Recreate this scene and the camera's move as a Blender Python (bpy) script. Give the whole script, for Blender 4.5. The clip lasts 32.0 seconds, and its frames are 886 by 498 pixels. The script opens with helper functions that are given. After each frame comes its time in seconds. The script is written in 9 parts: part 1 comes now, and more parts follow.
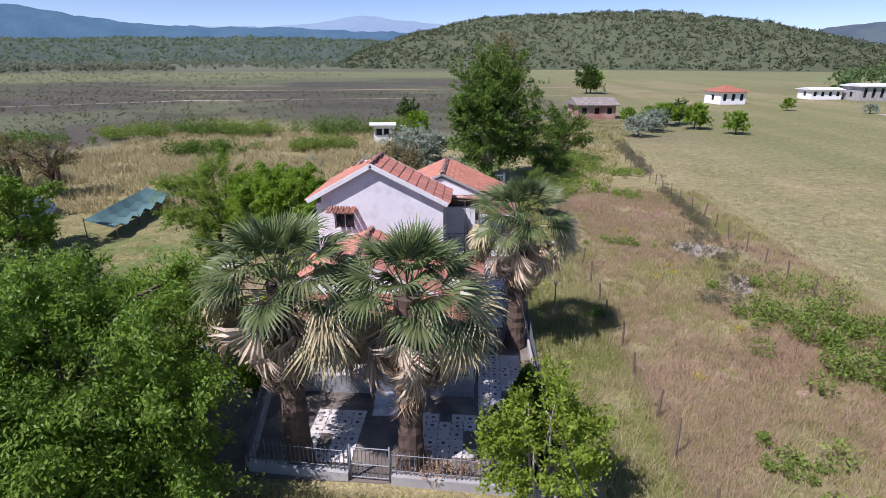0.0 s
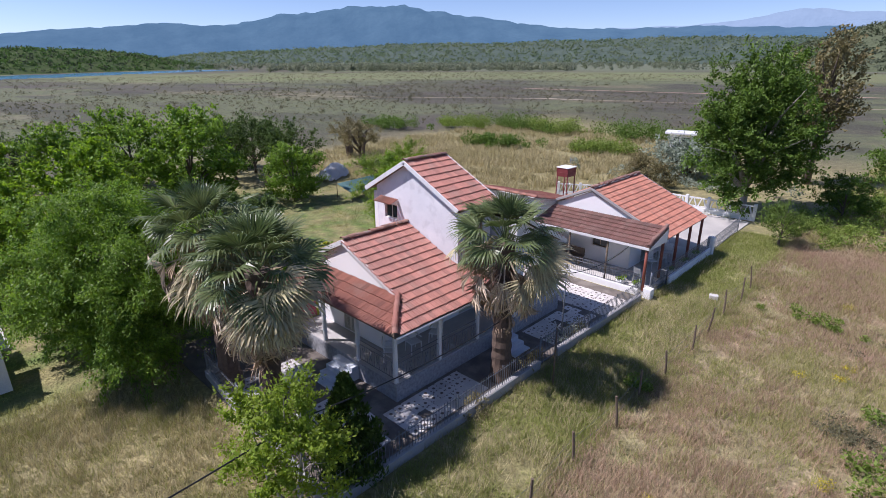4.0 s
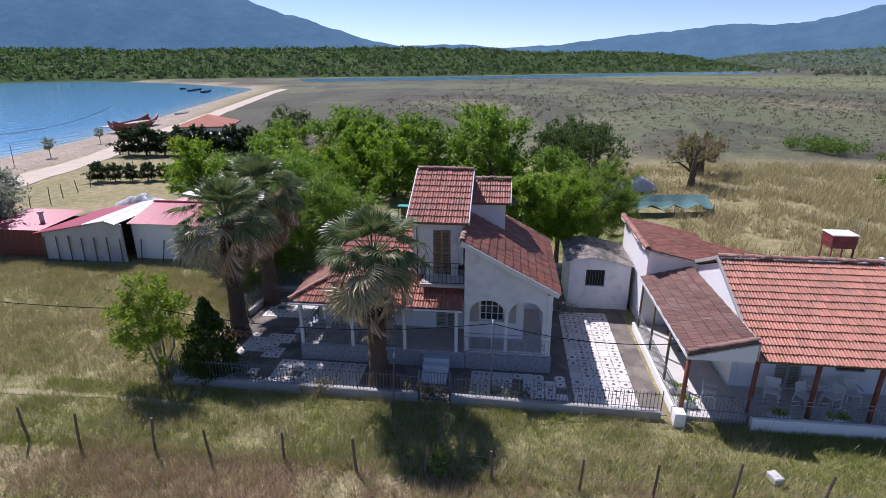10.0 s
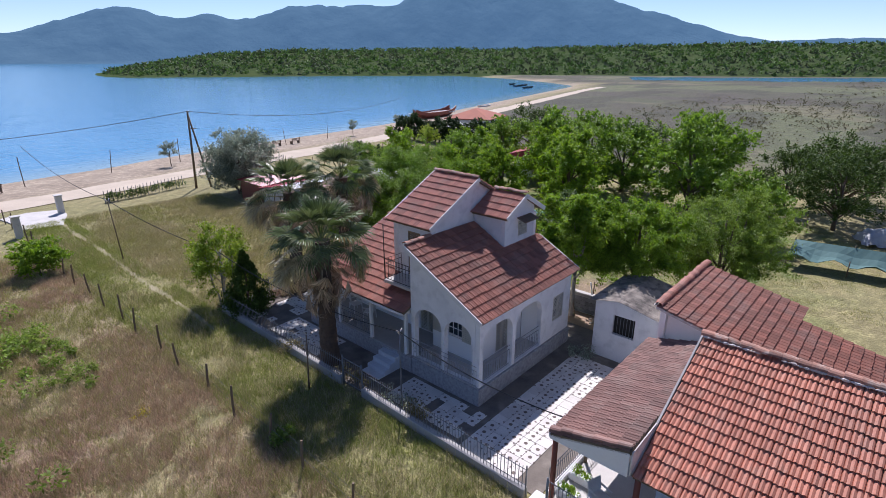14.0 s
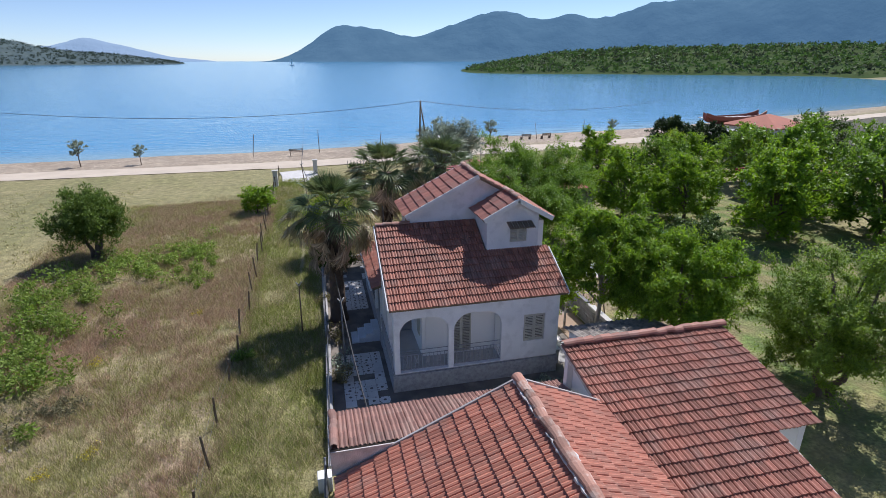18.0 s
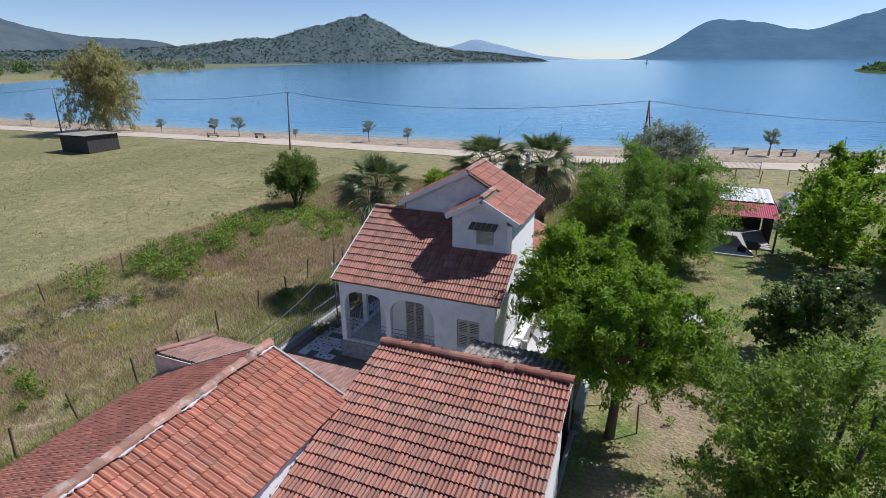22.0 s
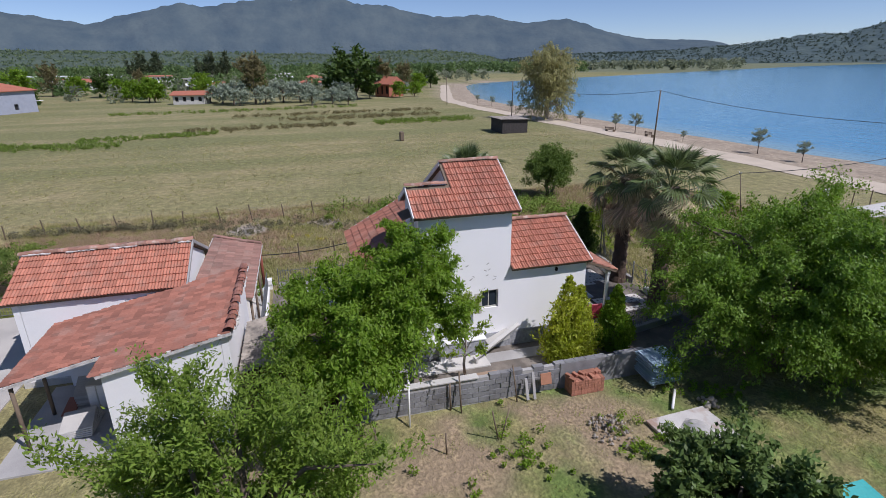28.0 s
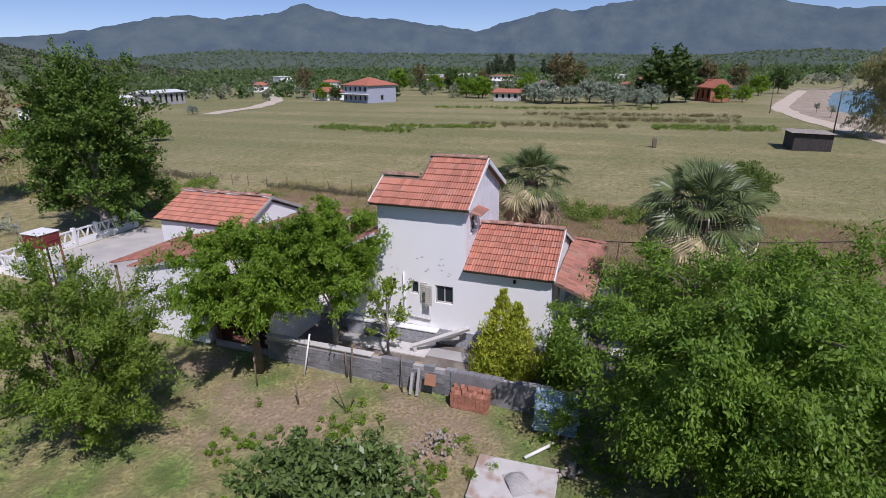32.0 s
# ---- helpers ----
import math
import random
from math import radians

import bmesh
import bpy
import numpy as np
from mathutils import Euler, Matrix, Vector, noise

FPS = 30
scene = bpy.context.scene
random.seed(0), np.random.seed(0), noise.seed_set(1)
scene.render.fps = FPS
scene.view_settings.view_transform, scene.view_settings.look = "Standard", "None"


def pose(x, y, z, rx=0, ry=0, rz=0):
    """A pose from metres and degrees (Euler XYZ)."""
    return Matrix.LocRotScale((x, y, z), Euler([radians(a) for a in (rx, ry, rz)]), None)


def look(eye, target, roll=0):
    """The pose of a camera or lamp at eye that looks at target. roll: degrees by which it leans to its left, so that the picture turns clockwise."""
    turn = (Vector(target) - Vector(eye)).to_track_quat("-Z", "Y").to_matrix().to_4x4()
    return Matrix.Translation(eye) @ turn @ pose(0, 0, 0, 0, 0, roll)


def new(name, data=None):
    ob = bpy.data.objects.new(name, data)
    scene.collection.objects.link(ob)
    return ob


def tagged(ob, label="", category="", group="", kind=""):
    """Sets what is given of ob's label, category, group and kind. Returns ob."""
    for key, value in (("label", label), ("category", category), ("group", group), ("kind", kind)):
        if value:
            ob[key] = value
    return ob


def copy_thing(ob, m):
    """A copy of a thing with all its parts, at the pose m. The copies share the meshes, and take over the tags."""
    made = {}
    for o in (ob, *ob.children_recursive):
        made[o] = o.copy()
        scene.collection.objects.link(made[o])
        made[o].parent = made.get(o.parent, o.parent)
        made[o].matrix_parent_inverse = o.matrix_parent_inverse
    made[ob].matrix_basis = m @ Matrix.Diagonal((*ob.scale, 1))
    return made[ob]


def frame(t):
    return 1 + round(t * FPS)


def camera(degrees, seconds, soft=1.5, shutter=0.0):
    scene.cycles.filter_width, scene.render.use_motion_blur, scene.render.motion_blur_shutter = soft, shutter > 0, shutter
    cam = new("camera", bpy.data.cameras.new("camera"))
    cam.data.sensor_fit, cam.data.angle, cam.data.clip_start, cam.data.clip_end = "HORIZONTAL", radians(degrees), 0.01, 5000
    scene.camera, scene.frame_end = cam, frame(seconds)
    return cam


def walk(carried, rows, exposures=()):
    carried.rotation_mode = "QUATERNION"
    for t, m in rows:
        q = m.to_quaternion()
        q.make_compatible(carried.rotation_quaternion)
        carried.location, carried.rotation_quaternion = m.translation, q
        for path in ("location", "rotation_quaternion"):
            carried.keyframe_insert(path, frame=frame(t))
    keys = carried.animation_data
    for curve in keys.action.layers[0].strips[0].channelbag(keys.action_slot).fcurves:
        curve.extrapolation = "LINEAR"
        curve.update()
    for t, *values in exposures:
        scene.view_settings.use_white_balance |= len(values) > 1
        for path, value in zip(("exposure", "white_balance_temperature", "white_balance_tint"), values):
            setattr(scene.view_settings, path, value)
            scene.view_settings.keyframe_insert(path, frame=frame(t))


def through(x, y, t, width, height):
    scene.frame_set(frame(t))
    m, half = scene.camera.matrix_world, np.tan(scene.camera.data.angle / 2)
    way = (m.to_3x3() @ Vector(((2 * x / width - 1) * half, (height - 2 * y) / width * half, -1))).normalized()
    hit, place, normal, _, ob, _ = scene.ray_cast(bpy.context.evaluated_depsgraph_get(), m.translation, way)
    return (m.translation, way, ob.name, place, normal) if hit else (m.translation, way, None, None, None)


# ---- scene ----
# ---- camera: seconds, eye x y z, yaw, pitch, roll ----
cam = camera(79.98, 32.0, 0.6)
ROWS = [
    (0, -0.073, -0.439, 10.984, 3.70, -19.80, -0.06),
    (0.5, 1.474, -0.200, 10.994, 6.44, -19.80, -0.05),
    (1, 3.073, 0.111, 11.031, 11.00, -19.79, -0.03),
    (1.5, 4.655, 0.605, 11.052, 16.81, -19.77, 0.02),
    (2, 6.228, 1.272, 11.060, 23.23, -19.76, 0.06),
    (2.5, 7.755, 2.038, 11.067, 29.19, -19.76, 0.10),
    (3, 9.174, 2.947, 11.054, 34.59, -19.73, 0.13),
    (3.5, 10.497, 3.997, 11.038, 39.38, -19.70, 0.15),
    (5.5, 14.925, 8.798, 11.200, 57.06, -19.71, 0.31),
    (6, 15.770, 10.215, 11.237, 61.46, -19.67, 0.33),
    (6.5, 16.511, 11.684, 11.279, 65.89, -19.62, 0.29),
    (7, 17.123, 13.247, 11.313, 70.32, -19.61, 0.31),
    (7.5, 17.633, 14.859, 11.326, 74.78, -19.54, 0.33),
    (8, 18.015, 16.505, 11.350, 79.23, -19.51, 0.32),
    (8.5, 18.274, 18.148, 11.393, 83.68, -19.48, 0.27),
    (9, 18.405, 19.755, 11.426, 88.01, -19.42, 0.27),
    (9.5, 18.399, 21.417, 11.473, 92.47, -19.42, 0.20),
    (10, 18.268, 23.085, 11.515, 96.89, -19.40, 0.19),
    (10.5, 18.002, 24.735, 11.537, 101.32, -19.40, 0.17),
    (11, 17.633, 26.319, 11.584, 105.69, -19.37, 0.17),
    (11.5, 17.085, 27.863, 11.616, 110.01, -19.39, 0.14),
    (12, 16.385, 29.341, 11.636, 114.35, -19.44, 0.06),
    (12.5, 15.581, 30.811, 11.657, 118.72, -19.48, 0.05),
    (13, 14.719, 32.176, 11.668, 123.03, -19.49, 0.03),
    (13.5, 13.786, 33.478, 11.715, 127.36, -19.56, 0.01),
    (14, 12.721, 34.713, 11.699, 131.65, -19.57, 0.05),
    (14.5, 11.536, 35.854, 11.634, 136.00, -19.59, 0.07),
    (16.5, 6.597, 39.762, 11.618, 153.35, -19.65, 0.02),
    (17, 5.146, 40.469, 11.603, 157.77, -19.70, 0.05),
    (17.5, 3.614, 41.046, 11.561, 162.20, -19.71, 0.05),
    (18, 2.050, 41.504, 11.541, 166.55, -19.74, 0.08),
    (18.5, 0.453, 41.834, 11.479, 170.85, -19.73, 0.13),
    (19, -1.190, 42.045, 11.458, 175.17, -19.76, 0.16),
    (19.5, -2.843, 42.144, 11.420, 179.63, -19.73, 0.21),
    (20, -4.505, 42.149, 11.406, 183.90, -19.76, 0.22),
    (20.5, -6.173, 42.027, 11.416, 188.25, -19.79, 0.18),
    (21, -7.809, 41.761, 11.405, 192.83, -19.82, 0.20),
    (21.5, -9.402, 41.360, 11.381, 197.63, -19.85, 0.18),
    (22, -10.980, 40.832, 11.331, 202.24, -19.83, 0.27),
    (22.5, -12.502, 40.168, 11.293, 206.68, -19.83, 0.41),
    (23, -13.940, 39.397, 11.245, 211.20, -19.80, 0.41),
    (23.5, -15.363, 38.554, 11.198, 215.32, -19.78, 0.50),
    (24, -16.717, 37.574, 11.180, 219.27, -19.84, 0.63),
    (24.5, -17.963, 36.531, 11.174, 223.61, -19.73, 0.55),
    (25, -19.092, 35.369, 11.138, 228.13, -19.72, 0.57),
    (25.5, -20.129, 34.107, 11.092, 232.63, -19.71, 0.60),
    (26, -21.124, 32.776, 11.043, 237.08, -19.69, 0.61),
    (26.5, -22.064, 31.380, 11.003, 241.34, -19.62, 0.63),
    (28.5, -24.515, 25.332, 10.842, 259.28, -19.32, 0.71),
    (29, -24.836, 23.662, 10.801, 263.78, -19.24, 0.72),
    (29.5, -25.110, 22.000, 10.789, 268.12, -19.20, 0.69),
    (30, -25.280, 20.328, 10.782, 272.39, -19.13, 0.67),
    (30.5, -25.289, 18.642, 10.769, 276.78, -19.06, 0.63),
    (31, -25.075, 16.976, 10.720, 281.20, -19.02, 0.56),
    (31.5, -24.737, 15.358, 10.658, 285.67, -18.97, 0.51),
    (32, -24.263, 13.731, 10.609, 290.23, -18.91, 0.49),
]
walk(cam, [(t, pose(x, y, z, 90 + pitch, roll, yaw)) for t, x, y, z, yaw, pitch, roll in ROWS], [(0, 0.37, 6000, 26), (13, 0.36, 6000, 24), (19, 0.27, 6000, 16), (24, 0.03, 6000, 16), (29, -0.07, 6000, 21), (32, -0.07, 6000, 24)])

# ---- world and sun ----
SUN_ELEV, SUN_DIR = radians(54), Vector((-0.735, -0.678, 0)).normalized()
world = bpy.data.worlds.new("sky")
scene.world = world
world.use_nodes = True
wn = world.node_tree
sky = wn.nodes.new("ShaderNodeTexSky")
sky.sky_type, sky.sun_disc = "NISHITA", False
sky.sun_elevation = SUN_ELEV
sky.sun_rotation = math.atan2(SUN_DIR.x, SUN_DIR.y)
sky.altitude, sky.air_density, sky.dust_density, sky.ozone_density = 0, 0.65, 0.12, 2.7
wn.links.new(sky.outputs[0], wn.nodes["Background"].inputs[0])
wn.nodes["Background"].inputs[1].default_value = 0.10
sun = new("sun", bpy.data.lights.new("sun", "SUN"))
sun.data.energy, sun.data.angle, sun.data.color = 4.25, radians(0.55), (1.0, 0.96, 0.9)
toward = SUN_DIR * math.cos(SUN_ELEV) + Vector((0, 0, math.sin(SUN_ELEV)))
sun.matrix_world = look(toward * 100, (0, 0, 0))


# ---- materials ----
def mat(name, base, rough=0.8, other=None, scale=8.0, fine=60.0, bump=0.2, island=0.0, per_object=0.0, metal=0.0, mix=0.6, space="Object", third=None, third_scale=1.0, third_mix=1.0, grain=0.18):
    """A surface in two or three tones, broken up at two scales, with fine relief. island, per_object: how far pieces differ in tone."""
    m = bpy.data.materials.new(name)
    m.use_nodes = True
    nt = m.node_tree
    b = nt.nodes["Principled BSDF"]
    b.inputs["Roughness"].default_value, b.inputs["Metallic"].default_value = rough, metal
    geo = nt.nodes.new("ShaderNodeNewGeometry")
    n1 = nt.nodes.new("ShaderNodeTexNoise")
    n1.inputs["Scale"].default_value, n1.inputs["Detail"].default_value = scale, 6
    n2 = nt.nodes.new("ShaderNodeTexNoise")
    n2.inputs["Scale"].default_value, n2.inputs["Detail"].default_value = fine, 4
    for n in (n1, n2):
        nt.links.new(geo.outputs["Position"], n.inputs["Vector"])
    other = other or tuple(c * 0.7 for c in base)
    r1 = nt.nodes.new("ShaderNodeMapRange")
    r1.inputs["From Min"].default_value, r1.inputs["From Max"].default_value = 0.35, 0.68
    r1.inputs["To Max"].default_value = mix
    nt.links.new(n1.outputs[0], r1.inputs["Value"])
    m1 = nt.nodes.new("ShaderNodeMix")
    m1.data_type = "RGBA"
    m1.inputs["A"].default_value, m1.inputs["B"].default_value = (*base, 1), (*other, 1)
    nt.links.new(r1.outputs[0], m1.inputs["Factor"])
    col = m1.outputs["Result"]
    if third:
        n3 = nt.nodes.new("ShaderNodeTexNoise")
        n3.inputs["Scale"].default_value, n3.inputs["Detail"].default_value = third_scale, 5
        nt.links.new(geo.outputs["Position"], n3.inputs["Vector"])
        r3 = nt.nodes.new("ShaderNodeMapRange")
        r3.inputs["From Min"].default_value, r3.inputs["From Max"].default_value = 0.52, 0.66
        r3.inputs["To Max"].default_value = third_mix
        nt.links.new(n3.outputs[0], r3.inputs["Value"])
        m3 = nt.nodes.new("ShaderNodeMix")
        m3.data_type = "RGBA"
        m3.inputs["B"].default_value = (*third, 1)
        nt.links.new(r3.outputs[0], m3.inputs["Factor"])
        nt.links.new(col, m3.inputs["A"])
        col = m3.outputs["Result"]
    hsv = nt.nodes.new("ShaderNodeHueSaturation")
    nt.links.new(col, hsv.inputs["Color"])
    r2 = nt.nodes.new("ShaderNodeMapRange")
    r2.inputs["To Min"].default_value, r2.inputs["To Max"].default_value = 1 - grain, 1 + grain
    nt.links.new(n2.outputs[0], r2.inputs["Value"])
    val = r2.outputs[0]
    if island or per_object:
        spread = max(island, per_object)
        src = geo.outputs["Random Per Island"] if island else nt.nodes.new("ShaderNodeObjectInfo").outputs["Random"]
        r4 = nt.nodes.new("ShaderNodeMapRange")
        r4.inputs["To Min"].default_value, r4.inputs["To Max"].default_value = 1 - spread, 1 + spread
        nt.links.new(src, r4.inputs["Value"])
        mul = nt.nodes.new("ShaderNodeMath")
        mul.operation = "MULTIPLY"
        nt.links.new(val, mul.inputs[0]), nt.links.new(r4.outputs[0], mul.inputs[1])
        val = mul.outputs[0]
    nt.links.new(val, hsv.inputs["Value"])
    nt.links.new(hsv.outputs[0], b.inputs["Base Color"])
    if bump:
        bp = nt.nodes.new("ShaderNodeBump")
        bp.inputs["Strength"].default_value, bp.inputs["Distance"].default_value = bump, 0.02
        nt.links.new(n2.outputs[0], bp.inputs["Height"])
        nt.links.new(bp.outputs[0], b.inputs["Normal"])
    return m


def leaf_mat(name, base, other, rough=0.55, through=0.35, spread=0.35, scale=0.8, gloss=0.22):
    """Leaves: two greens, each leaf a little different, some light passing through."""
    m = mat(name, base, rough, other, scale, 30.0, 0.0, island=spread)
    nt = m.node_tree
    b = nt.nodes["Principled BSDF"]
    b.inputs["Specular IOR Level"].default_value = gloss
    hue = b.inputs["Base Color"].links[0].from_socket
    tr = nt.nodes.new("ShaderNodeBsdfTranslucent")
    mx = nt.nodes.new("ShaderNodeMixShader")
    mx.inputs[0].default_value = through
    lit = nt.nodes.new("ShaderNodeHueSaturation")
    lit.inputs["Saturation"].default_value, lit.inputs["Value"].default_value = 1.1, 1.0 if through < 0.38 else 1.55
    nt.links.new(hue, lit.inputs["Color"])
    nt.links.new(lit.outputs[0], tr.inputs[0])
    nt.links.new(b.outputs[0], mx.inputs[1]), nt.links.new(tr.outputs[0], mx.inputs[2])
    nt.links.new(mx.outputs[0], nt.nodes["Material Output"].inputs[0])
    return m


M_WHITE = mat("white_render", (0.91, 0.905, 0.89), 0.85, (0.84, 0.835, 0.82), 0.7, 25, 0.03, mix=0.5, grain=0.04)
M_WALL_B = mat("weathered_render", (0.84, 0.84, 0.85), 0.85, (0.66, 0.67, 0.69), 1.1, 30, 0.06, mix=0.6, third=(0.55, 0.55, 0.56), third_scale=2.6, third_mix=0.4, grain=0.1)
M_TRIM = mat("white_paint", (0.8, 0.8, 0.78), 0.6, (0.7, 0.69, 0.66), 3, 40, 0.05)
M_PLINTH = mat("stone_dash", (0.4, 0.41, 0.42), 0.95, (0.24, 0.245, 0.26), 9, 60, 0.8, mix=0.9)
M_TILE = mat("clay_tile", (0.41, 0.17, 0.12), 0.66, (0.32, 0.14, 0.105), 0.9, 16, 0.3, per_object=0.20, third=(0.32, 0.24, 0.19), third_scale=1.7, third_mix=0.3)
M_TILE_J = mat("clay_tile_rows", (0.41, 0.17, 0.12), 0.66, (0.32, 0.14, 0.105), 0.9, 16, 0.3, island=0.20, third=(0.32, 0.24, 0.19), third_scale=1.7, third_mix=0.3)
M_TILE_OLD = mat("old_clay_tile", (0.345, 0.142, 0.094), 0.66, (0.24, 0.113, 0.08), 0.8, 16, 0.35, per_object=0.24, third=(0.3, 0.235, 0.19), third_scale=1.3, third_mix=0.3)
M_TILE_OLD_J = mat("old_clay_tile_rows", (0.345, 0.142, 0.094), 0.66, (0.24, 0.113, 0.08), 0.8, 16, 0.35, island=0.24, third=(0.3, 0.235, 0.19), third_scale=1.3, third_mix=0.3)
M_TILE_DK = mat("dark_old_tile", (0.28, 0.15, 0.115), 0.66, (0.21, 0.12, 0.095), 0.8, 16, 0.35, per_object=0.20, third=(0.3, 0.25, 0.2), third_scale=1.5, third_mix=0.3)
M_TILE_DK_J = mat("dark_old_tile_rows", (0.28, 0.15, 0.115), 0.66, (0.21, 0.12, 0.095), 0.8, 16, 0.35, island=0.20, third=(0.3, 0.25, 0.2), third_scale=1.5, third_mix=0.3)
M_TILE_N = mat("orange_clay_tile", (0.475, 0.195, 0.125), 0.66, (0.385, 0.16, 0.108), 0.7, 16, 0.3, per_object=0.17, third=(0.36, 0.25, 0.19), third_scale=2.2, third_mix=0.3)
M_TILE_N_J = mat("orange_clay_tile_rows", (0.475, 0.195, 0.125), 0.66, (0.385, 0.16, 0.108), 0.7, 16, 0.3, island=0.17, third=(0.36, 0.25, 0.19), third_scale=2.2, third_mix=0.3)
M_RIDGE = mat("ridge_clay", (0.4, 0.205, 0.145), 0.88, (0.27, 0.18, 0.14), 3, 25, 0.35, per_object=0.3, third=(0.5, 0.43, 0.36), third_scale=5.0, third_mix=0.6)
M_MORTAR = mat("lime_mortar", (0.7, 0.68, 0.64), 0.95, (0.42, 0.39, 0.36), 3, 40, 0.6, mix=0.9)
M_WOOD = mat("old_timber", (0.2, 0.15, 0.1), 0.85, (0.12, 0.09, 0.07), 5, 40, 0.3)
M_REDPOST = mat("red_brown_paint", (0.26, 0.075, 0.045), 0.6, (0.2, 0.06, 0.04), 5, 40, 0.1)
M_SHUTTER = mat("cream_shutter_paint", (0.55, 0.53, 0.46), 0.7, (0.45, 0.44, 0.38), 3, 40, 0.1)
M_DOORW = mat("brown_varnish", (0.33, 0.25, 0.17), 0.6, (0.25, 0.18, 0.12), 4, 40, 0.1)
M_GLASS = mat("window_glass", (0.03, 0.04, 0.05), 0.08, (0.02, 0.03, 0.04), 2, 10, 0.0)
M_IRON = mat("grey_iron", (0.2, 0.22, 0.24), 0.55, (0.14, 0.14, 0.15), 6, 40, 0.1, metal=0.3)
M_WIRE = mat("black_cable", (0.03, 0.03, 0.03), 0.6, (0.02, 0.02, 0.02), 5, 40, 0)
M_CONC = mat("concrete", (0.42, 0.41, 0.39), 0.92, (0.3, 0.29, 0.28), 1.2, 40, 0.35)
M_YARD_N = mat("stained_yard", (0.5, 0.475, 0.43), 0.92, (0.36, 0.345, 0.32), 0.6, 30, 0.3, mix=0.8)
M_CONC_L = mat("pale_concrete", (0.6, 0.58, 0.54), 0.92, (0.46, 0.45, 0.42), 1.2, 40, 0.3)
M_BLOCK = mat("grey_block", (0.27, 0.27, 0.275), 0.95, (0.15, 0.15, 0.152), 1.4, 60, 0.5, per_object=0.14, third=(0.1, 0.095, 0.09), third_scale=0.9, third_mix=0.5)
M_BRICK = mat("clay_brick", (0.38, 0.17, 0.11), 0.9, (0.36, 0.15, 0.09), 6, 60, 0.3, per_object=0.2)
M_COURT = mat("white_court_tile", (0.72, 0.69, 0.64), 0.7, (0.52, 0.48, 0.43), 1.2, 40, 0.1, per_object=0.08)
M_MOTIF = mat("dark_tile_motif", (0.13, 0.1, 0.085), 0.8, (0.22, 0.18, 0.15), 5, 40, 0.1)
M_ASB = mat("fibre_cement", (0.4, 0.355, 0.3), 0.95, (0.15, 0.135, 0.12), 2.2, 40, 0.5, mix=0.95, third=(0.08, 0.075, 0.07), third_scale=4.0, third_mix=0.7)
M_REDSHEET = mat("red_metal_sheet", (0.42, 0.05, 0.085), 0.45, (0.36, 0.07, 0.07), 1.5, 30, 0.05)
M_WHITESHEET = mat("white_metal_sheet", (0.78, 0.78, 0.78), 0.4, (0.68, 0.68, 0.67), 1.5, 30, 0.05)
M_TARP_W = mat("white_tarpaulin", (0.75, 0.76, 0.78), 0.5, (0.6, 0.62, 0.65), 3, 20, 0.2)
M_TARP_B = mat("blue_grey_sheet", (0.3, 0.42, 0.52), 0.5, (0.42, 0.5, 0.56), 2, 20, 0.2)
# Tarred timber; also the painted shade inside the open metal shed.
M_TAR_SHADE = mat("tar_and_inner_shade", (0.045, 0.04, 0.038), 0.9, (0.08, 0.07, 0.065), 4, 30, 0.4)
# Near-black: painted room shade behind openings, and plain black parts.
M_DARK = mat("room_shade_black", (0.03, 0.028, 0.026), 0.9, (0.02, 0.02, 0.02), 4, 30, 0)
M_PLASTIC = mat("white_plastic", (0.78, 0.78, 0.76), 0.4, (0.7, 0.7, 0.68), 3, 30, 0)
M_TERRA = mat("terracotta", (0.42, 0.2, 0.12), 0.85, (0.34, 0.17, 0.1), 5, 40, 0.2)
M_STONE = mat("field_stone", (0.34, 0.3, 0.25), 0.92, (0.28, 0.25, 0.22), 5, 40, 0.4, island=0.25)
M_BARK = mat("bark", (0.16, 0.12, 0.09), 0.95, (0.1, 0.08, 0.06), 8, 50, 0.6)
M_BARK_P = mat("pale_bark", (0.42, 0.38, 0.33), 0.9, (0.28, 0.24, 0.2), 4, 50, 0.4)
M_PALMTRUNK = mat("palm_fibre", (0.13, 0.09, 0.065), 0.95, (0.07, 0.05, 0.038), 9, 50, 0.8)
M_FROND = leaf_mat("palm_green", (0.105, 0.15, 0.05), (0.22, 0.255, 0.11), 0.36, 0.22, 0.4, 1.6, 0.35)
M_FRONDY = leaf_mat("palm_yellowing", (0.5, 0.42, 0.25), (0.33, 0.33, 0.15), 0.5, 0.08, 0.3)
M_DEAD = leaf_mat("palm_dead", (0.6, 0.485, 0.35), (0.34, 0.26, 0.175), 0.7, 0.05, 0.5, 1.8)
M_LEAF = leaf_mat("leaf_mid", (0.165, 0.265, 0.03), (0.235, 0.345, 0.046), 0.5, 0.48)
M_CAPE = leaf_mat("cape_scrub", (0.09, 0.165, 0.045), (0.125, 0.205, 0.055), 0.7, 0.3, 0.3, 0.02)
M_LEAF_M = leaf_mat("leaf_deep", (0.11, 0.19, 0.032), (0.16, 0.25, 0.045), 0.5, 0.36)
M_SCRUB_D = leaf_mat("castle_scrub", (0.075, 0.105, 0.08), (0.1, 0.125, 0.09), 0.9, 0.3, 0.15, 0.01)
M_ASH = leaf_mat("ash_leaf", (0.16, 0.24, 0.035), (0.225, 0.31, 0.055), 0.5, 0.4)
M_HEDGE = leaf_mat("hedge_leaf", (0.035, 0.065, 0.02), (0.05, 0.085, 0.025))
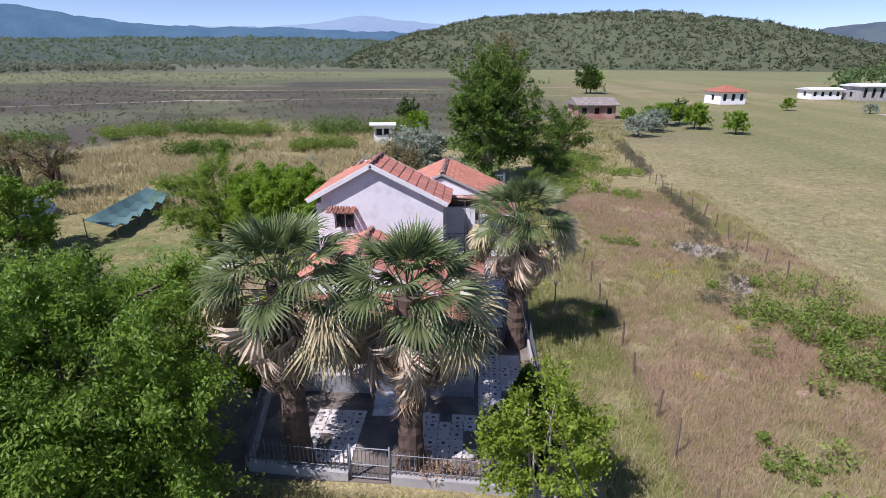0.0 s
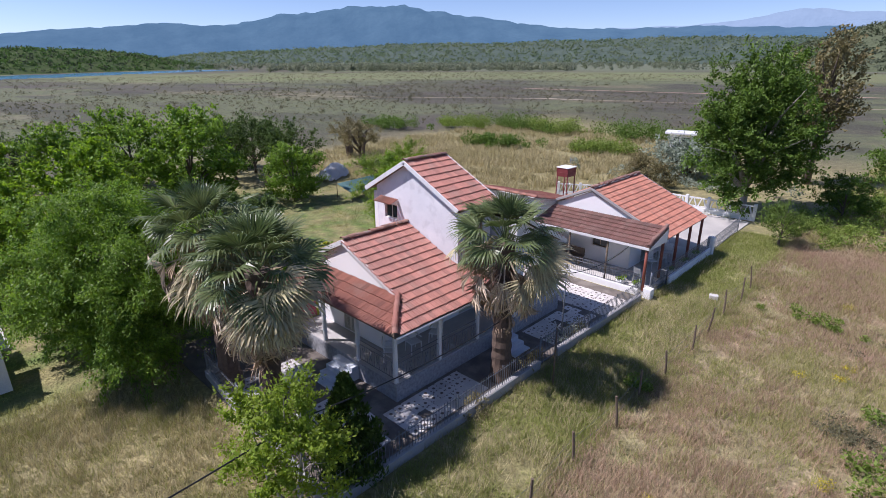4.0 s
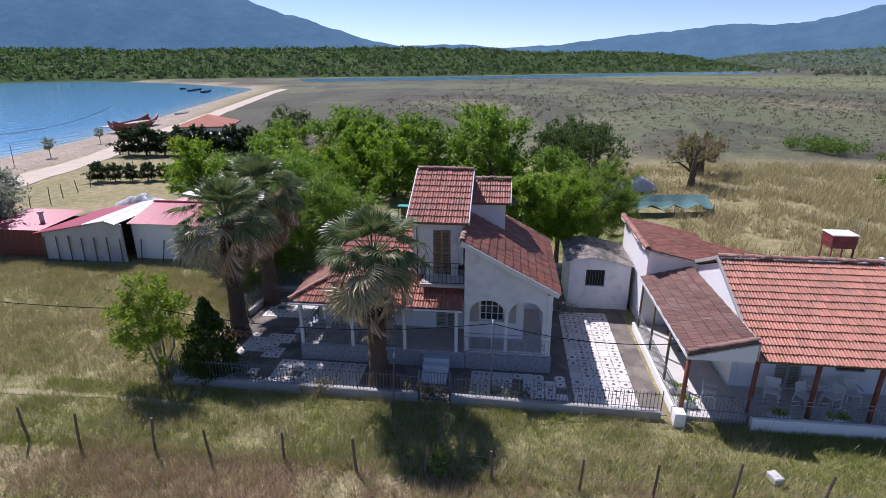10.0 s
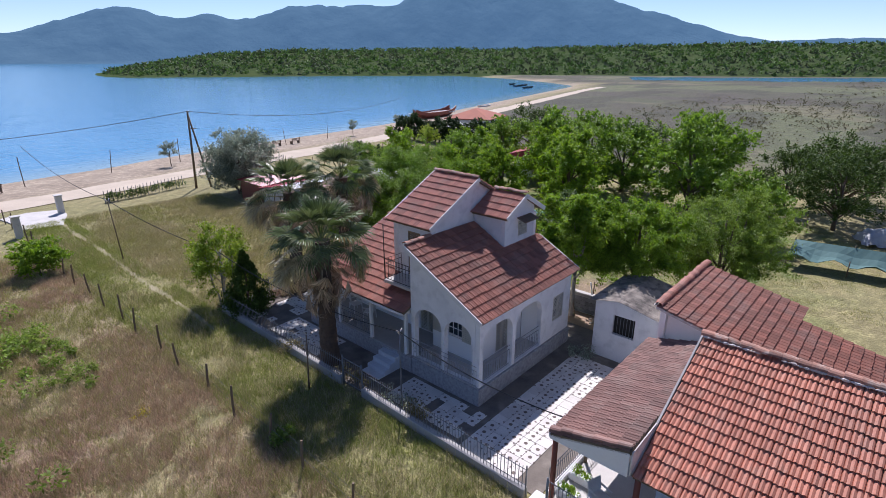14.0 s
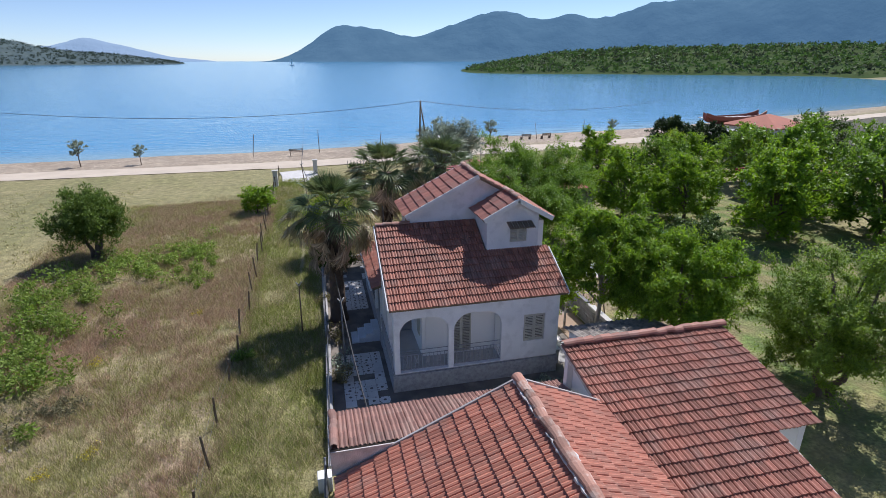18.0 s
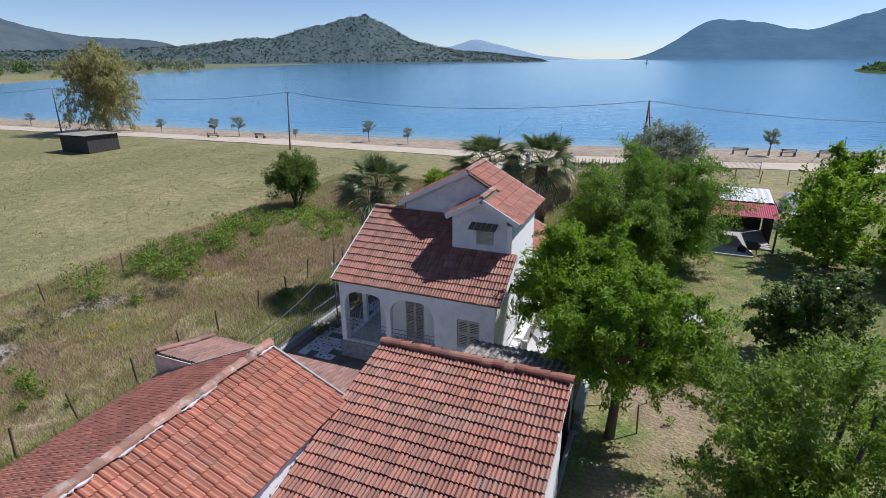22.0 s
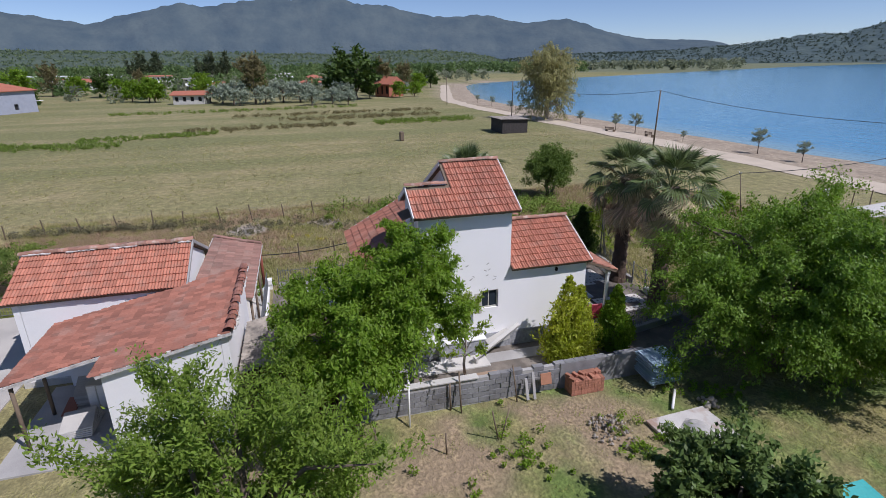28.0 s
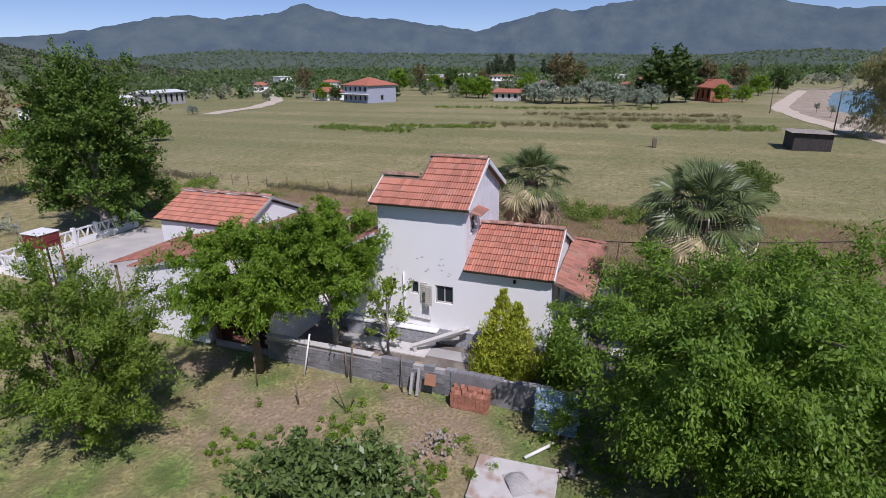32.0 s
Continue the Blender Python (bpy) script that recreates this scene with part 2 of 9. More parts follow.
M_EUC = leaf_mat("eucalyptus_leaf", (0.31, 0.3, 0.13), (0.37, 0.34, 0.18), 0.5, 0.45)
M_FIG = leaf_mat("fig_leaf", (0.12, 0.185, 0.05), (0.165, 0.235, 0.07), 0.35, 0.34)
M_FLOWER = leaf_mat("yellow_flower", (0.6, 0.48, 0.04), (0.45, 0.45, 0.08), 0.6, 0.3)
M_BRAMBLE = leaf_mat("bramble_leaf", (0.165, 0.24, 0.045), (0.24, 0.295, 0.08), 0.6, 0.42, 0.4)
M_BRAMBLE_L = leaf_mat("scrub_leaf", (0.2, 0.285, 0.055), (0.28, 0.32, 0.1), 0.6, 0.4, 0.4)
M_MULB = leaf_mat("mulberry_leaf", (0.145, 0.24, 0.034), (0.21, 0.32, 0.052), 0.45, 0.4)
M_PINE = leaf_mat("pine_needles", (0.13, 0.2, 0.04), (0.18, 0.25, 0.055))
M_HEATH = leaf_mat("marsh_heath", (0.185, 0.168, 0.105), (0.165, 0.175, 0.085), 0.85, 0.3, 0.18, 0.05)
M_SCRUB_C = leaf_mat("scrub_far_shore", (0.14, 0.19, 0.1), (0.2, 0.225, 0.13), 0.9, 0.4, 0.15, 0.01)
M_SCRUB_A = leaf_mat("scrub_grey_green", (0.13, 0.15, 0.085), (0.17, 0.18, 0.11), 0.8, 0.2, 0.35, 0.02)
M_SCRUB_B = leaf_mat("scrub_dark", (0.085, 0.11, 0.055), (0.12, 0.14, 0.075), 0.8, 0.2, 0.35, 0.02)
M_FAR_A = leaf_mat("far_grove", (0.105, 0.165, 0.06), (0.17, 0.22, 0.085), 0.8, 0.4, 0.3, 0.02)
M_FAR_B = leaf_mat("far_olive_grove", (0.23, 0.25, 0.17), (0.17, 0.2, 0.11), 0.8, 0.4, 0.3, 0.02)
M_LEAF_L = leaf_mat("leaf_fresh", (0.19, 0.27, 0.033), (0.28, 0.355, 0.058), 0.5, 0.46)
M_LEAF_D = leaf_mat("leaf_dark", (0.07, 0.12, 0.026), (0.1, 0.155, 0.035))
M_LEAF_G = leaf_mat("leaf_grey", (0.3, 0.35, 0.26), (0.37, 0.42, 0.32), 0.6, 0.35)
M_LEAF_Y = leaf_mat("leaf_yellow_green", (0.44, 0.46, 0.06), (0.3, 0.37, 0.05), 0.55, 0.4)
M_LEAF_O = leaf_mat("leaf_olive_brown", (0.22, 0.2, 0.09), (0.28, 0.23, 0.12))
M_LANE = leaf_mat("lane_green", (0.27, 0.315, 0.085), (0.37, 0.37, 0.13), 0.8, 0.35, 0.25, 0.4)
M_STRAW = leaf_mat("dry_grass", (0.46, 0.4, 0.22), (0.38, 0.345, 0.165), 0.85, 0.25, 0.35, 0.15)
M_RUST_G = leaf_mat("rusty_grass", (0.43, 0.3, 0.205), (0.49, 0.38, 0.25), 0.85, 0.25, 0.35, 0.2)
M_GREENG = leaf_mat("green_grass", (0.3, 0.315, 0.1), (0.4, 0.375, 0.15), 0.8, 0.3, 0.3, 0.2)


# ---- mesh helpers ----
def obj(name, verts, faces, material, parent=None, label="", smooth=False):
    me = bpy.data.meshes.new(name)
    me.from_pydata([tuple(v) for v in verts] if not isinstance(verts, np.ndarray) else verts.tolist(), [], faces if not isinstance(faces, np.ndarray) else faces.tolist())
    me.materials.append(material)
    if smooth:
        me.polygons.foreach_set("use_smooth", [True] * len(me.polygons))
    me.update()
    ob = new(name, me)
    if label:
        ob["label"] = label
    if parent:
        adopt(ob, parent)
    return ob


def adopt(ob, parent):
    ob.parent = parent
    base = parent.location.copy()
    top = parent.parent
    ob.matrix_parent_inverse = Matrix.Translation(-base) if top is None else Matrix.Identity(4)


def thing(name, at, label, category, group="", kind=""):
    e = new(name)
    e.location = at
    e.empty_display_size = 0.3
    return tagged(e, label, category, group, kind)


def part(name, bm, material, parent, label="", smooth=False):
    me = bpy.data.meshes.new(name)
    bm.to_mesh(me)
    bm.free()
    me.materials.append(material)
    if smooth:
        me.polygons.foreach_set("use_smooth", [True] * len(me.polygons))
    ob = new(name, me)
    if label:
        ob["label"] = label
    if parent:
        adopt(ob, parent)
    return ob


def box(bm, x0, y0, z0, x1, y1, z1, bevel=0.0, turn=0.0, lean=None):
    g = bmesh.ops.create_cube(bm, size=1.0)
    c = Vector(((x0 + x1) / 2, (y0 + y1) / 2, (z0 + z1) / 2))
    m = Matrix.Translation(c) @ Matrix.Rotation(turn, 4, "Z") @ (lean or Matrix.Identity(4)) @ Matrix.Diagonal((abs(x1 - x0), abs(y1 - y0), abs(z1 - z0), 1))
    bmesh.ops.transform(bm, matrix=m, verts=g["verts"])
    if bevel:
        es = list({e for v in g["verts"] for e in v.link_edges})
        bmesh.ops.bevel(bm, geom=es, offset=bevel, segments=1, affect="EDGES")
    return bm


def block(name, lo, hi, material, parent=None, label="", bevel=0.01, turn=0.0):
    return part(name, box(bmesh.new(), *lo, *hi, bevel, turn), material, parent, label)


def tube(bm, pts, radii, sides=6, cap=True):
    """A tapered tube along points."""
    rings = []
    pts = [Vector(p) for p in pts]
    for i, p in enumerate(pts):
        d = (pts[min(i + 1, len(pts) - 1)] - pts[max(i - 1, 0)]).normalized()
        a = d.cross(Vector((0.31, 0.17, 1) if abs(d.z) < 0.9 else (1, 0.2, 0))).normalized()
        b = d.cross(a)
        r = radii[i] if isinstance(radii, (list, tuple)) else radii
        rings.append([bm.verts.new(p + (a * math.cos(t) + b * math.sin(t)) * r) for t in [2 * math.pi * k / sides for k in range(sides)]])
    for r0, r1 in zip(rings, rings[1:]):
        for k in range(sides):
            bm.faces.new((r0[k], r0[(k + 1) % sides], r1[(k + 1) % sides], r1[k]))
    if cap:
        bm.faces.new(rings[0][::-1])
        bm.faces.new(rings[-1])
    return bm


def rod(name, a, b, r, material, parent=None, sides=6, label="", r2=None):
    return part(name, tube(bmesh.new(), [a, b], [r, r if r2 is None else r2], sides), material, parent, label, smooth=sides > 4)


def plate(name, outer, holes, thick, frame_m, material, parent=None, label=""):
    """A wall slab: an outline in its own plane (u, v) with holes through it, thickened, laid by a matrix (u, v, outward)."""
    from mathutils.geometry import tessellate_polygon
    loops = [[Vector((u, v, 0)) for u, v in lp] for lp in [outer, *holes]]
    flat = [p for lp in loops for p in lp]
    tris = tessellate_polygon(loops)
    n = len(flat)
    verts = [frame_m @ p for p in flat] + [frame_m @ (p - Vector((0, 0, thick))) for p in flat]
    faces = []
    for a, b, c in tris:
        nrm = (flat[b] - flat[a]).cross(flat[c] - flat[a]).z
        t = (a, b, c) if nrm > 0 else (a, c, b)
        faces.append(t)
        faces.append(tuple(n + k for k in reversed(t)))
    k = 0
    for lp in loops:
        m = len(lp)
        area = sum(lp[i].x * lp[(i + 1) % m].y - lp[(i + 1) % m].x * lp[i].y for i in range(m))
        outer_loop = k == 0
        for i in range(m):
            a, b = k + i, k + (i + 1) % m
            q = (a, n + a, n + b, b)
            faces.append(q if (area > 0) == outer_loop else q[::-1])
        k += m
    return obj(name, verts, faces, material, parent, label)


def plane_x(x, sign=1):
    """u runs along y, v up, outward along +x (sign 1) or -x."""
    return Matrix(((0, 0, sign, x), (1, 0, 0, 0), (0, 1, 0, 0), (0, 0, 0, 1)))


def plane_y(y, sign=1):
    """u runs along x, v up, outward along +y or -y."""
    return Matrix(((1, 0, 0, 0), (0, 0, sign, y), (0, 1, 0, 0), (0, 0, 0, 1)))


def arch(u0, u1, v0, v1, r=None, n=8):
    """An opening with rounded shoulders."""
    r = min((u1 - u0) / 2, r or (u1 - u0) / 2)
    pts = [(u0, v0), (u1, v0)]
    pts += [(u1 - r + r * math.cos(a), v1 - r + r * math.sin(a)) for a in [math.pi / 2 * k / n for k in range(n + 1)]]
    pts += [(u0 + r - r * math.sin(a), v1 - r + r * math.cos(a)) for a in [math.pi / 2 * k / n for k in range(n + 1)]]
    return pts


def rect(u0, u1, v0, v1):
    return [(u0, v0), (u1, v0), (u1, v1), (u0, v1)]


def inside(poly, u, v):
    c = False
    for (x0, y0), (x1, y1) in zip(poly, poly[1:] + poly[:1]):
        if (y0 > v) != (y1 > v) and u < (x1 - x0) * (v - y0) / (y1 - y0) + x0:
            c = not c
    return c


TILE_W, TILE_L = 0.215, 0.36
TILE_PROFILE = [(0.0, -0.02), (0.016, 0.012), (0.05, 0.034), (0.086, 0.012), (0.106, -0.004), (0.128, 0.007), (0.162, 0.03), (0.198, 0.01), (0.215, -0.02)]


def tile_verts(w, l, t=0.04):
    """One roof tile: rolls across u, lying up v, its lower lip raised over the next course."""
    k = w / 0.215
    k *= 0.988
    low = [(u * k, -0.035, h + 0.045) for u, h in TILE_PROFILE]
    high = [(u * k, l, h) for u, h in TILE_PROFILE]
    under = [(u * k, -0.03, h + 0.045 - t) for u, h in TILE_PROFILE]
    n = len(TILE_PROFILE)
    v = np.array(low + high + under)
    f = [(i, i + 1, n + i + 1, n + i) for i in range(n - 1)] + [(2 * n + i, 2 * n + i + 1, i + 1, i) for i in range(n - 1)]
    return v, np.array(f)


def tile_roof(parent, corner, along, up, poly, m_single, m_joined, singles=0, w=TILE_W, l=TILE_L, deck=M_WOOD, label="", jitter=0.012, thick=0.09):
    """A tiled slope. corner: the eave's start; along, up: directions; poly: the slope's outline in (u, v). The first singles tiles are objects."""
    corner, along, up = Vector(corner), Vector(along).normalized(), Vector(up).normalized()
    nrm = along.cross(up).normalized()
    m = Matrix((along.to_4d(), up.to_4d(), nrm.to_4d(), corner.to_4d())).transposed()
    for i in range(3):
        m[3][i] = 0
    m[3][3] = 1
    slab = plate("roof_slope", poly, [], thick, m @ Matrix.Translation((0, 0, -0.012)), deck, parent, label)
    us, vs = [p[0] for p in poly], [p[1] for p in poly]
    nu, nv = max(1, round((max(us) - min(us)) / w)), max(1, round((max(vs) - min(vs)) / l))
    w, l = (max(us) - min(us)) / nu, (max(vs) - min(vs)) / nv
    tv, tf = tile_verts(w, l)
    shared = None
    rng = random.Random(int(corner.x * 91 + corner.y * 37))
    allv, allf, count = [], [], 0
    M3, org = np.array(m.to_3x3()), np.array(m.translation)
    for j in range(nv):
        for i in range(nu):
            u, v = min(us) + i * w, min(vs) + j * l
            if not inside(poly, u + w / 2, v + l / 2):
                continue
            du, dv, dz = rng.uniform(-jitter, jitter) * 0.5, rng.uniform(-jitter, jitter), rng.uniform(0, jitter * 0.6)
            if count < singles:
                if shared is None:
                    shared = bpy.data.meshes.new("tile")
                    shared.from_pydata(tv.tolist(), [], tf.tolist())
                    shared.materials.append(m_single)
                t = new("tile", shared)
                t.parent = slab
                t.matrix_parent_inverse = Matrix.Identity(4)
                t.matrix_basis = m @ Matrix.Translation((u + du, v + dv, dz)) @ Matrix.Rotation(rng.uniform(-0.012, 0.012), 4, "Z")
            else:
                p = tv + np.array((u + du, v + dv, dz))
                allf.append(tf + 3 * len(TILE_PROFILE) * len(allv))
                allv.append(p @ M3.T + org)
            count += 1
    if allv:
        rest = obj("tiling", np.concatenate(allv), np.concatenate(allf), m_joined, slab)
        rest.matrix_parent_inverse = Matrix.Identity(4)
        tagged(rest, kind="stuff")
    return slab


def ridge_caps(parent, a, b, material=M_RIDGE, r=0.12, step=0.33, name="ridge_tile"):
    """Half-round caps along a ridge or hip."""
    a, b = Vector(a), Vector(b)
    n = max(1, round((b - a).length / step))
    d = (b - a) / n
    ax = d.normalized()
    side = ax.cross(Vector((0, 0, 1))).normalized()
    upv = side.cross(ax)
    L = d.length
    verts, faces = [], []
    K = 6
    for s, rr in ((0, r * 1.12), (1.08, r * 0.9)):
        for k in range(K + 1):
            t = math.pi * k / K
            verts.append((s * L, rr * math.cos(t), rr * math.sin(t) * 0.8))
    for k in range(K):
        faces.append((k, k + 1, K + 2 + k, K + 1 + k))
    me = bpy.data.meshes.new(name)
    me.from_pydata(verts, [], faces)
    me.materials.append(material)
    m = Matrix((ax.to_4d(), side.to_4d(), upv.to_4d(), (0, 0, 0, 1))).transposed()
    for i in range(3):
        m[3][i] = 0
    m[3][3] = 1
    rng = random.Random(int(a.x * 77 + a.y * 13))
    for i in range(n):
        o = new(name, me)
        o.parent = parent
        base = parent.location
        o.matrix_parent_inverse = Matrix.Translation(-base)
        o.matrix_basis = Matrix.Translation(a + d * i + Vector((rng.uniform(-0.02, 0.02), rng.uniform(-0.02, 0.02), 0.02 + rng.uniform(0, 0.025)))) @ m @ Matrix.Rotation(rng.uniform(-0.06, 0.06), 4, "Z") @ Matrix.Rotation(rng.uniform(-0.05, 0.05), 4, "Y")


def mortar_line(parent, a, b, seed, r=0.05, gap=0.3, step=0.5, material=None):
    """Rough smears of cement along a ridge or verge, broken here and there; each stretch is a part."""
    rng = random.Random(seed)
    a, b = Vector(a), Vector(b)
    n = max(1, int((b - a).length / step))
    for i in range(n):
        if rng.random() < gap:
            continue
        pts = [a.lerp(b, (i + 1.05 * k / 7) / n) + Vector((rng.uniform(-1, 1), rng.uniform(-1, 1), rng.uniform(-0.5, 0.5))) * r * 0.45 for k in range(8)]
        radii = [r * rng.uniform(0.45, 1.25) for _ in pts]
        radii[0] = radii[-1] = r * 0.25
        part("mortar", tube(bmesh.new(), pts, radii, 6), material or M_MORTAR, parent)


# ---- ground, sea, road ----
SHORE_X = (-4800, -420, -335, -260, -224, -64, -27, 0, 15, 52, 148, 256, 300, 400, 700, 1000, 4800)
SHORE_Y = (-900, -420, -215, -113, -99, -49, -44, -38, -37, -34.5, -33, -62, -92, -270, -800, -1700, -4800)
SEA_Z = -0.6


def shore(x):
    return np.interp(x, SHORE_X, SHORE_Y)


def field_noise(x, y, s, seed):
    rng = np.random.RandomState(seed)
    z = np.zeros_like(x)
    for k in range(7):
        a, p, f = rng.uniform(0, 6.28), rng.uniform(0, 6.28), s * rng.uniform(0.5, 2.2)
        z += np.sin((x * math.cos(a) + y * math.sin(a)) * f + p + 1.3 * np.sin((y * math.cos(a) - x * math.sin(a)) * f * 0.7 + p * 2))
    return z / 7


def graded(lo, hi, step, far, n):
    mid = np.arange(lo, hi + 0.01, step)
    g = np.geomspace(step, far, n)
    return np.concatenate([lo - np.cumsum(g)[::-1], mid, hi + np.cumsum(g)])


gx, gy = graded(-40, 44, 0.8, 620, 42), graded(-48, 56, 0.8, 620, 42)
GX, GY = np.meshgrid(gx, gy, indexing="ij")
fx, fy = GX.ravel(), GY.ravel()
dist = fy - shore(fx) + 0.7 * field_noise(fx, fy, 0.25, 3)
gz = 0.05 * field_noise(fx, fy, 0.5, 1) - 0.03
sand = np.clip((np.interp(fx, (-150, -60), (8, 17)) - dist) / 5, 0, 1) * (fx > -330) * (fx < 330)
gz = np.where(dist < 11, -0.03 + (dist - 11) * 0.055, gz)
gz = np.where(dist < 0, SEA_Z - 0.03 + dist * 0.08, gz)
gz = np.maximum(gz, -5)
nx, ny = len(gx), len(gy)
gi = np.arange(nx * ny).reshape(nx, ny)
gfaces = np.stack([gi[:-1, :-1], gi[1:, :-1], gi[1:, 1:], gi[:-1, 1:]], -1).reshape(-1, 4)


def smooth01(t):
    t = np.clip(t, 0, 1)
    return t * t * (3 - 2 * t)


wob = 1.2 * field_noise(fx, fy, 0.3, 5)
masks = {
    "sand": sand,
    "dry": smooth01((fx + wob - 5.2) / 1.5) * smooth01((19 + 2 * wob - fx) / 4) * smooth01((fy + 6) / 6) * smooth01((46 - fy) / 8),
    "lawn": smooth01((-7.5 - fx + wob) / 2.5) * smooth01((fx + 36) / 6) * smooth01((fy + 6) / 4) * smooth01((36 - fy + 2 * wob) / 8),
    "marsh": np.maximum(smooth01((-fx - 42 + 4 * wob) / 16), smooth01((fy - 66 + 3 * wob + 0.5 * np.minimum(fx, 0)) / 22) * smooth01((60 - fx) / 60)) * smooth01((dist - 9) / 7),
    "lane": smooth01((fx - 2.2) / 0.5) * smooth01((6.3 - fx + 0.3 * wob) / 0.7) * smooth01((fy + 20) / 6) * smooth01((47 - fy) / 6),
    "bare": np.clip(1.3 * np.exp(-((fx - 13.4) / 1.5) ** 2 - ((fy - 30.9) / 1.5) ** 2) + np.exp(-((fx - 13.7 - 0.35 * (fy - 25.5)) / 0.7) ** 2 - ((fy - 25.6) / 1.6) ** 2), 0, 1),
    "plain": smooth01((fx - 19) / 6),
    "greenband": smooth01((np.hypot(fx, fy - 20) - 280) / 60) * smooth01((560 - np.hypot(fx, fy - 20)) / 80) * smooth01((fy - 60) / 60),
    "grove": smooth01((np.hypot(fx, fy - 20) - 540) / 60) * np.maximum(smooth01((fy - 20 + 0.9 * fx) / 80 + 0.5), smooth01((fx - 380) / 60)),
    "soil": smooth01((0.25 + field_noise(fx, fy, 0.55, 9)) * 3) * smooth01((-9.8 - fx) / 0.5) * smooth01((fx + 17) / 3) * smooth01((fy - 14) / 3) * smooth01((31 - fy) / 3),
}
ground = obj("ground", np.stack([fx, fy, gz], 1), gfaces, mat("ground_cover", (0.27, 0.24, 0.10), 0.95), smooth=True)
tagged(ground, "flat coastal field of dry and green grass", "ground", kind="structure")
for key, val in masks.items():
    ground.data.attributes.new(key, "FLOAT", "POINT").data.foreach_set("value", val.astype(np.float32))


def ground_material(m):
    nt = m.node_tree
    nt.nodes.clear()
    out, b = nt.nodes.new("ShaderNodeOutputMaterial"), nt.nodes.new("ShaderNodeBsdfPrincipled")
    b.inputs["Roughness"].default_value = 0.95
    nt.links.new(b.outputs[0], out.inputs[0])
    geo = nt.nodes.new("ShaderNodeNewGeometry")

    def noise_tex(scale, detail=6, lo=0.35, hi=0.65):
        n = nt.nodes.new("ShaderNodeTexNoise")
        n.inputs["Scale"].default_value, n.inputs["Detail"].default_value = scale, detail
        nt.links.new(geo.outputs["Position"], n.inputs["Vector"])
        r = nt.nodes.new("ShaderNodeMapRange")
        r.inputs["From Min"].default_value, r.inputs["From Max"].default_value = lo, hi
        nt.links.new(n.outputs[0], r.inputs["Value"])
        return r.outputs[0]

    def blend(f, a, c):
        x = nt.nodes.new("ShaderNodeMix")
        x.data_type = "RGBA"
        for sock, v in ((x.inputs["Factor"], f), (x.inputs["A"], a), (x.inputs["B"], c)):
            if isinstance(v, tuple):
                sock.default_value = (*v, 1)
            else:
                nt.links.new(v, sock)
        return x.outputs["Result"]

    def times(a, c):
        x = nt.nodes.new("ShaderNodeMath")
        x.operation = "MULTIPLY"
        nt.links.new(a, x.inputs[0])
        if isinstance(c, float):
            x.inputs[1].default_value = c
        else:
            nt.links.new(c, x.inputs[1])
        return x.outputs[0]

    def attr(name):
        a = nt.nodes.new("ShaderNodeAttribute")
        a.attribute_name = name
        return a.outputs["Fac"]

    big, mid, fine, tiny = noise_tex(0.035), noise_tex(0.22, 8), noise_tex(1.6, 8), noise_tex(9, 6)
    col = blend(mid, (0.39, 0.325, 0.165), (0.31, 0.275, 0.118))
    col = blend(times(big, 0.6), col, (0.25, 0.245, 0.1))
    dry = blend(mid, (0.4, 0.295, 0.2), (0.37, 0.32, 0.165))
    dry = blend(times(noise_tex(0.4, 5, 0.5, 0.66), 0.75), dry, (0.25, 0.265, 0.095))
    col = blend(attr("dry"), col, dry)
    lawn = blend(noise_tex(0.6, 6, 0.38, 0.6), (0.15, 0.215, 0.05), (0.29, 0.26, 0.11))
    col = blend(attr("lawn"), col, lawn)
    marsh = blend(noise_tex(0.03, 9, 0.4, 0.6), (0.1, 0.088, 0.062), (0.105, 0.115, 0.055))
    marsh = blend(times(noise_tex(0.009, 5, 0.5, 0.545), 0.8), marsh, (0.15, 0.175, 0.075))
    marsh = blend(times(noise_tex(0.016, 6, 0.575, 0.61), 0.65), marsh, (0.22, 0.2, 0.11))
    marsh = blend(times(noise_tex(0.4, 9, 0.45, 0.62), 0.45), marsh, (0.07, 0.06, 0.045))
    bands = nt.nodes.new("ShaderNodeTexNoise")
    bands.inputs["Scale"].default_value, bands.inputs["Detail"].default_value = 0.02, 8
    warp = nt.nodes.new("ShaderNodeMapping")
    warp.inputs["Scale"].default_value = (1.0, 2.6, 1.0)
    nt.links.new(geo.outputs["Position"], warp.inputs["Vector"])
    nt.links.new(warp.outputs[0], bands.inputs["Vector"])
    br = nt.nodes.new("ShaderNodeMapRange")
    br.inputs["From Min"].default_value, br.inputs["From Max"].default_value = 0.53, 0.57
    nt.links.new(bands.outputs[0], br.inputs["Value"])
    marsh = blend(times(br.outputs[0], 0.65), marsh, (0.062, 0.06, 0.038))
    col = blend(attr("marsh"), col, marsh)
    mown = nt.nodes.new("ShaderNodeTexNoise")
    mown.inputs["Scale"].default_value, mown.inputs["Detail"].default_value = 0.034, 7
    warp2 = nt.nodes.new("ShaderNodeMapping")
    warp2.inputs["Scale"].default_value, warp2.inputs["Rotation"].default_value = (2.4, 0.16, 1.0), (0, 0, 0.05)
    nt.links.new(geo.outputs["Position"], warp2.inputs["Vector"])
    nt.links.new(warp2.outputs[0], mown.inputs["Vector"])
    mr = nt.nodes.new("ShaderNodeMapRange")
    mr.inputs["From Min"].default_value, mr.inputs["From Max"].default_value = 0.44, 0.56
    nt.links.new(mown.outputs[0], mr.inputs["Value"])
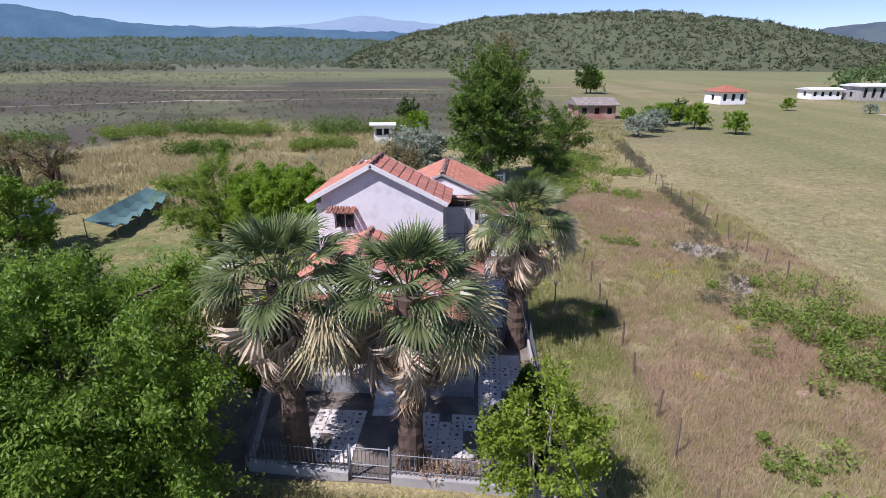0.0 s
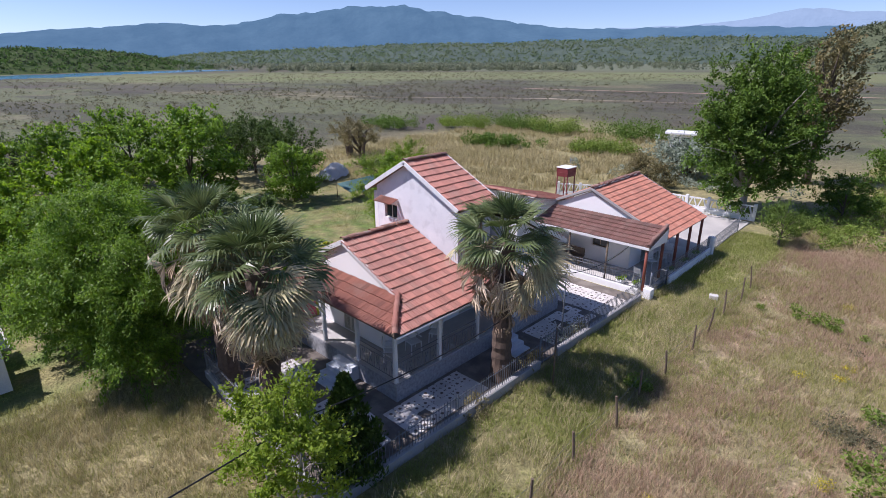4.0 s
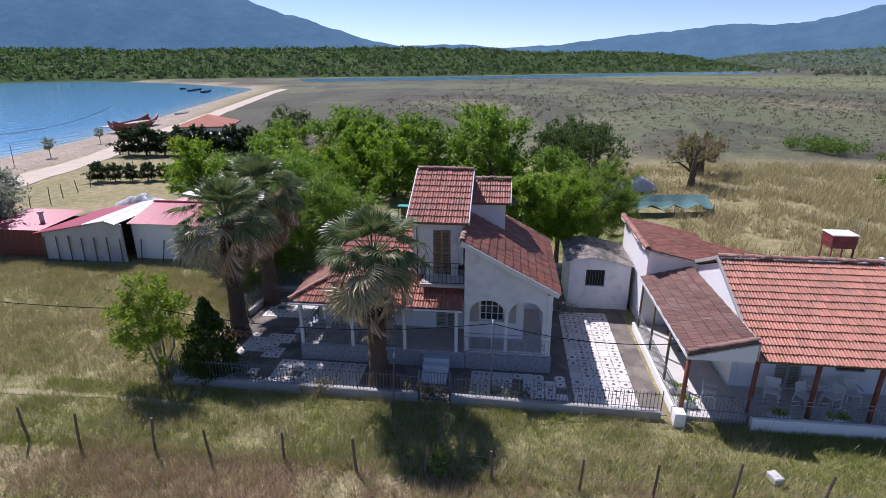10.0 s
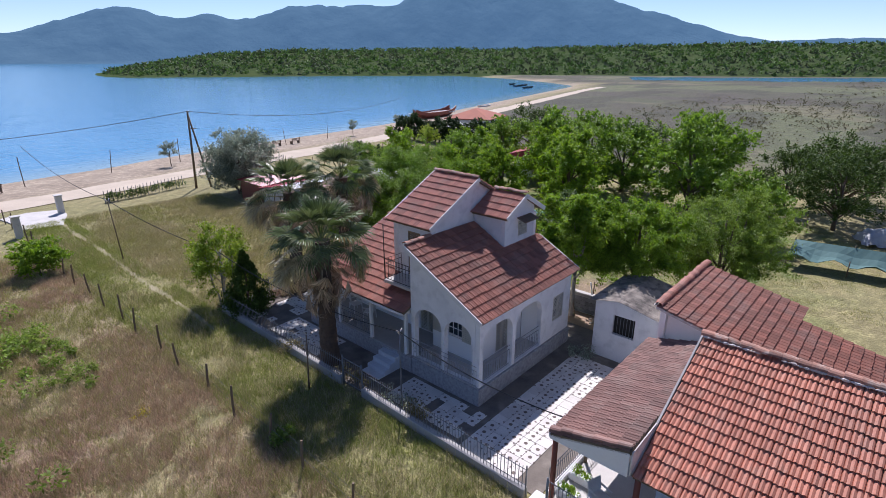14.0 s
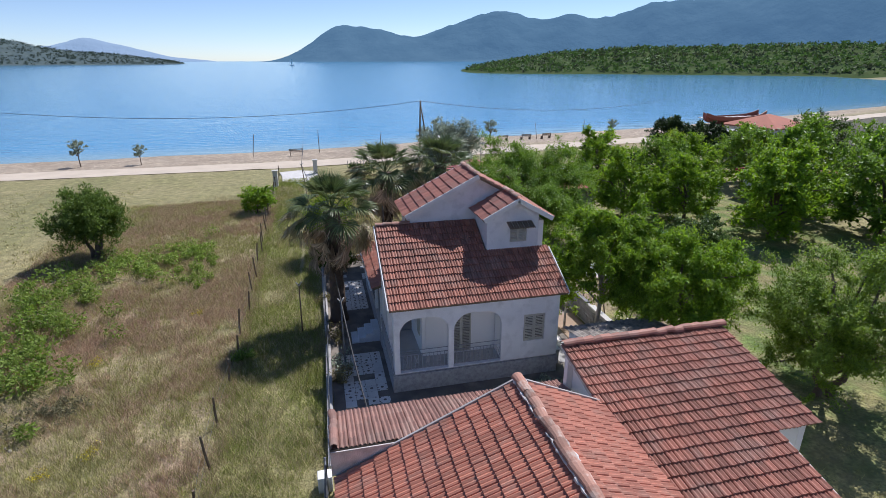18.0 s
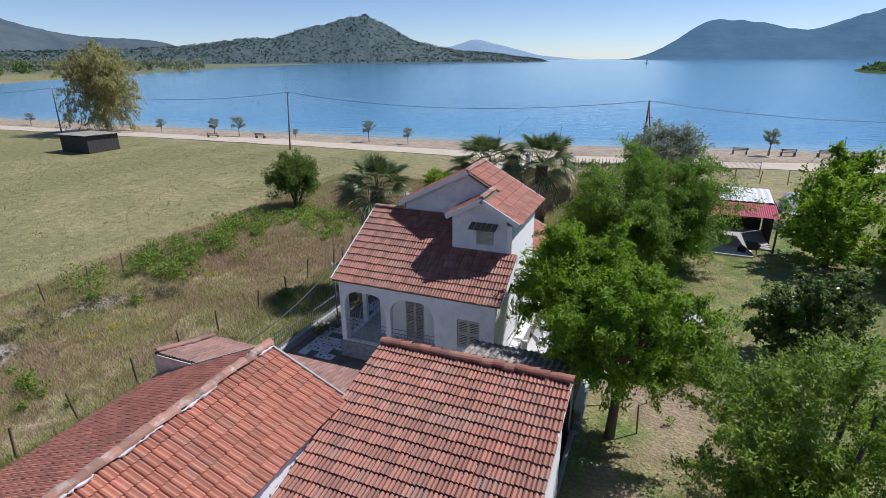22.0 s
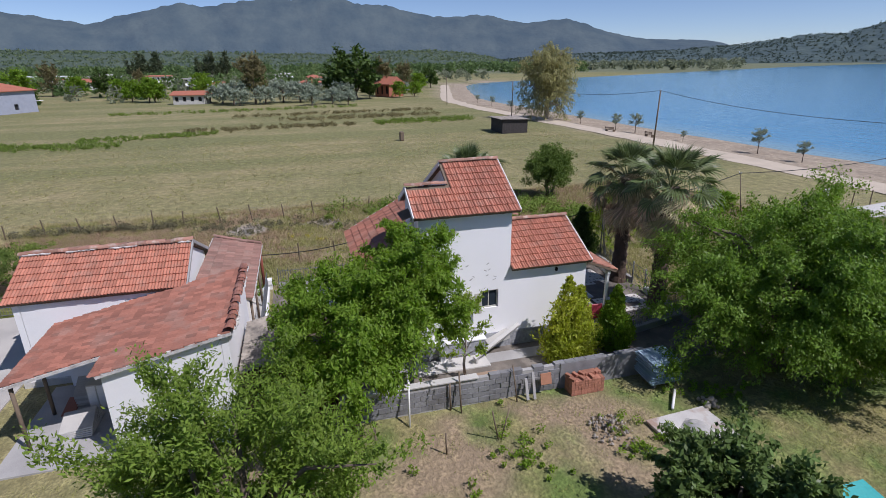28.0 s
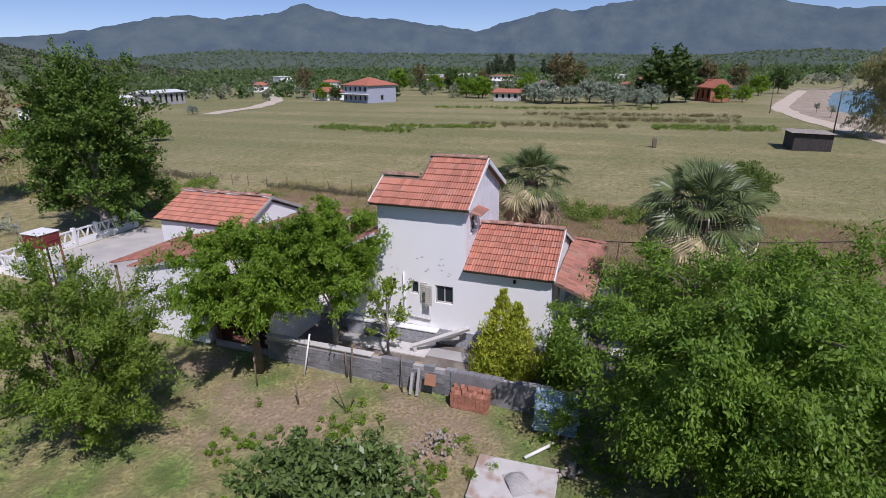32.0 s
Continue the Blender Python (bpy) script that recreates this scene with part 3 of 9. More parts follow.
    far_field = blend(times(mr.outputs[0], 0.8), blend(times(br.outputs[0], 0.4), col, (0.205, 0.205, 0.08)), (0.195, 0.205, 0.07))
    far_field = blend(times(mid, 0.4), far_field, (0.235, 0.225, 0.095))
    col = blend(times(attr("plain"), 0.95), col, far_field)
    col = blend(times(attr("greenband"), 0.75), col, blend(big, (0.2, 0.25, 0.085), (0.22, 0.22, 0.1)))
    col = blend(times(attr("grove"), 0.85), col, (0.15, 0.175, 0.1))
    col = blend(times(attr("soil"), noise_tex(0.35, 7, 0.38, 0.54)), col, blend(fine, (0.41, 0.31, 0.2), (0.31, 0.235, 0.145)))
    col = blend(times(attr("bare"), noise_tex(1.1, 6, 0.36, 0.5)), col, blend(fine, (0.46, 0.42, 0.37), (0.33, 0.295, 0.25)))
    col = blend(times(attr("lane"), 0.7), col, blend(fine, (0.33, 0.295, 0.13), (0.26, 0.255, 0.1)))
    col = blend(attr("sand"), col, blend(mid, (0.45, 0.37, 0.27), (0.36, 0.29, 0.21)))
    hsv = nt.nodes.new("ShaderNodeHueSaturation")
    nt.links.new(col, hsv.inputs["Color"])
    v = nt.nodes.new("ShaderNodeMath")
    v.operation = "MULTIPLY_ADD"
    nt.links.new(times(fine, tiny), v.inputs[0])
    v.inputs[1].default_value, v.inputs[2].default_value = 0.75, 0.68
    nt.links.new(v.outputs[0], hsv.inputs["Value"])
    nt.links.new(hsv.outputs[0], b.inputs["Base Color"])
    bp = nt.nodes.new("ShaderNodeBump")
    bp.inputs["Strength"].default_value, bp.inputs["Distance"].default_value = 0.5, 0.08
    nt.links.new(tiny, bp.inputs["Height"])
    nt.links.new(bp.outputs[0], b.inputs["Normal"])


ground_material(ground.data.materials[0])


def water_material():
    m = bpy.data.materials.new("sea_water")
    m.use_nodes = True
    nt = m.node_tree
    b = nt.nodes["Principled BSDF"]
    b.inputs["Roughness"].default_value, b.inputs["IOR"].default_value = 0.12, 1.33
    geo = nt.nodes.new("ShaderNodeNewGeometry")
    n1 = nt.nodes.new("ShaderNodeTexNoise")
    n1.inputs["Scale"].default_value, n1.inputs["Detail"].default_value = 0.012, 5
    mp = nt.nodes.new("ShaderNodeMapping")
    mp.inputs["Scale"].default_value = (0.35, 1.0, 1.0)
    nt.links.new(geo.outputs["Position"], mp.inputs["Vector"])
    nt.links.new(mp.outputs[0], n1.inputs["Vector"])
    at = nt.nodes.new("ShaderNodeAttribute")
    at.attribute_name = "shallow"
    mx = nt.nodes.new("ShaderNodeMix")
    mx.data_type = "RGBA"
    mx.inputs["A"].default_value, mx.inputs["B"].default_value = (0.045, 0.2, 0.36, 1), (0.08, 0.28, 0.45, 1)
    nt.links.new(n1.outputs[0], mx.inputs["Factor"])
    m2 = nt.nodes.new("ShaderNodeMix")
    m2.data_type = "RGBA"
    m2.inputs["B"].default_value = (0.22, 0.34, 0.36, 1)
    nt.links.new(at.outputs["Fac"], m2.inputs["Factor"])
    nt.links.new(mx.outputs["Result"], m2.inputs["A"])
    nt.links.new(m2.outputs["Result"], b.inputs["Base Color"])
    n2 = nt.nodes.new("ShaderNodeTexNoise")
    n2.inputs["Scale"].default_value, n2.inputs["Detail"].default_value = 0.5, 5
    mp2 = nt.nodes.new("ShaderNodeMapping")
    mp2.inputs["Scale"].default_value = (0.4, 1.3, 1.0)
    nt.links.new(geo.outputs["Position"], mp2.inputs["Vector"])
    nt.links.new(mp2.outputs[0], n2.inputs["Vector"])
    bp = nt.nodes.new("ShaderNodeBump")
    bp.inputs["Strength"].default_value, bp.inputs["Distance"].default_value = 0.35, 0.35
    nt.links.new(n2.outputs[0], bp.inputs["Height"])
    nt.links.new(bp.outputs[0], b.inputs["Normal"])
    return m


M_SEA = water_material()
sx = np.concatenate([-np.geomspace(20, 4700, 40)[::-1], [0], np.geomspace(20, 4700, 40)])
sd = np.concatenate([[-3, -1, 0.5, 2, 4, 7, 12, 20], np.geomspace(30, 4700, 20)])
SX, SD = np.meshgrid(sx, sd, indexing="ij")
SYY = np.maximum(shore(SX) - SD, -4790)
si = np.arange(SX.size).reshape(SX.shape)
sea = obj("water", np.stack([SX.ravel(), SYY.ravel(), np.full(SX.size, SEA_Z)], 1), np.stack([si[:-1, :-1], si[:-1, 1:], si[1:, 1:], si[1:, :-1]], -1).reshape(-1, 4)[:, ::-1], M_SEA)
sea.data.attributes.new("shallow", "FLOAT", "POINT").data.foreach_set("value", np.clip(1 - SD.ravel() / 9, 0, 1).astype(np.float32))
tagged(sea, "calm blue sea with small ripples", "sea", kind="structure")


def strip(name, pts, width, z, material, label, category, n=60, wobble=0.4):
    """A track of varying width along a few bends."""
    pts = np.array(pts, float)
    t = np.linspace(0, len(pts) - 1, n)
    k = np.arange(len(pts))
    cx, cy = np.interp(t, k, pts[:, 0]), np.interp(t, k, pts[:, 1])
    for _ in range(4):
        cx[1:-1], cy[1:-1] = (cx[:-2] + cx[1:-1] * 2 + cx[2:]) / 4, (cy[:-2] + cy[1:-1] * 2 + cy[2:]) / 4
    dx, dy = np.gradient(cx), np.gradient(cy)
    ln = np.hypot(dx, dy)
    ox, oy = -dy / ln, dx / ln
    w = width / 2 * (1 + wobble * field_noise(cx, cy, 0.4, 12))
    v = np.concatenate([np.stack([cx + ox * w * s, cy + oy * w * s, np.full(n, z)], 1) for s in (-1, 0, 1)])
    f = [(r * n + i, r * n + i + 1, (r + 1) * n + i + 1, (r + 1) * n + i) for r in (0, 1) for i in range(n - 1)]
    o = obj(name, v, f, material)
    return tagged(o, label, category, kind="structure")


M_SAND = mat("sandy_track", (0.56, 0.48, 0.37), 0.95, (0.44, 0.37, 0.28), 0.5, 12, 0.3)
strip("road", [(255, -50), (140, -19), (110, -18), (45, -22), (3, -22.3), (-26, -27), (-45, -30), (-120, -52), (-205, -77), (-235, -84)], 4.2, 0.03, M_SAND, "pale sandy track along the beach", "road", 120, 0.3)

strip("dirt_track", [(-165, 100), (-130, 112), (-85, 143), (-40, 156), (-8, 162), (25, 176), (55, 190), (120, 215)], 1.3, 0.04, mat("worn_track", (0.36, 0.3, 0.2), 0.95, (0.26, 0.22, 0.14), 0.2, 4, 0.2, mix=0.9), "faint dirt track across the marsh", "track", 90, 0.7)
strip("dirt_track", [(-120, 190), (-60, 200), (0, 214), (60, 240)], 3.5, 0.04, mat("red_bare_soil", (0.36, 0.25, 0.18), 0.95, (0.28, 0.21, 0.14), 0.1, 4, 0.2), "strip of bare reddish soil beyond the marsh", "track", 60, 0.8)

strip("dirt_track", [(84, 117), (97, 121), (105, 121), (117, 126), (138, 137), (166, 158), (186, 172)], 5.0, 0.05, M_SAND, "pale gravel track bending through the plain", "track", 50, 0.3)
strip("dirt_track", [(-93, 138), (-86, 141), (-82, 146), (-74, 146), (-66, 148)], 1.6, 0.06, M_SAND, "pale curve of sandy track in the marsh", "track", 30, 0.4)
# ---- hills and mountains ----
CENTRE = Vector((-3, 21, 0))


def bearing(a, d):
    return CENTRE + Vector((-math.sin(radians(a)), math.cos(radians(a)), 0)) * d


def range_of_hills(name, az0, az1, dist_m, depth, peaks, material, label, na=160, nr=14, rough=0.12, seed=1, blur=1.6, kind="structure"):
    """A chain of summits at one distance. peaks: bearing of a summit or saddle and its height above the eye, in degrees."""
    a = np.linspace(az0, az1, na)
    r = np.linspace(-1.25, 1.0, nr)
    A, R = np.meshgrid(a, r, indexing="ij")
    pk = sorted(peaks)
    e = np.interp(a, [p[0] for p in pk], [p[1] for p in pk])
    k = max(3, int(na / (az1 - az0) * blur))
    ker = np.hanning(2 * k + 1)
    e = np.convolve(np.pad(e, k, mode="edge"), ker / ker.sum(), mode="valid")
    far = np.full(na, float(dist_m)) if not isinstance(dist_m, list) else np.interp(a, [q[0] for q in dist_m], [q[1] for q in dist_m])
    dist_m = float(far.mean())
    H = np.repeat((far * np.tan(np.radians(e)) + 11)[:, None], nr, 1)
    prof = np.clip(1 - np.abs(R) ** 1.4, 0, 1)
    X, Y = A * dist_m * 0.0175, R * depth
    s = 9.0 / (dist_m * 0.2)
    nz = field_noise(X, Y, s, seed) + 0.5 * field_noise(X, Y, s * 2.7, seed + 1) + 0.3 * field_noise(X, Y, s * 7, seed + 2)
    Z = H * prof * (1 + rough * 2.2 * nz * (1 - 0.75 * prof)) + rough * 0.12 * H * nz * prof - 2
    edge = smooth01((A - az0) / (0.06 * (az1 - az0))) * smooth01((az1 - A) / (0.06 * (az1 - az0)))
    Z = Z * edge - 3 * (1 - edge)
    D = far[:, None] + R * depth
    v = np.stack([CENTRE.x - np.sin(np.radians(A)) * D, CENTRE.y + np.cos(np.radians(A)) * D, Z], -1).reshape(-1, 3)
    gi = np.arange(A.size).reshape(A.shape)
    o = obj(name, v, np.stack([gi[:-1, :-1], gi[:-1, 1:], gi[1:, 1:], gi[1:, :-1]], -1).reshape(-1, 4), material, smooth=True)
    tagged(o, label, "hill", kind=kind)
    return A, D, Z


def far_mat(name, base, other, haze_glow, scale, strength):
    """Distance: woods and scrub, with the haze of kilometres of air painted as emission."""
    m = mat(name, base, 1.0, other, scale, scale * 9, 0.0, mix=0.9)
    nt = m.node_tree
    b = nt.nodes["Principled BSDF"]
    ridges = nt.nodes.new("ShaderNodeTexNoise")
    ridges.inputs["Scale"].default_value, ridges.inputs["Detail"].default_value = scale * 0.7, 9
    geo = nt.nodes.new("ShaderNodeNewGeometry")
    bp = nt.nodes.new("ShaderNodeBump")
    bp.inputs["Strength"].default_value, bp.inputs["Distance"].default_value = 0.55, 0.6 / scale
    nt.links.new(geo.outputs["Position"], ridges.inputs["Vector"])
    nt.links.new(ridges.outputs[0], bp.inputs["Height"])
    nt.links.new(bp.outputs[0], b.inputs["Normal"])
    b.inputs["Emission Color"].default_value, b.inputs["Emission Strength"].default_value = (*haze_glow, 1), strength
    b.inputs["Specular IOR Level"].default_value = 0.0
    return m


# Bluish emission, with bluish base in M_MTN and M_MTN2, stands for haze.
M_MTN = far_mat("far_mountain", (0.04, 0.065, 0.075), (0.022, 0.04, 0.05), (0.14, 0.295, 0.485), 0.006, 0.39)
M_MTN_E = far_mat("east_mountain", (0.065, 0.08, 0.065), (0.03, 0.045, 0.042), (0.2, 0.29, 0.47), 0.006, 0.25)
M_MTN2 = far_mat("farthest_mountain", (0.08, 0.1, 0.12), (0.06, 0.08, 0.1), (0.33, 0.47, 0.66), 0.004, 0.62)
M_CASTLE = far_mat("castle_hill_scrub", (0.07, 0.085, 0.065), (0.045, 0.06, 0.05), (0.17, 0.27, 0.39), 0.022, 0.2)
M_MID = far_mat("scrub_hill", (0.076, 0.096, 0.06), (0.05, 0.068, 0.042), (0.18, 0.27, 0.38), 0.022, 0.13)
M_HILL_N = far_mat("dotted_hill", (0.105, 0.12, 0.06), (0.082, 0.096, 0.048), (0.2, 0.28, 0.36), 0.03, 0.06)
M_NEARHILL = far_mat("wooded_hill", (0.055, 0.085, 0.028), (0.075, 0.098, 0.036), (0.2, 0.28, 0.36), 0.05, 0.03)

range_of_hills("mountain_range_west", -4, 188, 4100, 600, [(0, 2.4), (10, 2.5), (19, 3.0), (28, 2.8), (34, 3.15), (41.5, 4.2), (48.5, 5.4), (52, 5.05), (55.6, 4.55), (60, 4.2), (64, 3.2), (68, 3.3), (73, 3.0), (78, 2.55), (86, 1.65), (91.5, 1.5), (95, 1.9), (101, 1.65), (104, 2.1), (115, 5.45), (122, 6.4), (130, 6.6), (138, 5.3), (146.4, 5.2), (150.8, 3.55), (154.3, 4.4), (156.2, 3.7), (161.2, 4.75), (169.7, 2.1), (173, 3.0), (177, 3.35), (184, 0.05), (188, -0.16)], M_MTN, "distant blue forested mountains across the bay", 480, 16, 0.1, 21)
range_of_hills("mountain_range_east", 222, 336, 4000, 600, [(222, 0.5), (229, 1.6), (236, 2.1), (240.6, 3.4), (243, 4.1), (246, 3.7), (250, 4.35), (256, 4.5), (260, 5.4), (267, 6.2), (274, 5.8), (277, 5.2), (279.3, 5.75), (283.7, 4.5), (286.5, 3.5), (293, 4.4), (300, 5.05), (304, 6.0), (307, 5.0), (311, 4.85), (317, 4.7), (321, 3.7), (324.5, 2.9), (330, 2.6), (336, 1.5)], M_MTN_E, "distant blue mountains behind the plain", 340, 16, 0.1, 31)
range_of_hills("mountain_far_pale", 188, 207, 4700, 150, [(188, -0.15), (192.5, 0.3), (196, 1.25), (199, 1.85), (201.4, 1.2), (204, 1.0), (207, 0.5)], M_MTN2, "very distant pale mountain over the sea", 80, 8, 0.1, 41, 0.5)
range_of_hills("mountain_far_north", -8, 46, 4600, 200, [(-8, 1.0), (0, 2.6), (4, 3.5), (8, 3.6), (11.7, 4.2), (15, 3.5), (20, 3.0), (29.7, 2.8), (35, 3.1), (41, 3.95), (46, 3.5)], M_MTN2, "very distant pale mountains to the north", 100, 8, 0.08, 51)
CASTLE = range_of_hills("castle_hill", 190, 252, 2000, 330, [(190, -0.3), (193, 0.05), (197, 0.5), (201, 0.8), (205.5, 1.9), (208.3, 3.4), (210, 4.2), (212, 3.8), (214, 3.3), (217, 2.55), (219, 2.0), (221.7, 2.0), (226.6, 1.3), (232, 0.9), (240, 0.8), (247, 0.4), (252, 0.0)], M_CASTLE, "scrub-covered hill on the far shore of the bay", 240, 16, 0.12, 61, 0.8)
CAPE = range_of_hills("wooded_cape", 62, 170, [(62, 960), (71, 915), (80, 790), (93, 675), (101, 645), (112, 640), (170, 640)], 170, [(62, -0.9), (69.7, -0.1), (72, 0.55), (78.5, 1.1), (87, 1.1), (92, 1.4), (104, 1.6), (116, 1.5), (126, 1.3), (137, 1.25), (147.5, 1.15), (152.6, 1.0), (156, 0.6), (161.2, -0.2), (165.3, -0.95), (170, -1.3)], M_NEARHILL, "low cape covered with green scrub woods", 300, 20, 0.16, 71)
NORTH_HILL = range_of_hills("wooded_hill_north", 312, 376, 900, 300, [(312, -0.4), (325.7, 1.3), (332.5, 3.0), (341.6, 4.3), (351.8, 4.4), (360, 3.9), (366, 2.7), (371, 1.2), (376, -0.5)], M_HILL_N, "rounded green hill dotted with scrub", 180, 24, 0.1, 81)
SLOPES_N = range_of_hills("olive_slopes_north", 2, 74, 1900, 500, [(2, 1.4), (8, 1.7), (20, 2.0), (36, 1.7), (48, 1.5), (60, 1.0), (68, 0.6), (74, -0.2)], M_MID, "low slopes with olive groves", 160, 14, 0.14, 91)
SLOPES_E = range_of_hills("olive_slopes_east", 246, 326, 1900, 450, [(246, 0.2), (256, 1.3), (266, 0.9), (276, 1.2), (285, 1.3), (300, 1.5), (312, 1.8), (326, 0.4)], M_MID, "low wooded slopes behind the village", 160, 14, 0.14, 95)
LAGOON = strip("lagoon", [bearing(66, 730).xy, bearing(71, 665).xy, bearing(78, 560).xy, bearing(86, 480).xy, bearing(93, 435).xy, bearing(102, 405).xy, bearing(112, 395).xy], 75, 0.04, M_SEA, "narrow strip of lagoon before the cape", "water", 60, 0.5)


ruin = thing("castle_ruin", bearing(210, 2000), "grey ruined walls on the far hilltop", "ruin")
top_r = 2000 * math.tan(radians(4.2)) + 11
for k, (da, w, h) in enumerate(((-0.16, 9, 1.5), (-0.03, 7, 5), (0.08, 12, 2), (0.2, 6, 4))):
    p = bearing(210 + da, 1996)
    block("wall", (p.x - w / 2, p.y - 3, top_r - 22), (p.x + w / 2, p.y + 3, top_r - 4 + h), mat("ruin_stone", (0.2, 0.2, 0.19), 0.95) if k == 0 else bpy.data.materials["ruin_stone"], ruin, bevel=0.0)


# ---- main house ----
house = thing("house", (-3.3, 20, 0), "white two-storey village house with red tile roofs and arcaded verandas", "house")
XW, XE = -6.4, -0.1
block("plinth", (XW - 0.03, 14.98, -0.1), (0.0, 21.7, 0.68), M_PLINTH, house, "grey stone-dash base")
block("plinth", (XW - 0.035, 21.72, -0.1), (-0.02, 25.06, 0.70), M_PLINTH, house, "grey stone-dash base")
M_FLOOR = mat("terrazzo_floor", (0.5, 0.48, 0.45), 0.6, (0.42, 0.4, 0.38), 3, 50, 0.05)
block("veranda_floor", (XW + 0.1, 15.0, 0.684), (-0.02, 21.6, 0.72), M_FLOOR, house)
block("veranda_floor", (XW + 0.1, 21.75, 0.704), (-0.05, 25.0, 0.74), M_FLOOR, house)
# north arcade wall, east gable wall
plate("wall_arcade", [(XW, 0.74), (XE, 0.74), (XE, 3.3), (XW, 3.3)], [arch(-2.1, -0.3, 0.76, 2.92, 0.6), arch(-4.13, -2.3, 0.76, 2.92, 0.65), rect(-5.85, -5.0, 1.46, 2.58)], 0.2, plane_y(25.0), M_WALL_B, house, "weathered white arcade wall")
plate("wall_gable", [(21.66, 0.74), (24.79, 0.74), (24.79, 3.42), (21.66, 5.1)], [arch(21.86, 23.22, 0.76, 2.98, 0.6), arch(23.36, 24.66, 0.76, 2.98, 0.6)], 0.2, plane_x(XE), M_WALL_B, house, "weathered white gable wall with arches")
plate("wall_west", [(16.2, 0.68), (25.0 - 0.21, 0.68), (24.79, 3.4), (23.1, 4.3), (23.1, 5.62), (19.5, 5.62), (19.5, 3.33), (16.2, 3.33)], [rect(19.97, 20.72, 1.8, 2.55), rect(21.43, 21.78, 2.05, 2.6), rect(22.4, 22.85, 2.1, 2.62)], 0.2, plane_x(XW, -1) @ Matrix.Diagonal((1, 1, 1, 1)), M_WHITE, house, "white rendered back wall")
plate("wall_gable_south", [(XW + 0.21, 0.72), (-2.0, 0.72), (-2.0, 3.5), (-4.18, 4.5), (XW + 0.21, 3.4)], [rect(-4.6, -3.7, 0.74, 2.75)], 0.2, plane_y(16.2, -1), M_WHITE, house)
plate("wall_gable_top", [(-2.02, 3.2), (-1.35, 3.2), (-1.35, 3.34), (-2.02, 3.62)], [], 0.15, plane_y(16.2, -1), M_WHITE, house)
plate("wall_porch", [(16.42, 0.72), (21.5, 0.72), (21.5, 3.45), (16.42, 3.45)], [rect(17.2, 18.1, 1.5, 2.6), rect(20.3, 21.2, 0.74, 2.8)], 0.2, plane_x(-2.0), M_WHITE, house)
plate("wall_veranda", [(21.68, 0.74), (23.98, 0.74), (23.98, 3.85), (21.68, 5.0)], [rect(22.2, 23.2, 1.5, 2.5)], 0.15, plane_x(-1.3), M_WHITE, house)
plate("wall_veranda", [(-4.2, 0.74), (-1.46, 0.74), (-1.46, 3.85), (-4.2, 3.85)], [rect(-3.25, -2.45, 0.76, 2.9)], 0.15, plane_y(24.0), M_WHITE, house)
plate("wall_veranda", [(24.02, 0.74), (24.78, 0.74), (24.78, 3.4), (24.02, 3.8)], [], 0.15, plane_x(-4.2), M_WHITE, house)
# upper room and its small wing
plate("wall_upper_south", [(XW + 0.21, 3.3), (-1.35, 3.3), (-1.35, 5.72), (-4.12, 7.1), (XW + 0.21, 5.9)], [rect(-5.7, -4.88, 4.55, 5.2)], 0.2, plane_y(19.5, -1), M_WALL_B, house, "white upper gable wall with grey stains")
plate("wall_upper_north", [(-6.19, 3.9), (-1.35, 3.9), (-1.35, 5.72), (-4.12, 7.1), (-6.19, 6.0)], [], 0.2, plane_y(21.5), M_WALL_B, house)
plate("wall_upper_east", [(19.72, 3.3), (21.29, 3.3), (21.29, 5.75), (19.72, 5.75)], [rect(20.3, 21.0, 3.45, 5.35)], 0.2, plane_x(-1.35), M_WALL_B, house)
plate("wall_dormer", [(-6.19, 4.2), (-4.08, 4.2), (-4.08, 5.85), (-5.26, 6.44), (-6.19, 5.95)], [rect(-5.72, -5.02, 4.8, 5.45)], 0.18, plane_y(23.1), M_WALL_B, house)
plate("wall_dormer", [(21.5, 4.2), (22.91, 4.2), (22.91, 5.85), (21.5, 5.85)], [], 0.18, plane_x(-4.08), M_WALL_B, house)
plate("wall_over_porch", [(-1.97, 2.6), (-0.31, 2.6), (-0.31, 4.95), (-1.97, 4.95)], [], 0.18, plane_y(21.66, -1), M_WALL_B, house)


def shutter_pair(parent, m, u0, u1, v0, v1, material=None):
    """A closed pair of louvred shutters in an opening; m lays (u, v, outward)."""
    mid = (u0 + u1) / 2
    for a, b in ((u0, mid - 0.005), (mid + 0.005, u1)):
        bm = bmesh.new()
        fr = 0.05
        for c in ((a, v0, a + fr, v1), (b - fr, v0, b, v1), (a + fr, v0, b - fr, v0 + fr), (a + fr, v1 - fr, b - fr, v1), (a + fr, (v0 + v1) / 2 - 0.03, b - fr, (v0 + v1) / 2 + 0.03)):
            box(bm, c[0], c[1], -0.06, c[2], c[3], -0.015)
        n = max(5, int((v1 - v0) / 0.07))
        for k in range(n):
            y = v0 + fr + (v1 - v0 - 2 * fr) * (k + 0.5) / n
            box(bm, a + fr, y - 0.022, -0.05, b - fr, y + 0.022, -0.03, lean=Matrix.Rotation(0.5, 4, "X"))
        bmesh.ops.transform(bm, matrix=m, verts=bm.verts)
        part("shutter", bm, material or M_SHUTTER, parent, "louvred shutter")


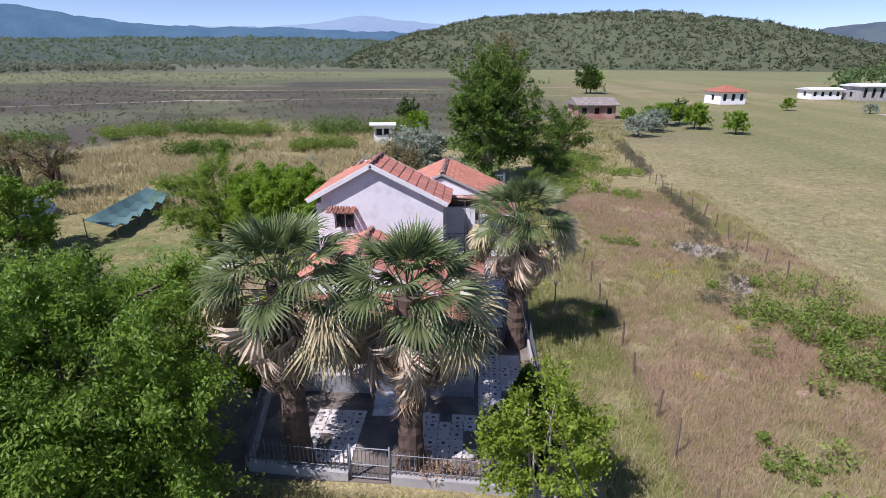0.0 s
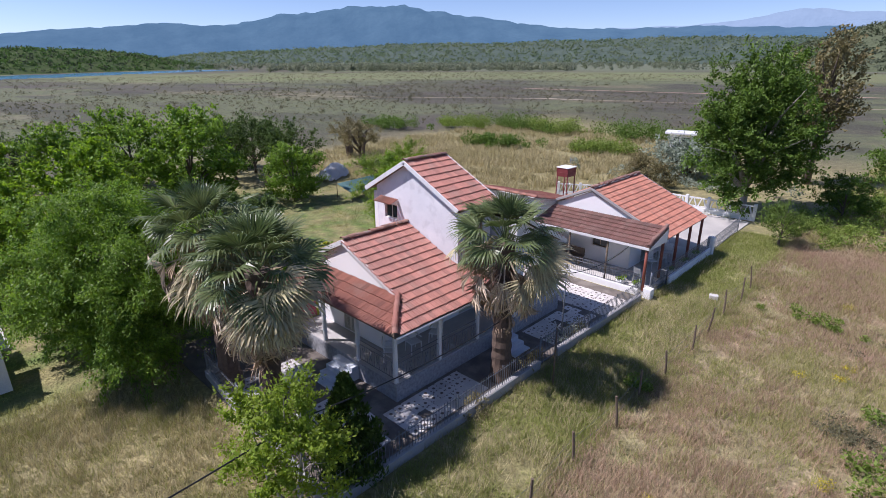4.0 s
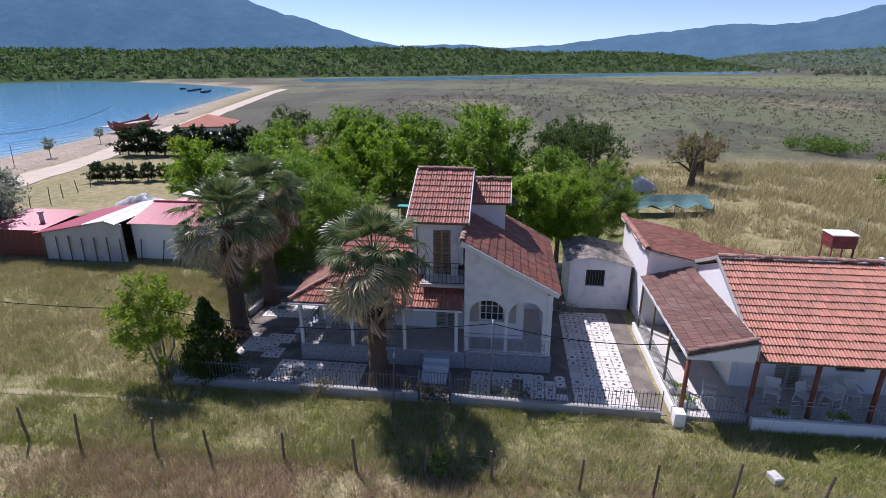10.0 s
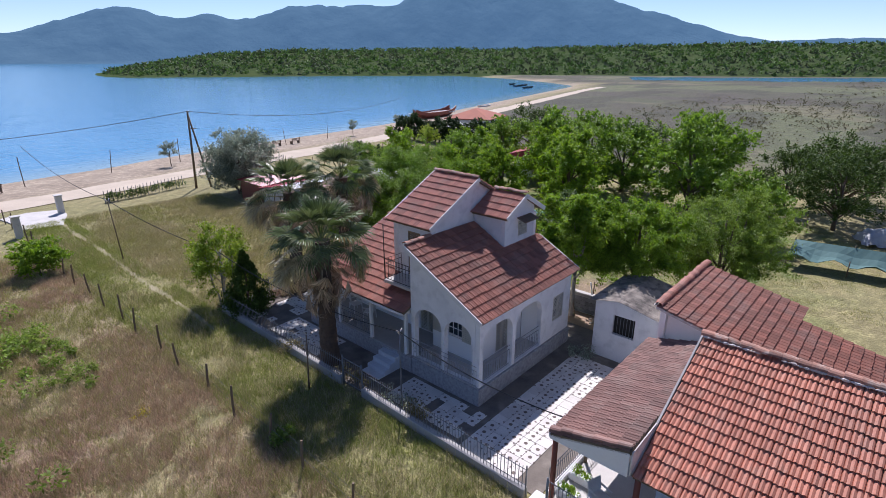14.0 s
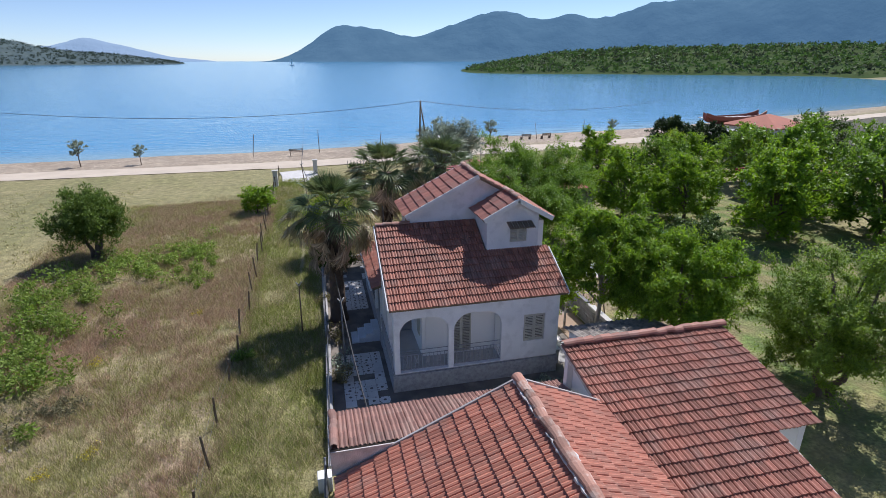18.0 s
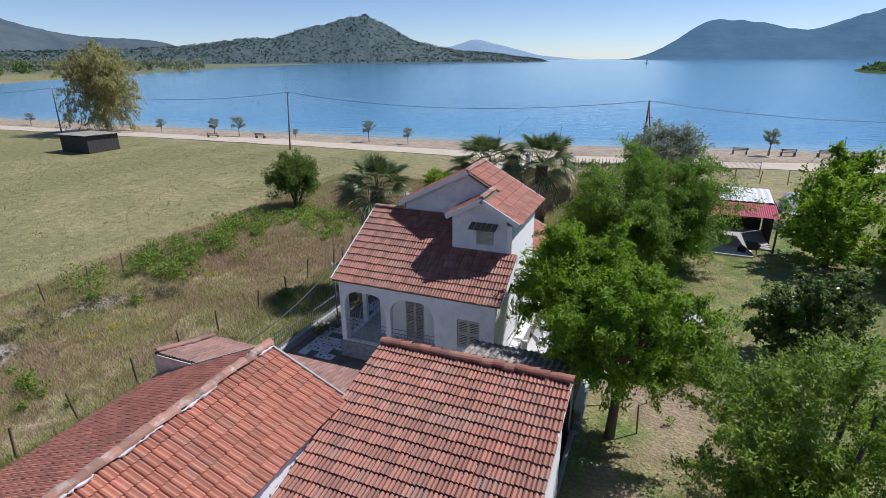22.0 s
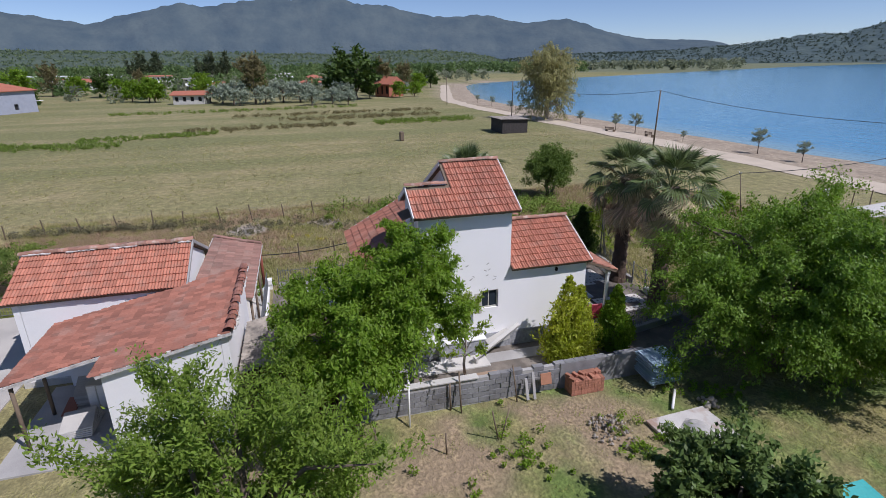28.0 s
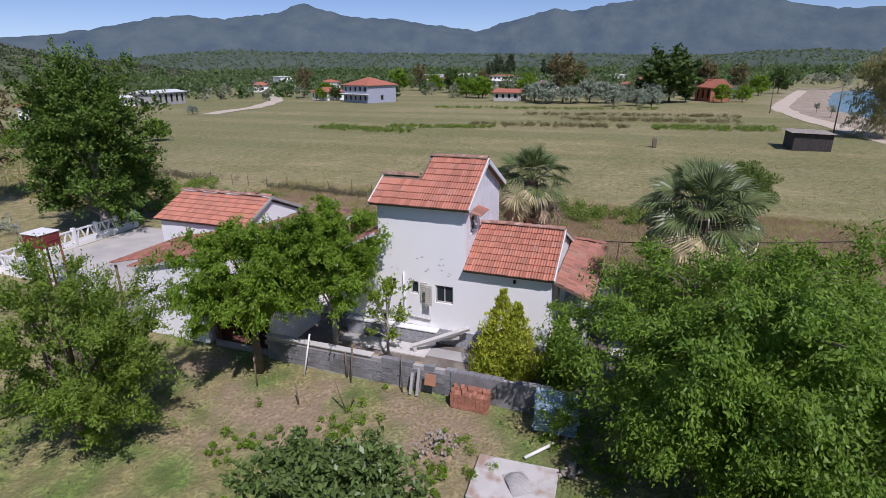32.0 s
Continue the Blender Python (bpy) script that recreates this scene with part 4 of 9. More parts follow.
def glazing(parent, m, u0, u1, v0, v1, cols=2, rows=3, material=None):
    """A window with frame, glazing bars and a pane."""
    bm = bmesh.new()
    f = 0.045
    for c in ((u0, v0, u0 + f, v1), (u1 - f, v0, u1, v1), (u0, v0, u1, v0 + f), (u0, v1 - f, u1, v1)):
        box(bm, c[0], c[1], -0.13, c[2], c[3], -0.07)
    for k in range(1, cols):
        u = u0 + (u1 - u0) * k / cols
        box(bm, u - 0.018, v0 + f, -0.125, u + 0.018, v1 - f, -0.08)
    for k in range(1, rows):
        v = v0 + (v1 - v0) * k / rows
        box(bm, u0 + f, v - 0.014, -0.12, u1 - f, v + 0.014, -0.085)
    bmesh.ops.transform(bm, matrix=m, verts=bm.verts)
    fr = part("window_frame", bm, material or M_TRIM, parent)
    bm = box(bmesh.new(), u0 + 0.02, v0 + 0.02, -0.108, u1 - 0.02, v1 - 0.02, -0.1)
    bmesh.ops.transform(bm, matrix=m, verts=bm.verts)
    part("pane", bm, M_GLASS, fr)


def dark_back(parent, m, u0, u1, v0, v1, d=-0.19):
    # Added black plate stands for the unlit room behind an opening.
    bm = box(bmesh.new(), u0 - 0.05, v0 - 0.05, d - 0.03, u1 + 0.05, v1 + 0.05, d)
    bmesh.ops.transform(bm, matrix=m, verts=bm.verts)
    part("backing", bm, M_DARK, parent)


N_, E_, W_, S_ = plane_y(25.0), plane_x(-1.3), plane_x(XW, -1), plane_y(19.5, -1)
shutter_pair(house, N_, -5.83, -5.02, 1.48, 2.56)
dark_back(house, N_, -5.85, -5.0, 1.46, 2.58, -0.21)
shutter_pair(house, plane_y(24.0), -3.24, -2.46, 0.77, 2.88)
glazing(house, E_, 22.21, 23.19, 1.51, 2.49, 4, 3)
for y0 in (21.72, 23.24):
    bm = box(bmesh.new(), -1.29, y0, 1.48, -1.25, y0 + 0.44, 2.52, 0.005)
    for k in range(11):
        box(bm, -1.255, y0 + 0.05, 1.55 + k * 0.085, -1.235, y0 + 0.39, 1.6 + k * 0.085)
    part("shutter", bm, M_SHUTTER, house, "cream louvred shutter, open")
shutter_pair(house, plane_y(23.1), -5.71, -5.03, 4.81, 5.44)
glazing(house, S_, -5.69, -4.89, 4.56, 5.19, 2, 1, M_SHUTTER)
glazing(house, W_, 21.44, 21.77, 2.06, 2.59, 1, 1, M_SHUTTER)
glazing(house, W_, 22.41, 22.84, 2.11, 2.61, 2, 1, M_SHUTTER)
glazing(house, W_, 19.98, 20.71, 1.81, 2.54, 2, 1, M_SHUTTER)
shutter_pair(house, plane_x(-2.0), 17.22, 18.08, 1.52, 2.58)
shutter_pair(house, plane_x(-2.0), 20.32, 21.18, 0.76, 2.78)
shutter_pair(house, plane_x(-1.35), 20.31, 20.99, 3.47, 5.33, M_DOORW)
shutter_pair(house, plane_y(16.2, -1), -4.58, -3.72, 0.76, 2.73)
# open shutter leaves beside the kitchen window
for y0 in (20.75, 21.05):
    bm = box(bmesh.new(), XW - 0.3 + (y0 - 20.75) * 0.85, y0, 1.75, XW - 0.26 + (y0 - 20.75) * 0.85, y0 + 0.29, 2.6, 0.005)
    for k in range(9):
        box(bm, XW - 0.315 + (y0 - 20.75) * 0.85, y0 + 0.04, 1.81 + k * 0.084, XW - 0.295 + (y0 - 20.75) * 0.85, y0 + 0.25, 1.86 + k * 0.084)
    part("shutter", bm, M_SHUTTER, house, "cream louvred shutter, open")
# awnings of tile over two upper windows
for (x0, x1, y, s, z) in ((-5.9, -4.75, 19.5, -1, 5.44), (-5.9, -4.85, 23.1, 1, 5.6)):
    bm = bmesh.new()
    tv, tf = tile_verts(0.2, 0.42)
    for k in range(5):
        mm = Matrix.Translation((x0 + k * (x1 - x0) / 5 if s > 0 else x1 - k * (x1 - x0) / 5, y + s * 0.42, z - 0.12)) @ Matrix.Rotation(math.pi if s > 0 else 0, 4, "Z") @ Matrix.Rotation(radians(24), 4, "X")
        if s > 0:
            mm = Matrix.Translation(((x1 - x0) / 5, 0, 0)) @ mm
        else:
            mm = Matrix.Translation((-(x1 - x0) / 5, 0, 0)) @ mm
        vs = [bm.verts.new(mm @ Vector(v)) for v in tv]
        for f in tf:
            bm.faces.new([vs[i] for i in f])
    part("awning", bm, M_TILE_OLD_J if s < 0 else M_WOOD, house, "small tiled awning over a window")
# porch posts and rails
for y in (15.06, 17.17, 19.29, 21.35):
    block("post", (-0.17, y - 0.065, 0.70), (-0.04, y + 0.065, 2.66), M_TRIM, house, "white concrete post", 0.012)
for x in (-2.2, -4.3, -6.25):
    block("post", (x - 0.065, 15.02, 0.70), (x + 0.065, 15.15, 2.66), M_TRIM, house, "white concrete post", 0.012)
block("beam", (-0.18, 15.0, 2.56), (-0.03, 21.6, 2.7), M_TRIM, house)
block("beam", (-6.35, 15.0, 2.56), (-0.2, 15.15, 2.7), M_TRIM, house)


def railing(parent, a, b, h=0.85, step=0.13, z0=0.74, ornate=True, material=M_IRON):
    """Iron railing between two posts, with a row of crossed scrolls."""
    a, b = Vector(a), Vector(b)
    L = (b - a).length
    d = (b - a).normalized()
    for z in (0.08, h * 0.8, h):
        rod("rail", a + Vector((0, 0, z0 + z)), b + Vector((0, 0, z0 + z)), 0.014, material, parent, 5)
    n = max(2, int(L / step))
    zt = z0 + h * (0.8 if ornate else 1.0)
    for k in range(n + 1):
        p = a + d * (L * k / n)
        rod("bar", p + Vector((0, 0, z0 + 0.08)), p + Vector((0, 0, zt)), 0.009, material, parent, 4)
        if ornate and k < n and k % 3 == 1:
            q = a + d * (L * (k + 1) / n)
            rod("scroll", p + Vector((0, 0, z0 + 0.2)), q + Vector((0, 0, z0 + h * 0.7)), 0.009, material, parent, 4)
            rod("scroll", q + Vector((0, 0, z0 + 0.2)), p + Vector((0, 0, z0 + h * 0.7)), 0.009, material, parent, 4)


M_RAIL = mat("pale_iron_rail", (0.36, 0.37, 0.39), 0.6, (0.26, 0.25, 0.25), 5, 40, 0.1)
for a, b in (((-0.03, 21.7, 0), (-0.03, 24.92, 0)), ((-0.3, 24.9, 0), (-2.1, 24.9, 0)), ((-2.3, 24.9, 0), (-4.13, 24.9, 0))):
    railing(house, a, b, material=M_RAIL)
for a, b in (((-0.1, 15.15, 0), (-0.1, 17.1, 0)), ((-0.1, 17.25, 0), (-0.1, 19.2, 0)), ((-0.1, 15.1, 0), (-2.1, 15.1, 0))):
    railing(house, a, b, material=M_IRON, z0=0.72)
# steps to the porch, east and south
M_STEP = mat("pale_blue_step", (0.62, 0.66, 0.7), 0.8, (0.5, 0.54, 0.58), 3, 40, 0.15)
for k in range(4):
    block("step", (0.0 + k * 0.3, 20.1, -0.05), (0.3 + k * 0.3, 21.1, 0.68 - 0.17 * (k + 0.6)), M_STEP, house)
    block("step", (-3.3, 14.98 - 0.3 * (k + 1), -0.05), (-2.1, 14.98 - 0.3 * k, 0.68 - 0.17 * (k + 0.6)), M_STEP, house)
rod("aerial_mast", (-0.5, 19.8, 3.2), (-0.5, 19.8, 5.7), 0.022, M_WIRE, house, 6)
# small balcony beside the upper room
block("balcony_slab", (-1.34, 19.9, 3.32), (-0.35, 21.62, 3.44), M_CONC_L, house)
railing(house, (-0.4, 19.95, 0), (-0.4, 21.6, 0), 0.9, 0.16, 3.42, False, M_WIRE)
railing(house, (-1.3, 19.95, 0), (-0.4, 19.95, 0), 0.9, 0.16, 3.42, False, M_WIRE)


def slope_roof(parent, e0, e1, r0, r1, ms, mj, singles=0, label="", poly=None, **kw):
    """A tiled slope between an eave e0-e1 (seen from outside, left to right) and a ridge above r0-r1."""
    e0, e1, r0, r1 = [Vector(p) for p in (e0, e1, r0, r1)]
    along = (e1 - e0).normalized()
    foot = e0 + along * (r0 - e0).dot(along)
    up = (r0 - foot).normalized()
    conv = lambda p: ((p - e0).dot(along), (p - e0).dot(up))
    pl = [conv(e0), conv(e1), conv(r1), conv(r0)] if poly is None else [conv(Vector(p)) for p in poly]
    return tile_roof(parent, e0, along, up, pl, ms, mj, singles, label=label, **kw)


# roofs: the long north slope, the upper room, its wing, the south part with the porch
slope_roof(house, (0.06, 25.22, 3.42), (-6.62, 25.22, 3.42), (0.06, 21.6, 5.34), (-6.62, 21.6, 5.34), M_TILE_OLD, M_TILE_OLD_J, 290, "weathered dark red tiles on the long slope",
           poly=[(0.06, 25.22, 3.42), (-6.62, 25.22, 3.42), (-6.62, 23.1, 4.545), (-4.1, 23.1, 4.545), (-4.1, 21.53, 5.377), (0.06, 21.53, 5.377)])
slope_roof(house, (-1.12, 19.28, 5.7), (-1.12, 21.7, 5.7), (-4.12, 19.28, 7.2), (-4.12, 21.7, 7.2), M_TILE, M_TILE_J, 0, "red tiles of the upper roof")
slope_roof(house, (-6.72, 23.3, 5.75), (-6.72, 19.28, 5.75), (-4.12, 23.3, 7.2), (-4.12, 19.28, 7.2), M_TILE_N, M_TILE_N_J, 0, "red tiles of the upper roof",
           poly=[(-6.72, 23.3, 5.75), (-6.72, 19.28, 5.75), (-4.12, 19.28, 7.2), (-4.12, 21.7, 7.2), (-5.26, 21.7, 6.564), (-5.26, 23.3, 6.564)])
slope_roof(house, (-3.86, 21.52, 5.83), (-3.86, 23.3, 5.83), (-5.26, 21.52, 6.56), (-5.26, 23.3, 6.56), M_TILE, M_TILE_J, 0, "red tiles of the dormer")
slope_roof(house, (0.27, 14.75, 2.73), (0.27, 21.62, 2.73), (-4.2, 14.75, 4.6), (-4.2, 21.62, 4.6), M_TILE, M_TILE_J, 0, "red tiles over the porch",
           poly=[(0.27, 14.75, 2.73), (0.27, 21.62, 2.73), (-1.1, 21.62, 3.303), (-1.1, 19.9, 3.303), (-1.36, 19.9, 3.412), (-1.36, 19.46, 3.412), (-4.2, 19.46, 4.6), (-4.2, 16.1, 4.6), (-1.08, 16.1, 3.295)])
slope_roof(house, (-6.65, 19.5, 3.41), (-6.65, 16.1, 3.41), (-4.2, 19.5, 4.6), (-4.2, 16.1, 4.6), M_TILE_N, M_TILE_N_J, 0, "orange-red tiles on the back slope")
slope_roof(house, (-6.4, 14.75, 2.73), (0.27, 14.75, 2.73), (-6.4, 16.12, 3.3), (-1.08, 16.12, 3.3), M_TILE_OLD, M_TILE_OLD_J, 0, "weathered tiles over the south porch")
ridge_caps(house, (-4.12, 19.28, 7.22), (-4.12, 21.7, 7.22), M_RIDGE, 0.11)
ridge_caps(house, (-5.26, 21.7, 6.6), (-5.26, 23.3, 6.6), M_RIDGE, 0.11)
ridge_caps(house, (-4.2, 16.1, 4.63), (-4.2, 19.46, 4.63), M_RIDGE, 0.11)
ridge_caps(house, (0.27, 14.75, 2.78), (-1.08, 16.12, 3.34), M_TILE, 0.1)
ridge_caps(house, (0.06, 21.55, 5.38), (-1.3, 21.55, 5.38), M_RIDGE, 0.11)
# white verge boards along the gables
for a, b in (((-1.12, 19.26, 5.72), (-4.12, 19.26, 7.22)), ((-4.12, 19.26, 7.22), (-6.72, 19.26, 5.77)), ((-1.12, 21.72, 5.72), (-4.12, 21.72, 7.22)), ((-3.86, 23.32, 5.85), (-5.26, 23.32, 6.58)), ((-5.26, 23.32, 6.58), (-6.72, 23.32, 5.77)), ((0.1, 25.22, 3.42), (0.1, 21.55, 5.36)), ((-6.66, 25.22, 3.42), (-6.66, 23.15, 4.52)), ((-1.08, 16.08, 3.3), (-4.2, 16.08, 4.62)), ((-4.2, 16.08, 4.62), (-6.65, 16.08, 3.42))):
    a, b = Vector(a), Vector(b)
    d = (b - a).normalized()
    q = d.to_track_quat("X", "Z").to_matrix().to_4x4()
    bm = box(bmesh.new(), 0, -0.02, -0.15, (b - a).length, 0.02, 0.03, 0.005)
    bmesh.ops.transform(bm, matrix=Matrix.Translation(a) @ q, verts=bm.verts)
    part("verge_board", bm, M_TRIM, house, "white verge")
rod("gutter", (0.33, 14.8, 2.66), (0.33, 21.6, 2.66), 0.045, M_TRIM, house)
# stone-capped soil bed at the back wall
plate("back_ledge", [(20.6, 0.0), (24.6, 0.0), (24.6, 0.62), (20.6, 0.62)], [], 0.3, plane_x(XW - 0.34, -1), M_PLINTH, house, "stone-dash ledge along the back wall")
block("ledge_cap", (XW - 0.38, 20.55, 0.625), (XW - 0.01, 24.62, 0.68), M_TRIM, house)
plate("ramp", [(19.6, 0.55), (20.5, 0.3), (20.5, 0.42), (19.6, 0.82)], [], 0.4, plane_x(XW - 0.42, -1), M_CONC_L, house, "sloping concrete ramp")
block("stub_pillar", (XW - 0.62, 22.3, 0), (XW - 0.42, 22.5, 0.75), M_TRIM, house)
block("path", (XW - 1.1, 15.2, 0.0), (XW - 0.44, 24.6, 0.03), M_CONC, house, "grey concrete path behind the house")
rod("drain_pipe", (XW - 0.05, 22.05, 0.7), (XW - 0.05, 22.05, 2.95), 0.035, M_TRIM, house, 6)
rod("waste_pipe", (XW - 0.06, 20.9, 1.02), (XW - 0.06, 23.2, 1.15), 0.03, M_CONC, house, 6)
part("wall_lamp", box(bmesh.new(), XW - 0.1, 17.5, 3.05, XW, 17.6, 3.2, 0.02), M_DARK, house)
M_PATCH = mat("bare_plaster", (0.5, 0.49, 0.46), 0.95, (0.4, 0.39, 0.37), 9, 60, 0.3)
rng_h = random.Random(31)
for k in range(16):
    y, z = rng_h.uniform(19.6, 23.6), rng_h.uniform(2.9, 3.7)
    part("plaster_chip", box(bmesh.new(), XW - 0.004, y, z, XW + 0.01, y + rng_h.uniform(0.05, 0.16), z + rng_h.uniform(0.015, 0.04), 0, 0, Matrix.Rotation(rng_h.uniform(-0.7, 0.7), 4, "X")), M_PATCH, house)
part("red_panel", box(bmesh.new(), XW - 0.1, 15.35, 0.7, XW - 0.05, 16.1, 1.35, 0.01), M_REDSHEET, house, "red panel closing the porch end")

# ---- neighbouring single-storey house ----
nb = thing("house", (-1, 34, 0), "single-storey white house with orange-red tile roof and a railed porch", "house")
block("plinth", (-4.4, 31.45, -0.1), (2.55, 37.3, 0.22), M_CONC_L, nb)
plate("wall_gable", [(-4.3, 0.2), (0.35, 0.2), (0.35, 3.05), (-2.2, 4.12), (-4.3, 3.2)], [rect(-1.9, -1.0, 1.1, 2.0)], 0.2, plane_y(31.5, -1), M_WHITE, nb, "white gable wall")
plate("wall_gable", [(-4.3, 0.2), (0.35, 0.2), (0.35, 3.05), (-2.2, 4.12), (-4.3, 3.2)], [], 0.2, plane_y(37.0), M_WHITE, nb)
plate("wall_front", [(31.72, 0.2), (36.78, 0.2), (36.78, 3.0), (31.72, 3.0)], [rect(33.0, 33.9, 0.24, 2.25), rect(35.0, 36.0, 1.1, 2.2)], 0.2, plane_x(0.35), M_WHITE, nb)
plate("wall_back", [(31.72, 0.2), (36.78, 0.2), (36.78, 3.15), (31.72, 3.15)], [], 0.2, plane_x(-4.3, -1), M_WHITE, nb)
glazing(nb, plane_y(31.5, -1), -1.89, -1.01, 1.11, 1.99, 2, 1, M_WOOD)
glazing(nb, plane_x(0.35), 35.01, 35.99, 1.11, 2.19, 2, 1, M_WOOD)
shutter_pair(nb, plane_x(0.35), 33.02, 33.88, 0.25, 2.23)
slope_roof(nb, (2.2, 31.4, 2.36), (2.2, 37.25, 2.36), (-2.2, 31.4, 4.32), (-2.2, 37.25, 4.32), M_TILE_N, M_TILE_N_J, 290, "orange-red clay tiles", w=0.22, l=0.35)
slope_roof(nb, (-4.45, 37.25, 3.3), (-4.45, 31.4, 3.3), (-2.2, 37.25, 4.32), (-2.2, 31.4, 4.32), M_TILE_N, M_TILE_N_J, 0, "orange-red clay tiles", w=0.22, l=0.35)
slope_roof(nb, (-4.4, 29.2, 2.5), (2.3, 29.2, 2.5), (-4.4, 31.42, 3.12), (2.3, 31.42, 3.12), M_TILE_DK, M_TILE_DK_J, 0, "weathered tiles over the porch",
           poly=[(-4.4, 29.2, 2.5), (2.3, 29.2, 2.5), (2.3, 31.3, 3.085), (-4.4, 31.3, 3.085)])
ridge_caps(nb, (-2.2, 31.35, 4.36), (-2.2, 37.3, 4.36), M_RIDGE, 0.13)
ridge_caps(nb, (2.2, 29.2, 2.56), (2.2, 31.3, 3.13), M_TILE_DK, 0.1)
for a, b in (((2.2, 31.36, 2.4), (-2.2, 31.36, 4.36)), ((-2.2, 31.36, 4.36), (-4.45, 31.36, 3.34)), ((2.2, 37.3, 2.36), (-2.2, 37.3, 4.32))):
    a, b = Vector(a), Vector(b)
    bm = box(bmesh.new(), 0, -0.035, -0.1, (b - a).length, 0.02, 0.04, 0.006)
    bmesh.ops.transform(bm, matrix=Matrix.Translation(a) @ (b - a).normalized().to_track_quat("X", "Z").to_matrix().to_4x4(), verts=bm.verts)
    part("verge_board", bm, M_CONC, nb, "dirty cement verge")
block("fascia", (-4.4, 29.16, 2.36), (2.3, 29.2, 2.5), M_TRIM, nb)
plate("porch_gable", [(29.2, 2.33), (31.3, 2.33), (31.3, 3.02), (29.2, 2.44)], [], 0.06, plane_x(2.3), M_WHITE, nb)
for x, y in ((2.15, 29.3), (2.05, 31.5), (2.05, 33.4), (2.05, 35.3), (2.05, 37.1)):
    rod("post", (x, y, 0.2), (x, y, 2.4), 0.075, M_REDPOST, nb, 8, "red-brown timber post")
for x in (-4.2, -2.1, 0.1):
    rod("post", (x, 29.3, 0.1), (x, 29.3, 2.4), 0.05, M_WOOD, nb, 8)
rod("beam", (2.05, 31.4, 2.36), (2.05, 37.2, 2.36), 0.07, M_REDPOST, nb, 4)
block("porch_floor", (-4.4, 29.25, -0.05), (2.3, 31.44, 0.14), M_CONC_L, nb)
block("low_wall", (2.48, 31.4, -0.05), (2.66, 37.5, 0.45), M_WHITE, nb, "low white parapet")
railing(nb, (2.57, 31.4, 0), (2.57, 37.5, 0), 0.75, 0.12, 0.42, False)
block("low_wall", (-4.3, 29.05, -0.05), (2.0, 29.2, 0.3), M_WHITE, nb, "low white parapet")
railing(nb, (-4.3, 29.12, 0), (2.0, 29.12, 0), 0.8, 0.12, 0.28, False)
block("pier", (2.35, 28.95, -0.05), (2.75, 29.3, 0.5), M_WHITE, nb)
block("pier", (2.4, 37.45, -0.05), (2.75, 37.8, 1.1), M_WHITE, nb)

# ---- storehouse with an open bay ----
store = thing("storehouse", (-7, 32, 0), "white storehouse with weathered red tile roof and an open bay", "outbuilding")
sl = (3.79 - 3.02) / (32.8 - 29.37)
zr = lambda y: 3.79 - sl * (y - 29.37)
plate("wall_south", [(-9.55, 0), (-4.45, 0), (-4.45, 3.66), (-9.55, 3.66)], [], 0.2, plane_y(29.42, -1), M_WHITE, store, "white blank wall")
plate("wall_west", [(29.63, 0), (32.8, 0), (32.8, zr(32.8) - 0.12), (29.63, zr(29.63) - 0.12)], [], 0.2, plane_x(-9.55, -1), M_WHITE, store, "bright white blank wall")
plate("wall_north", [(-9.34, 0), (-8.0, 0), (-8.0, 2.86), (-9.34, 2.86)], [], 0.2, plane_y(32.8), M_WHITE, store)
plate("wall_east", [(29.63, 0), (35.6, 0), (35.6, zr(35.6) - 0.12), (29.63, zr(29.63) - 0.12)], [], 0.2, plane_x(-4.62), M_WHITE, store)
block("floor", (-9.4, 29.6, -0.05), (-4.7, 36.2, 0.06), M_CONC, store)
slope_roof(store, (-4.35, 35.8, zr(35.8)), (-9.7, 35.8, zr(35.8)), (-4.35, 29.3, zr(29.3)), (-9.7, 29.3, zr(29.3)), M_TILE_OLD, M_TILE_OLD_J, 290, "weathered red roof tiles",
           poly=[(-4.35, 35.8, zr(35.8)), (-8.45, 35.8, zr(35.8)), (-8.45, 32.9, zr(32.9)), (-9.7, 32.9, zr(32.9)), (-9.7, 29.3, zr(29.3)), (-4.35, 29.3, zr(29.3))], w=0.21, l=0.31, deck=M_MORTAR)
ridge_caps(store, (-9.75, 29.33, 3.83), (-4.4, 29.33, 3.83), M_TILE_OLD, 0.14, 0.3)
for x in (-8.3, -6.5, -4.6):
    rod("post", (x, 35.6, 0), (x, 35.6, zr(35.6) - 0.1), 0.06, M_WOOD, store, 6)

mortar_line(store, (-4.24, 35.7, zr(35.7) + 0.02), (-4.24, 31.5, zr(31.5) + 0.02), 3, 0.07, 0.4, 0.7)
mortar_line(store, (-9.66, 32.8, zr(32.8) + 0.0), (-9.66, 29.4, zr(29.4) + 0.0), 4, 0.035, 0.1)
mortar_line(store, (-9.6, 29.2, 3.8), (-4.4, 29.2, 3.8), 5, 0.05, 0.4)
mortar_line(nb, (-2.07, 31.4, 4.36), (-2.07, 37.2, 4.36), 6, 0.04, 0.3, 0.45)
mortar_line(nb, (-2.33, 31.4, 4.36), (-2.33, 37.2, 4.36), 7, 0.04, 0.3, 0.45)
plate("flashing", [(0.72, 3.06), (1.5, 2.72), (2.2, 2.4), (2.29, 2.4), (2.29, 3.06)], [], 0.03, plane_y(31.37), M_MORTAR, nb, "rough white cement flashing")

